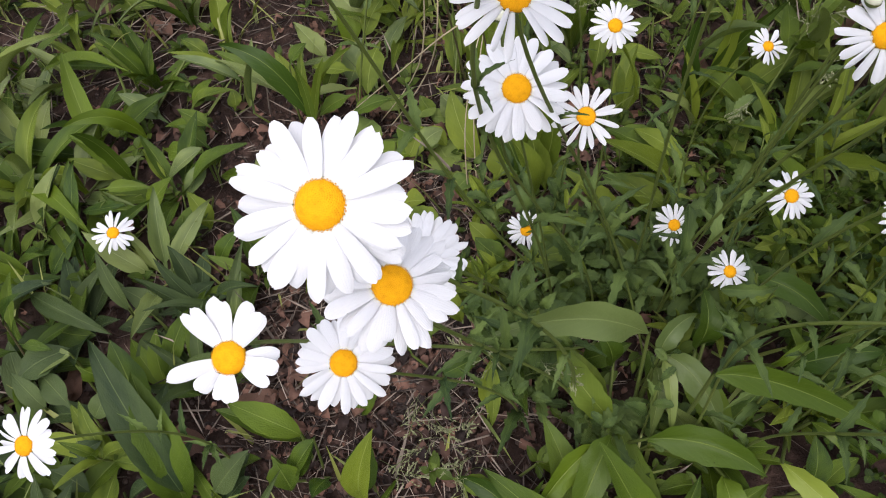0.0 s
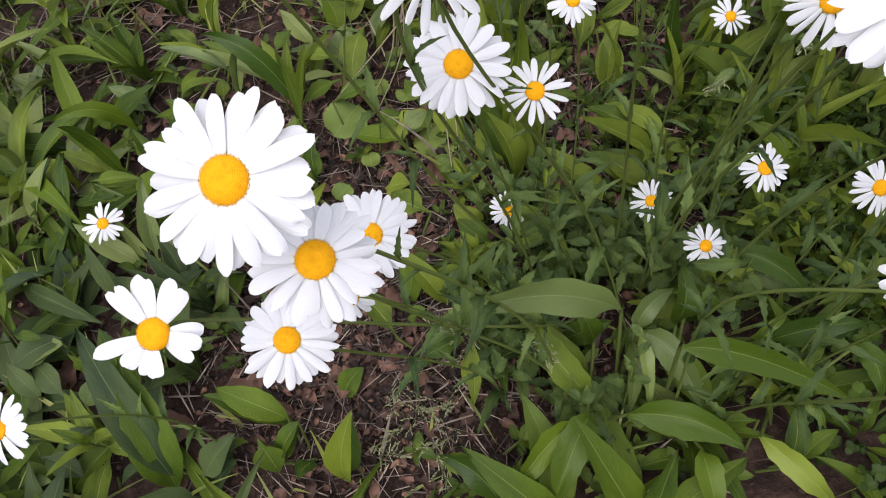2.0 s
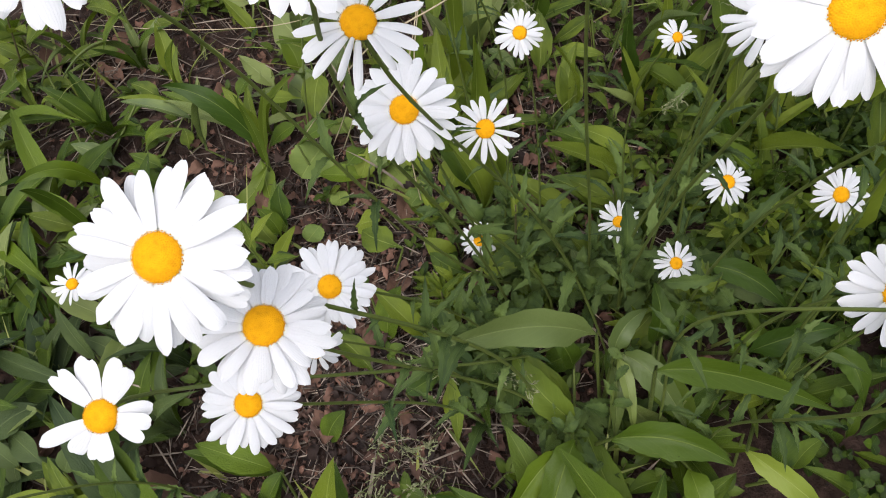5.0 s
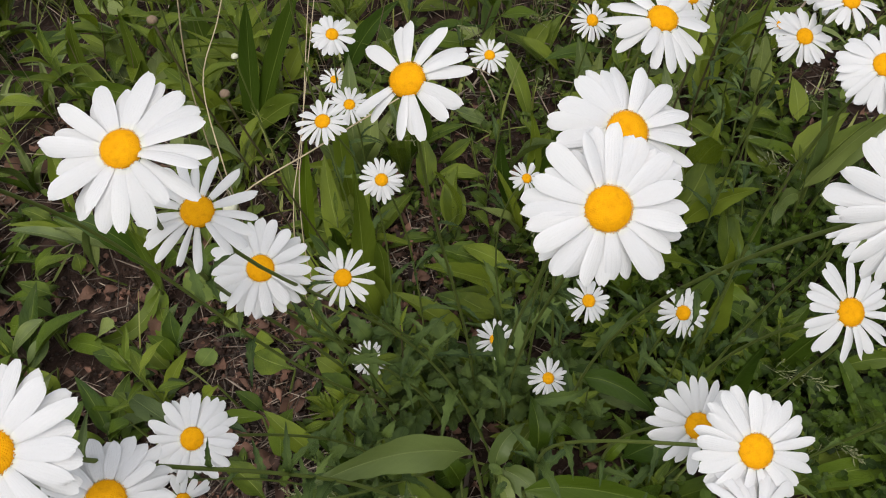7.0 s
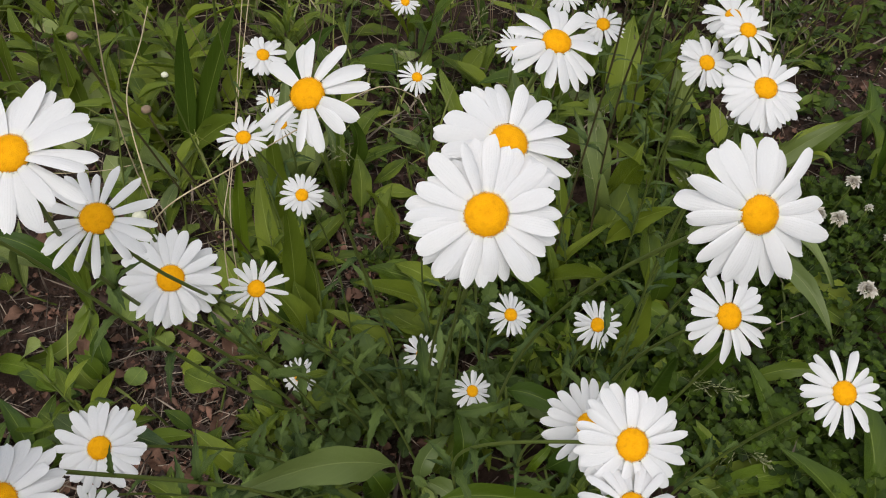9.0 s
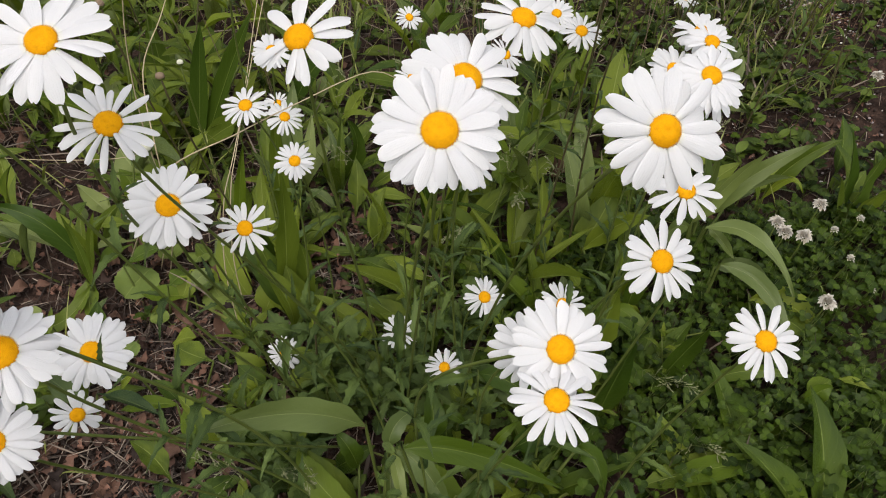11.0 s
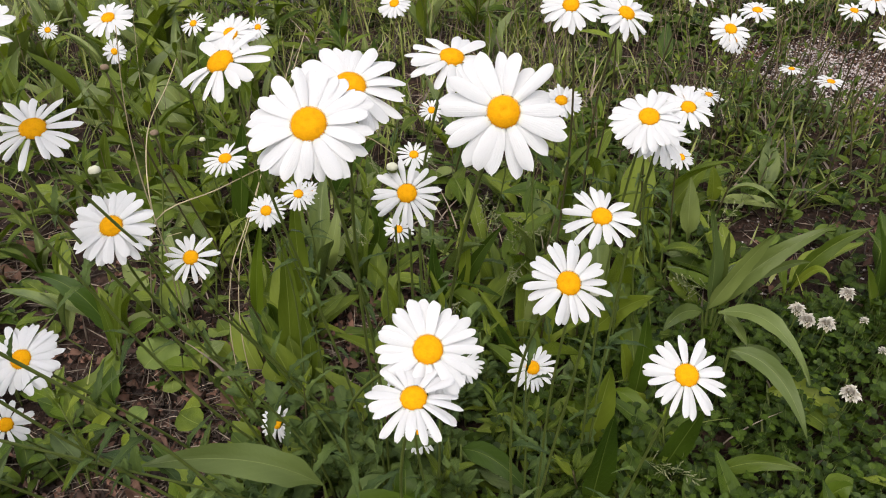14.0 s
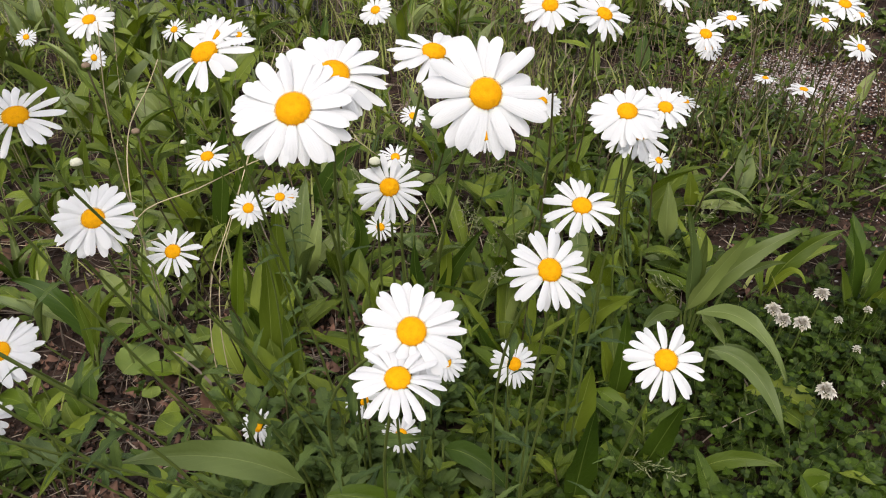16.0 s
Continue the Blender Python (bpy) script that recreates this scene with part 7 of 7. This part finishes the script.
dry_stalk("long pale dry straw stalk leaning among the leaves", (-0.038, 0.645, -0.012), (0.015, 0.50, 0.20), (0.027, 0.446, 0.308), (0.022, 0.488, 0.357), (0.040, 0.508, 0.392), (0.050, 0.517, 0.413))
dry_stalk("thin pale dry straw stalk leaning among the leaves", (-0.05, 0.655, -0.012), (0.008, 0.51, 0.20), (0.018, 0.462, 0.33), (0.024, 0.448, 0.40), (0.037, 0.432, 0.466))
dry_stalk("upright pale dry straw stalk", (0.052, 0.525, -0.005), (0.048, 0.53, 0.10), (0.057, 0.547, 0.176), (0.071, 0.587, 0.21), (0.106, 0.693, 0.30), (0.132, 0.770, 0.365))
dry_stalk("upright pale dry straw stalk", (0.062, 0.535, -0.005), (0.057, 0.54, 0.10), (0.064, 0.560, 0.180), (0.075, 0.600, 0.215), (0.100, 0.700, 0.295), (0.118, 0.760, 0.35))
dry_stalk("pale dry straw stalk bent over low", (-0.093, 0.672, -0.018), (-0.01, 0.50, 0.20), (0.039, 0.418, 0.312), (0.090, 0.426, 0.334), (0.141, 0.434, 0.355), (0.20, 0.45, 0.37), (0.235, 0.47, 0.34))
dry_stalk("pale dry straw stalk lying low across the leaves", (-0.468, 1.032, -0.05), (-0.402, 0.96, -0.014), (-0.246, 0.857, 0.032), (-0.115, 0.78, 0.076), (-0.05, 0.735, 0.113))
dry_stalk("long pale dry straw stalk", (-0.227, 1.152, -0.013), (-0.213, 1.179, 0.189), (-0.199, 1.173, 0.321), (-0.21, 1.16, 0.40))


def seed_head(x, y, z, rr, tall=0.06):
    """A loose grass panicle on a hair-thin stem."""
    bx, by = x + rr.uniform(-0.05, 0.05), y + rr.uniform(0.0, 0.05)
    foot, c = Vector((bx, by, ground_z(bx, by) - 0.003)), Vector((x, y, z))
    root = thing("grass_seed_head", *foot, "loose pale green grass seed head on a thin stem", "grass", "grass seed heads")
    out = Vector((rr.uniform(-1, 1), rr.uniform(-1, 0.3), rr.uniform(0.1, 0.6))).normalized()
    end = c + out * tall
    part("stem", mesh_of("stem", *tube([p - foot for p in bezier(foot, foot.lerp(c, 0.5) + Vector((0, 0, 0.02)), c, end, 10)], [0.00028] * 11, 4)), STEM, root)
    heap = Heap()
    grain = tube([(0, 0, 0), (0, 0.4, 0), (0, 1, 0)], [0.10, 0.28, 0.05], 4)
    for k in range(16):
        p = c + out * tall * k / 16
        o = (out + Vector((rr.uniform(-1, 1), rr.uniform(-1, 1), rr.uniform(-1, 1)))).normalized()
        ln = rr.uniform(0.008, 0.022) * (1.2 - k / 16)
        heap.add(THREAD, frame_from(p, o, (0, 0.1, 1), 0.00018, ln, 0.00018))
        for j in range(4):
            q = p + o * ln * (0.4 + 0.2 * j)
            heap.add(grain, frame_from(q, o + Vector((rr.uniform(-0.5, 0.5), rr.uniform(-0.5, 0.5), rr.uniform(-0.5, 0.5))), (0, 0.1, 1), 0.0022, 0.0030, 0.0022))
    me = mesh_of("panicle", [Vector(v) - foot for v in np.concatenate(heap.v)], heap.f, np.concatenate(heap.uv))
    part("panicle", me, SEED, root)


for x, y, z in ((0.021, 0.243, 0.042), (0.053, 0.231, 0.036), (0.067, 0.280, 0.100), (0.101, 0.277, 0.104), (0.001, 0.288, 0.022), (0.029, 0.223, 0.033), (-0.018, 0.220, 0.016),
                (0.04, 0.25, 0.05), (0.01, 0.26, 0.03), (0.30, 0.50, 0.16), (0.33, 0.62, 0.18), (0.42, 0.55, 0.17), (0.29, 0.72, 0.20), (0.45, 0.33, 0.10), (0.47, 0.26, 0.09), (0.36, 0.80, 0.2)):
    seed_head(x, y, z, rng, rng.uniform(0.03, 0.06))
rs = random.Random(88)
for k in range(14):
    x, y = rs.uniform(0.18, 0.60), rs.uniform(0.48, 0.98)
    seed_head(x, y, ground_z(x, y) + rs.uniform(0.06, 0.16), rs, rs.uniform(0.03, 0.06))


# ---- far edge of the bed: dark boards, a stake and a pale trunk ----
def board_wall():
    wall = tagged(new("wall_north"), "low wall of dark weathered upright timber boards", "wall", kind="structure")
    a, b = Vector((-0.64, 2.50, 0)), Vector((0.07, 2.02, 0))
    along = (b - a).normalized()
    count = 8
    wide = (b - a).length / count
    rr = random.Random(8)
    for k in range(count):
        p = a + (b - a) * (k + 0.5) / count
        z0 = ground_z(p.x, p.y) - 0.05
        tall = 0.62 + rr.uniform(-0.04, 0.04)
        bm = bmesh.new()
        bmesh.ops.create_cube(bm, size=1)
        bmesh.ops.scale(bm, vec=(wide * 0.97, 0.035, tall), verts=bm.verts)
        bmesh.ops.bevel(bm, geom=bm.edges[:], offset=0.006, segments=2, affect="EDGES")
        ob = part("board", bm, TIMBER, wall)
        x = along
        y = Vector((-x.y, x.x, 0))
        m = Matrix((x, y, Vector((0, 0, 1)))).transposed().to_4x4() @ Matrix.Rotation(rr.uniform(-0.02, 0.02), 4, "Y")
        m.translation = (p.x, p.y + rr.uniform(-0.006, 0.006), z0 + tall / 2)
        ob.matrix_basis = m


board_wall()


def upright(name, x, y, height, radius, mat, label, category, seed, flare=0.0, loop=False):
    rr = random.Random(seed)
    z0 = ground_z(x, y) - 0.03
    root = thing(name, x, y, z0, label, category)
    pts = [Vector((rr.uniform(-0.004, 0.004), rr.uniform(-0.004, 0.004), height * k / 14)) for k in range(15)]
    vs, fs, uv = tube(pts, [radius * (1 + flare * math.exp(-k / 2.0)) * rr.uniform(0.94, 1.06) for k in range(15)], 14)
    part("trunk" if flare else "shaft", mesh_of(name, vs, fs, uv), mat, root)
    if loop:
        ring = [Vector((-0.008 + 0.016 * math.cos(a), -radius - 0.006, height * 0.42 + 0.026 * math.sin(a))) for a in [2 * math.pi * k / 16 for k in range(17)]]
        part("ring", mesh_of("ring", *tube(ring, [0.004] * 17, 6)), PALE_BARK, root, "worn pale ring fixed to the stake")


upright("wooden_stake", 0.135, 2.06, 0.62, 0.026, POST, "round grey-brown wooden stake in the grass", "stake", 3, 0.0, True)
upright("tree_trunk", 0.27, 2.24, 1.2, 0.042, PALE_BARK, "slim pale grey tree trunk", "tree", 4, 0.5)
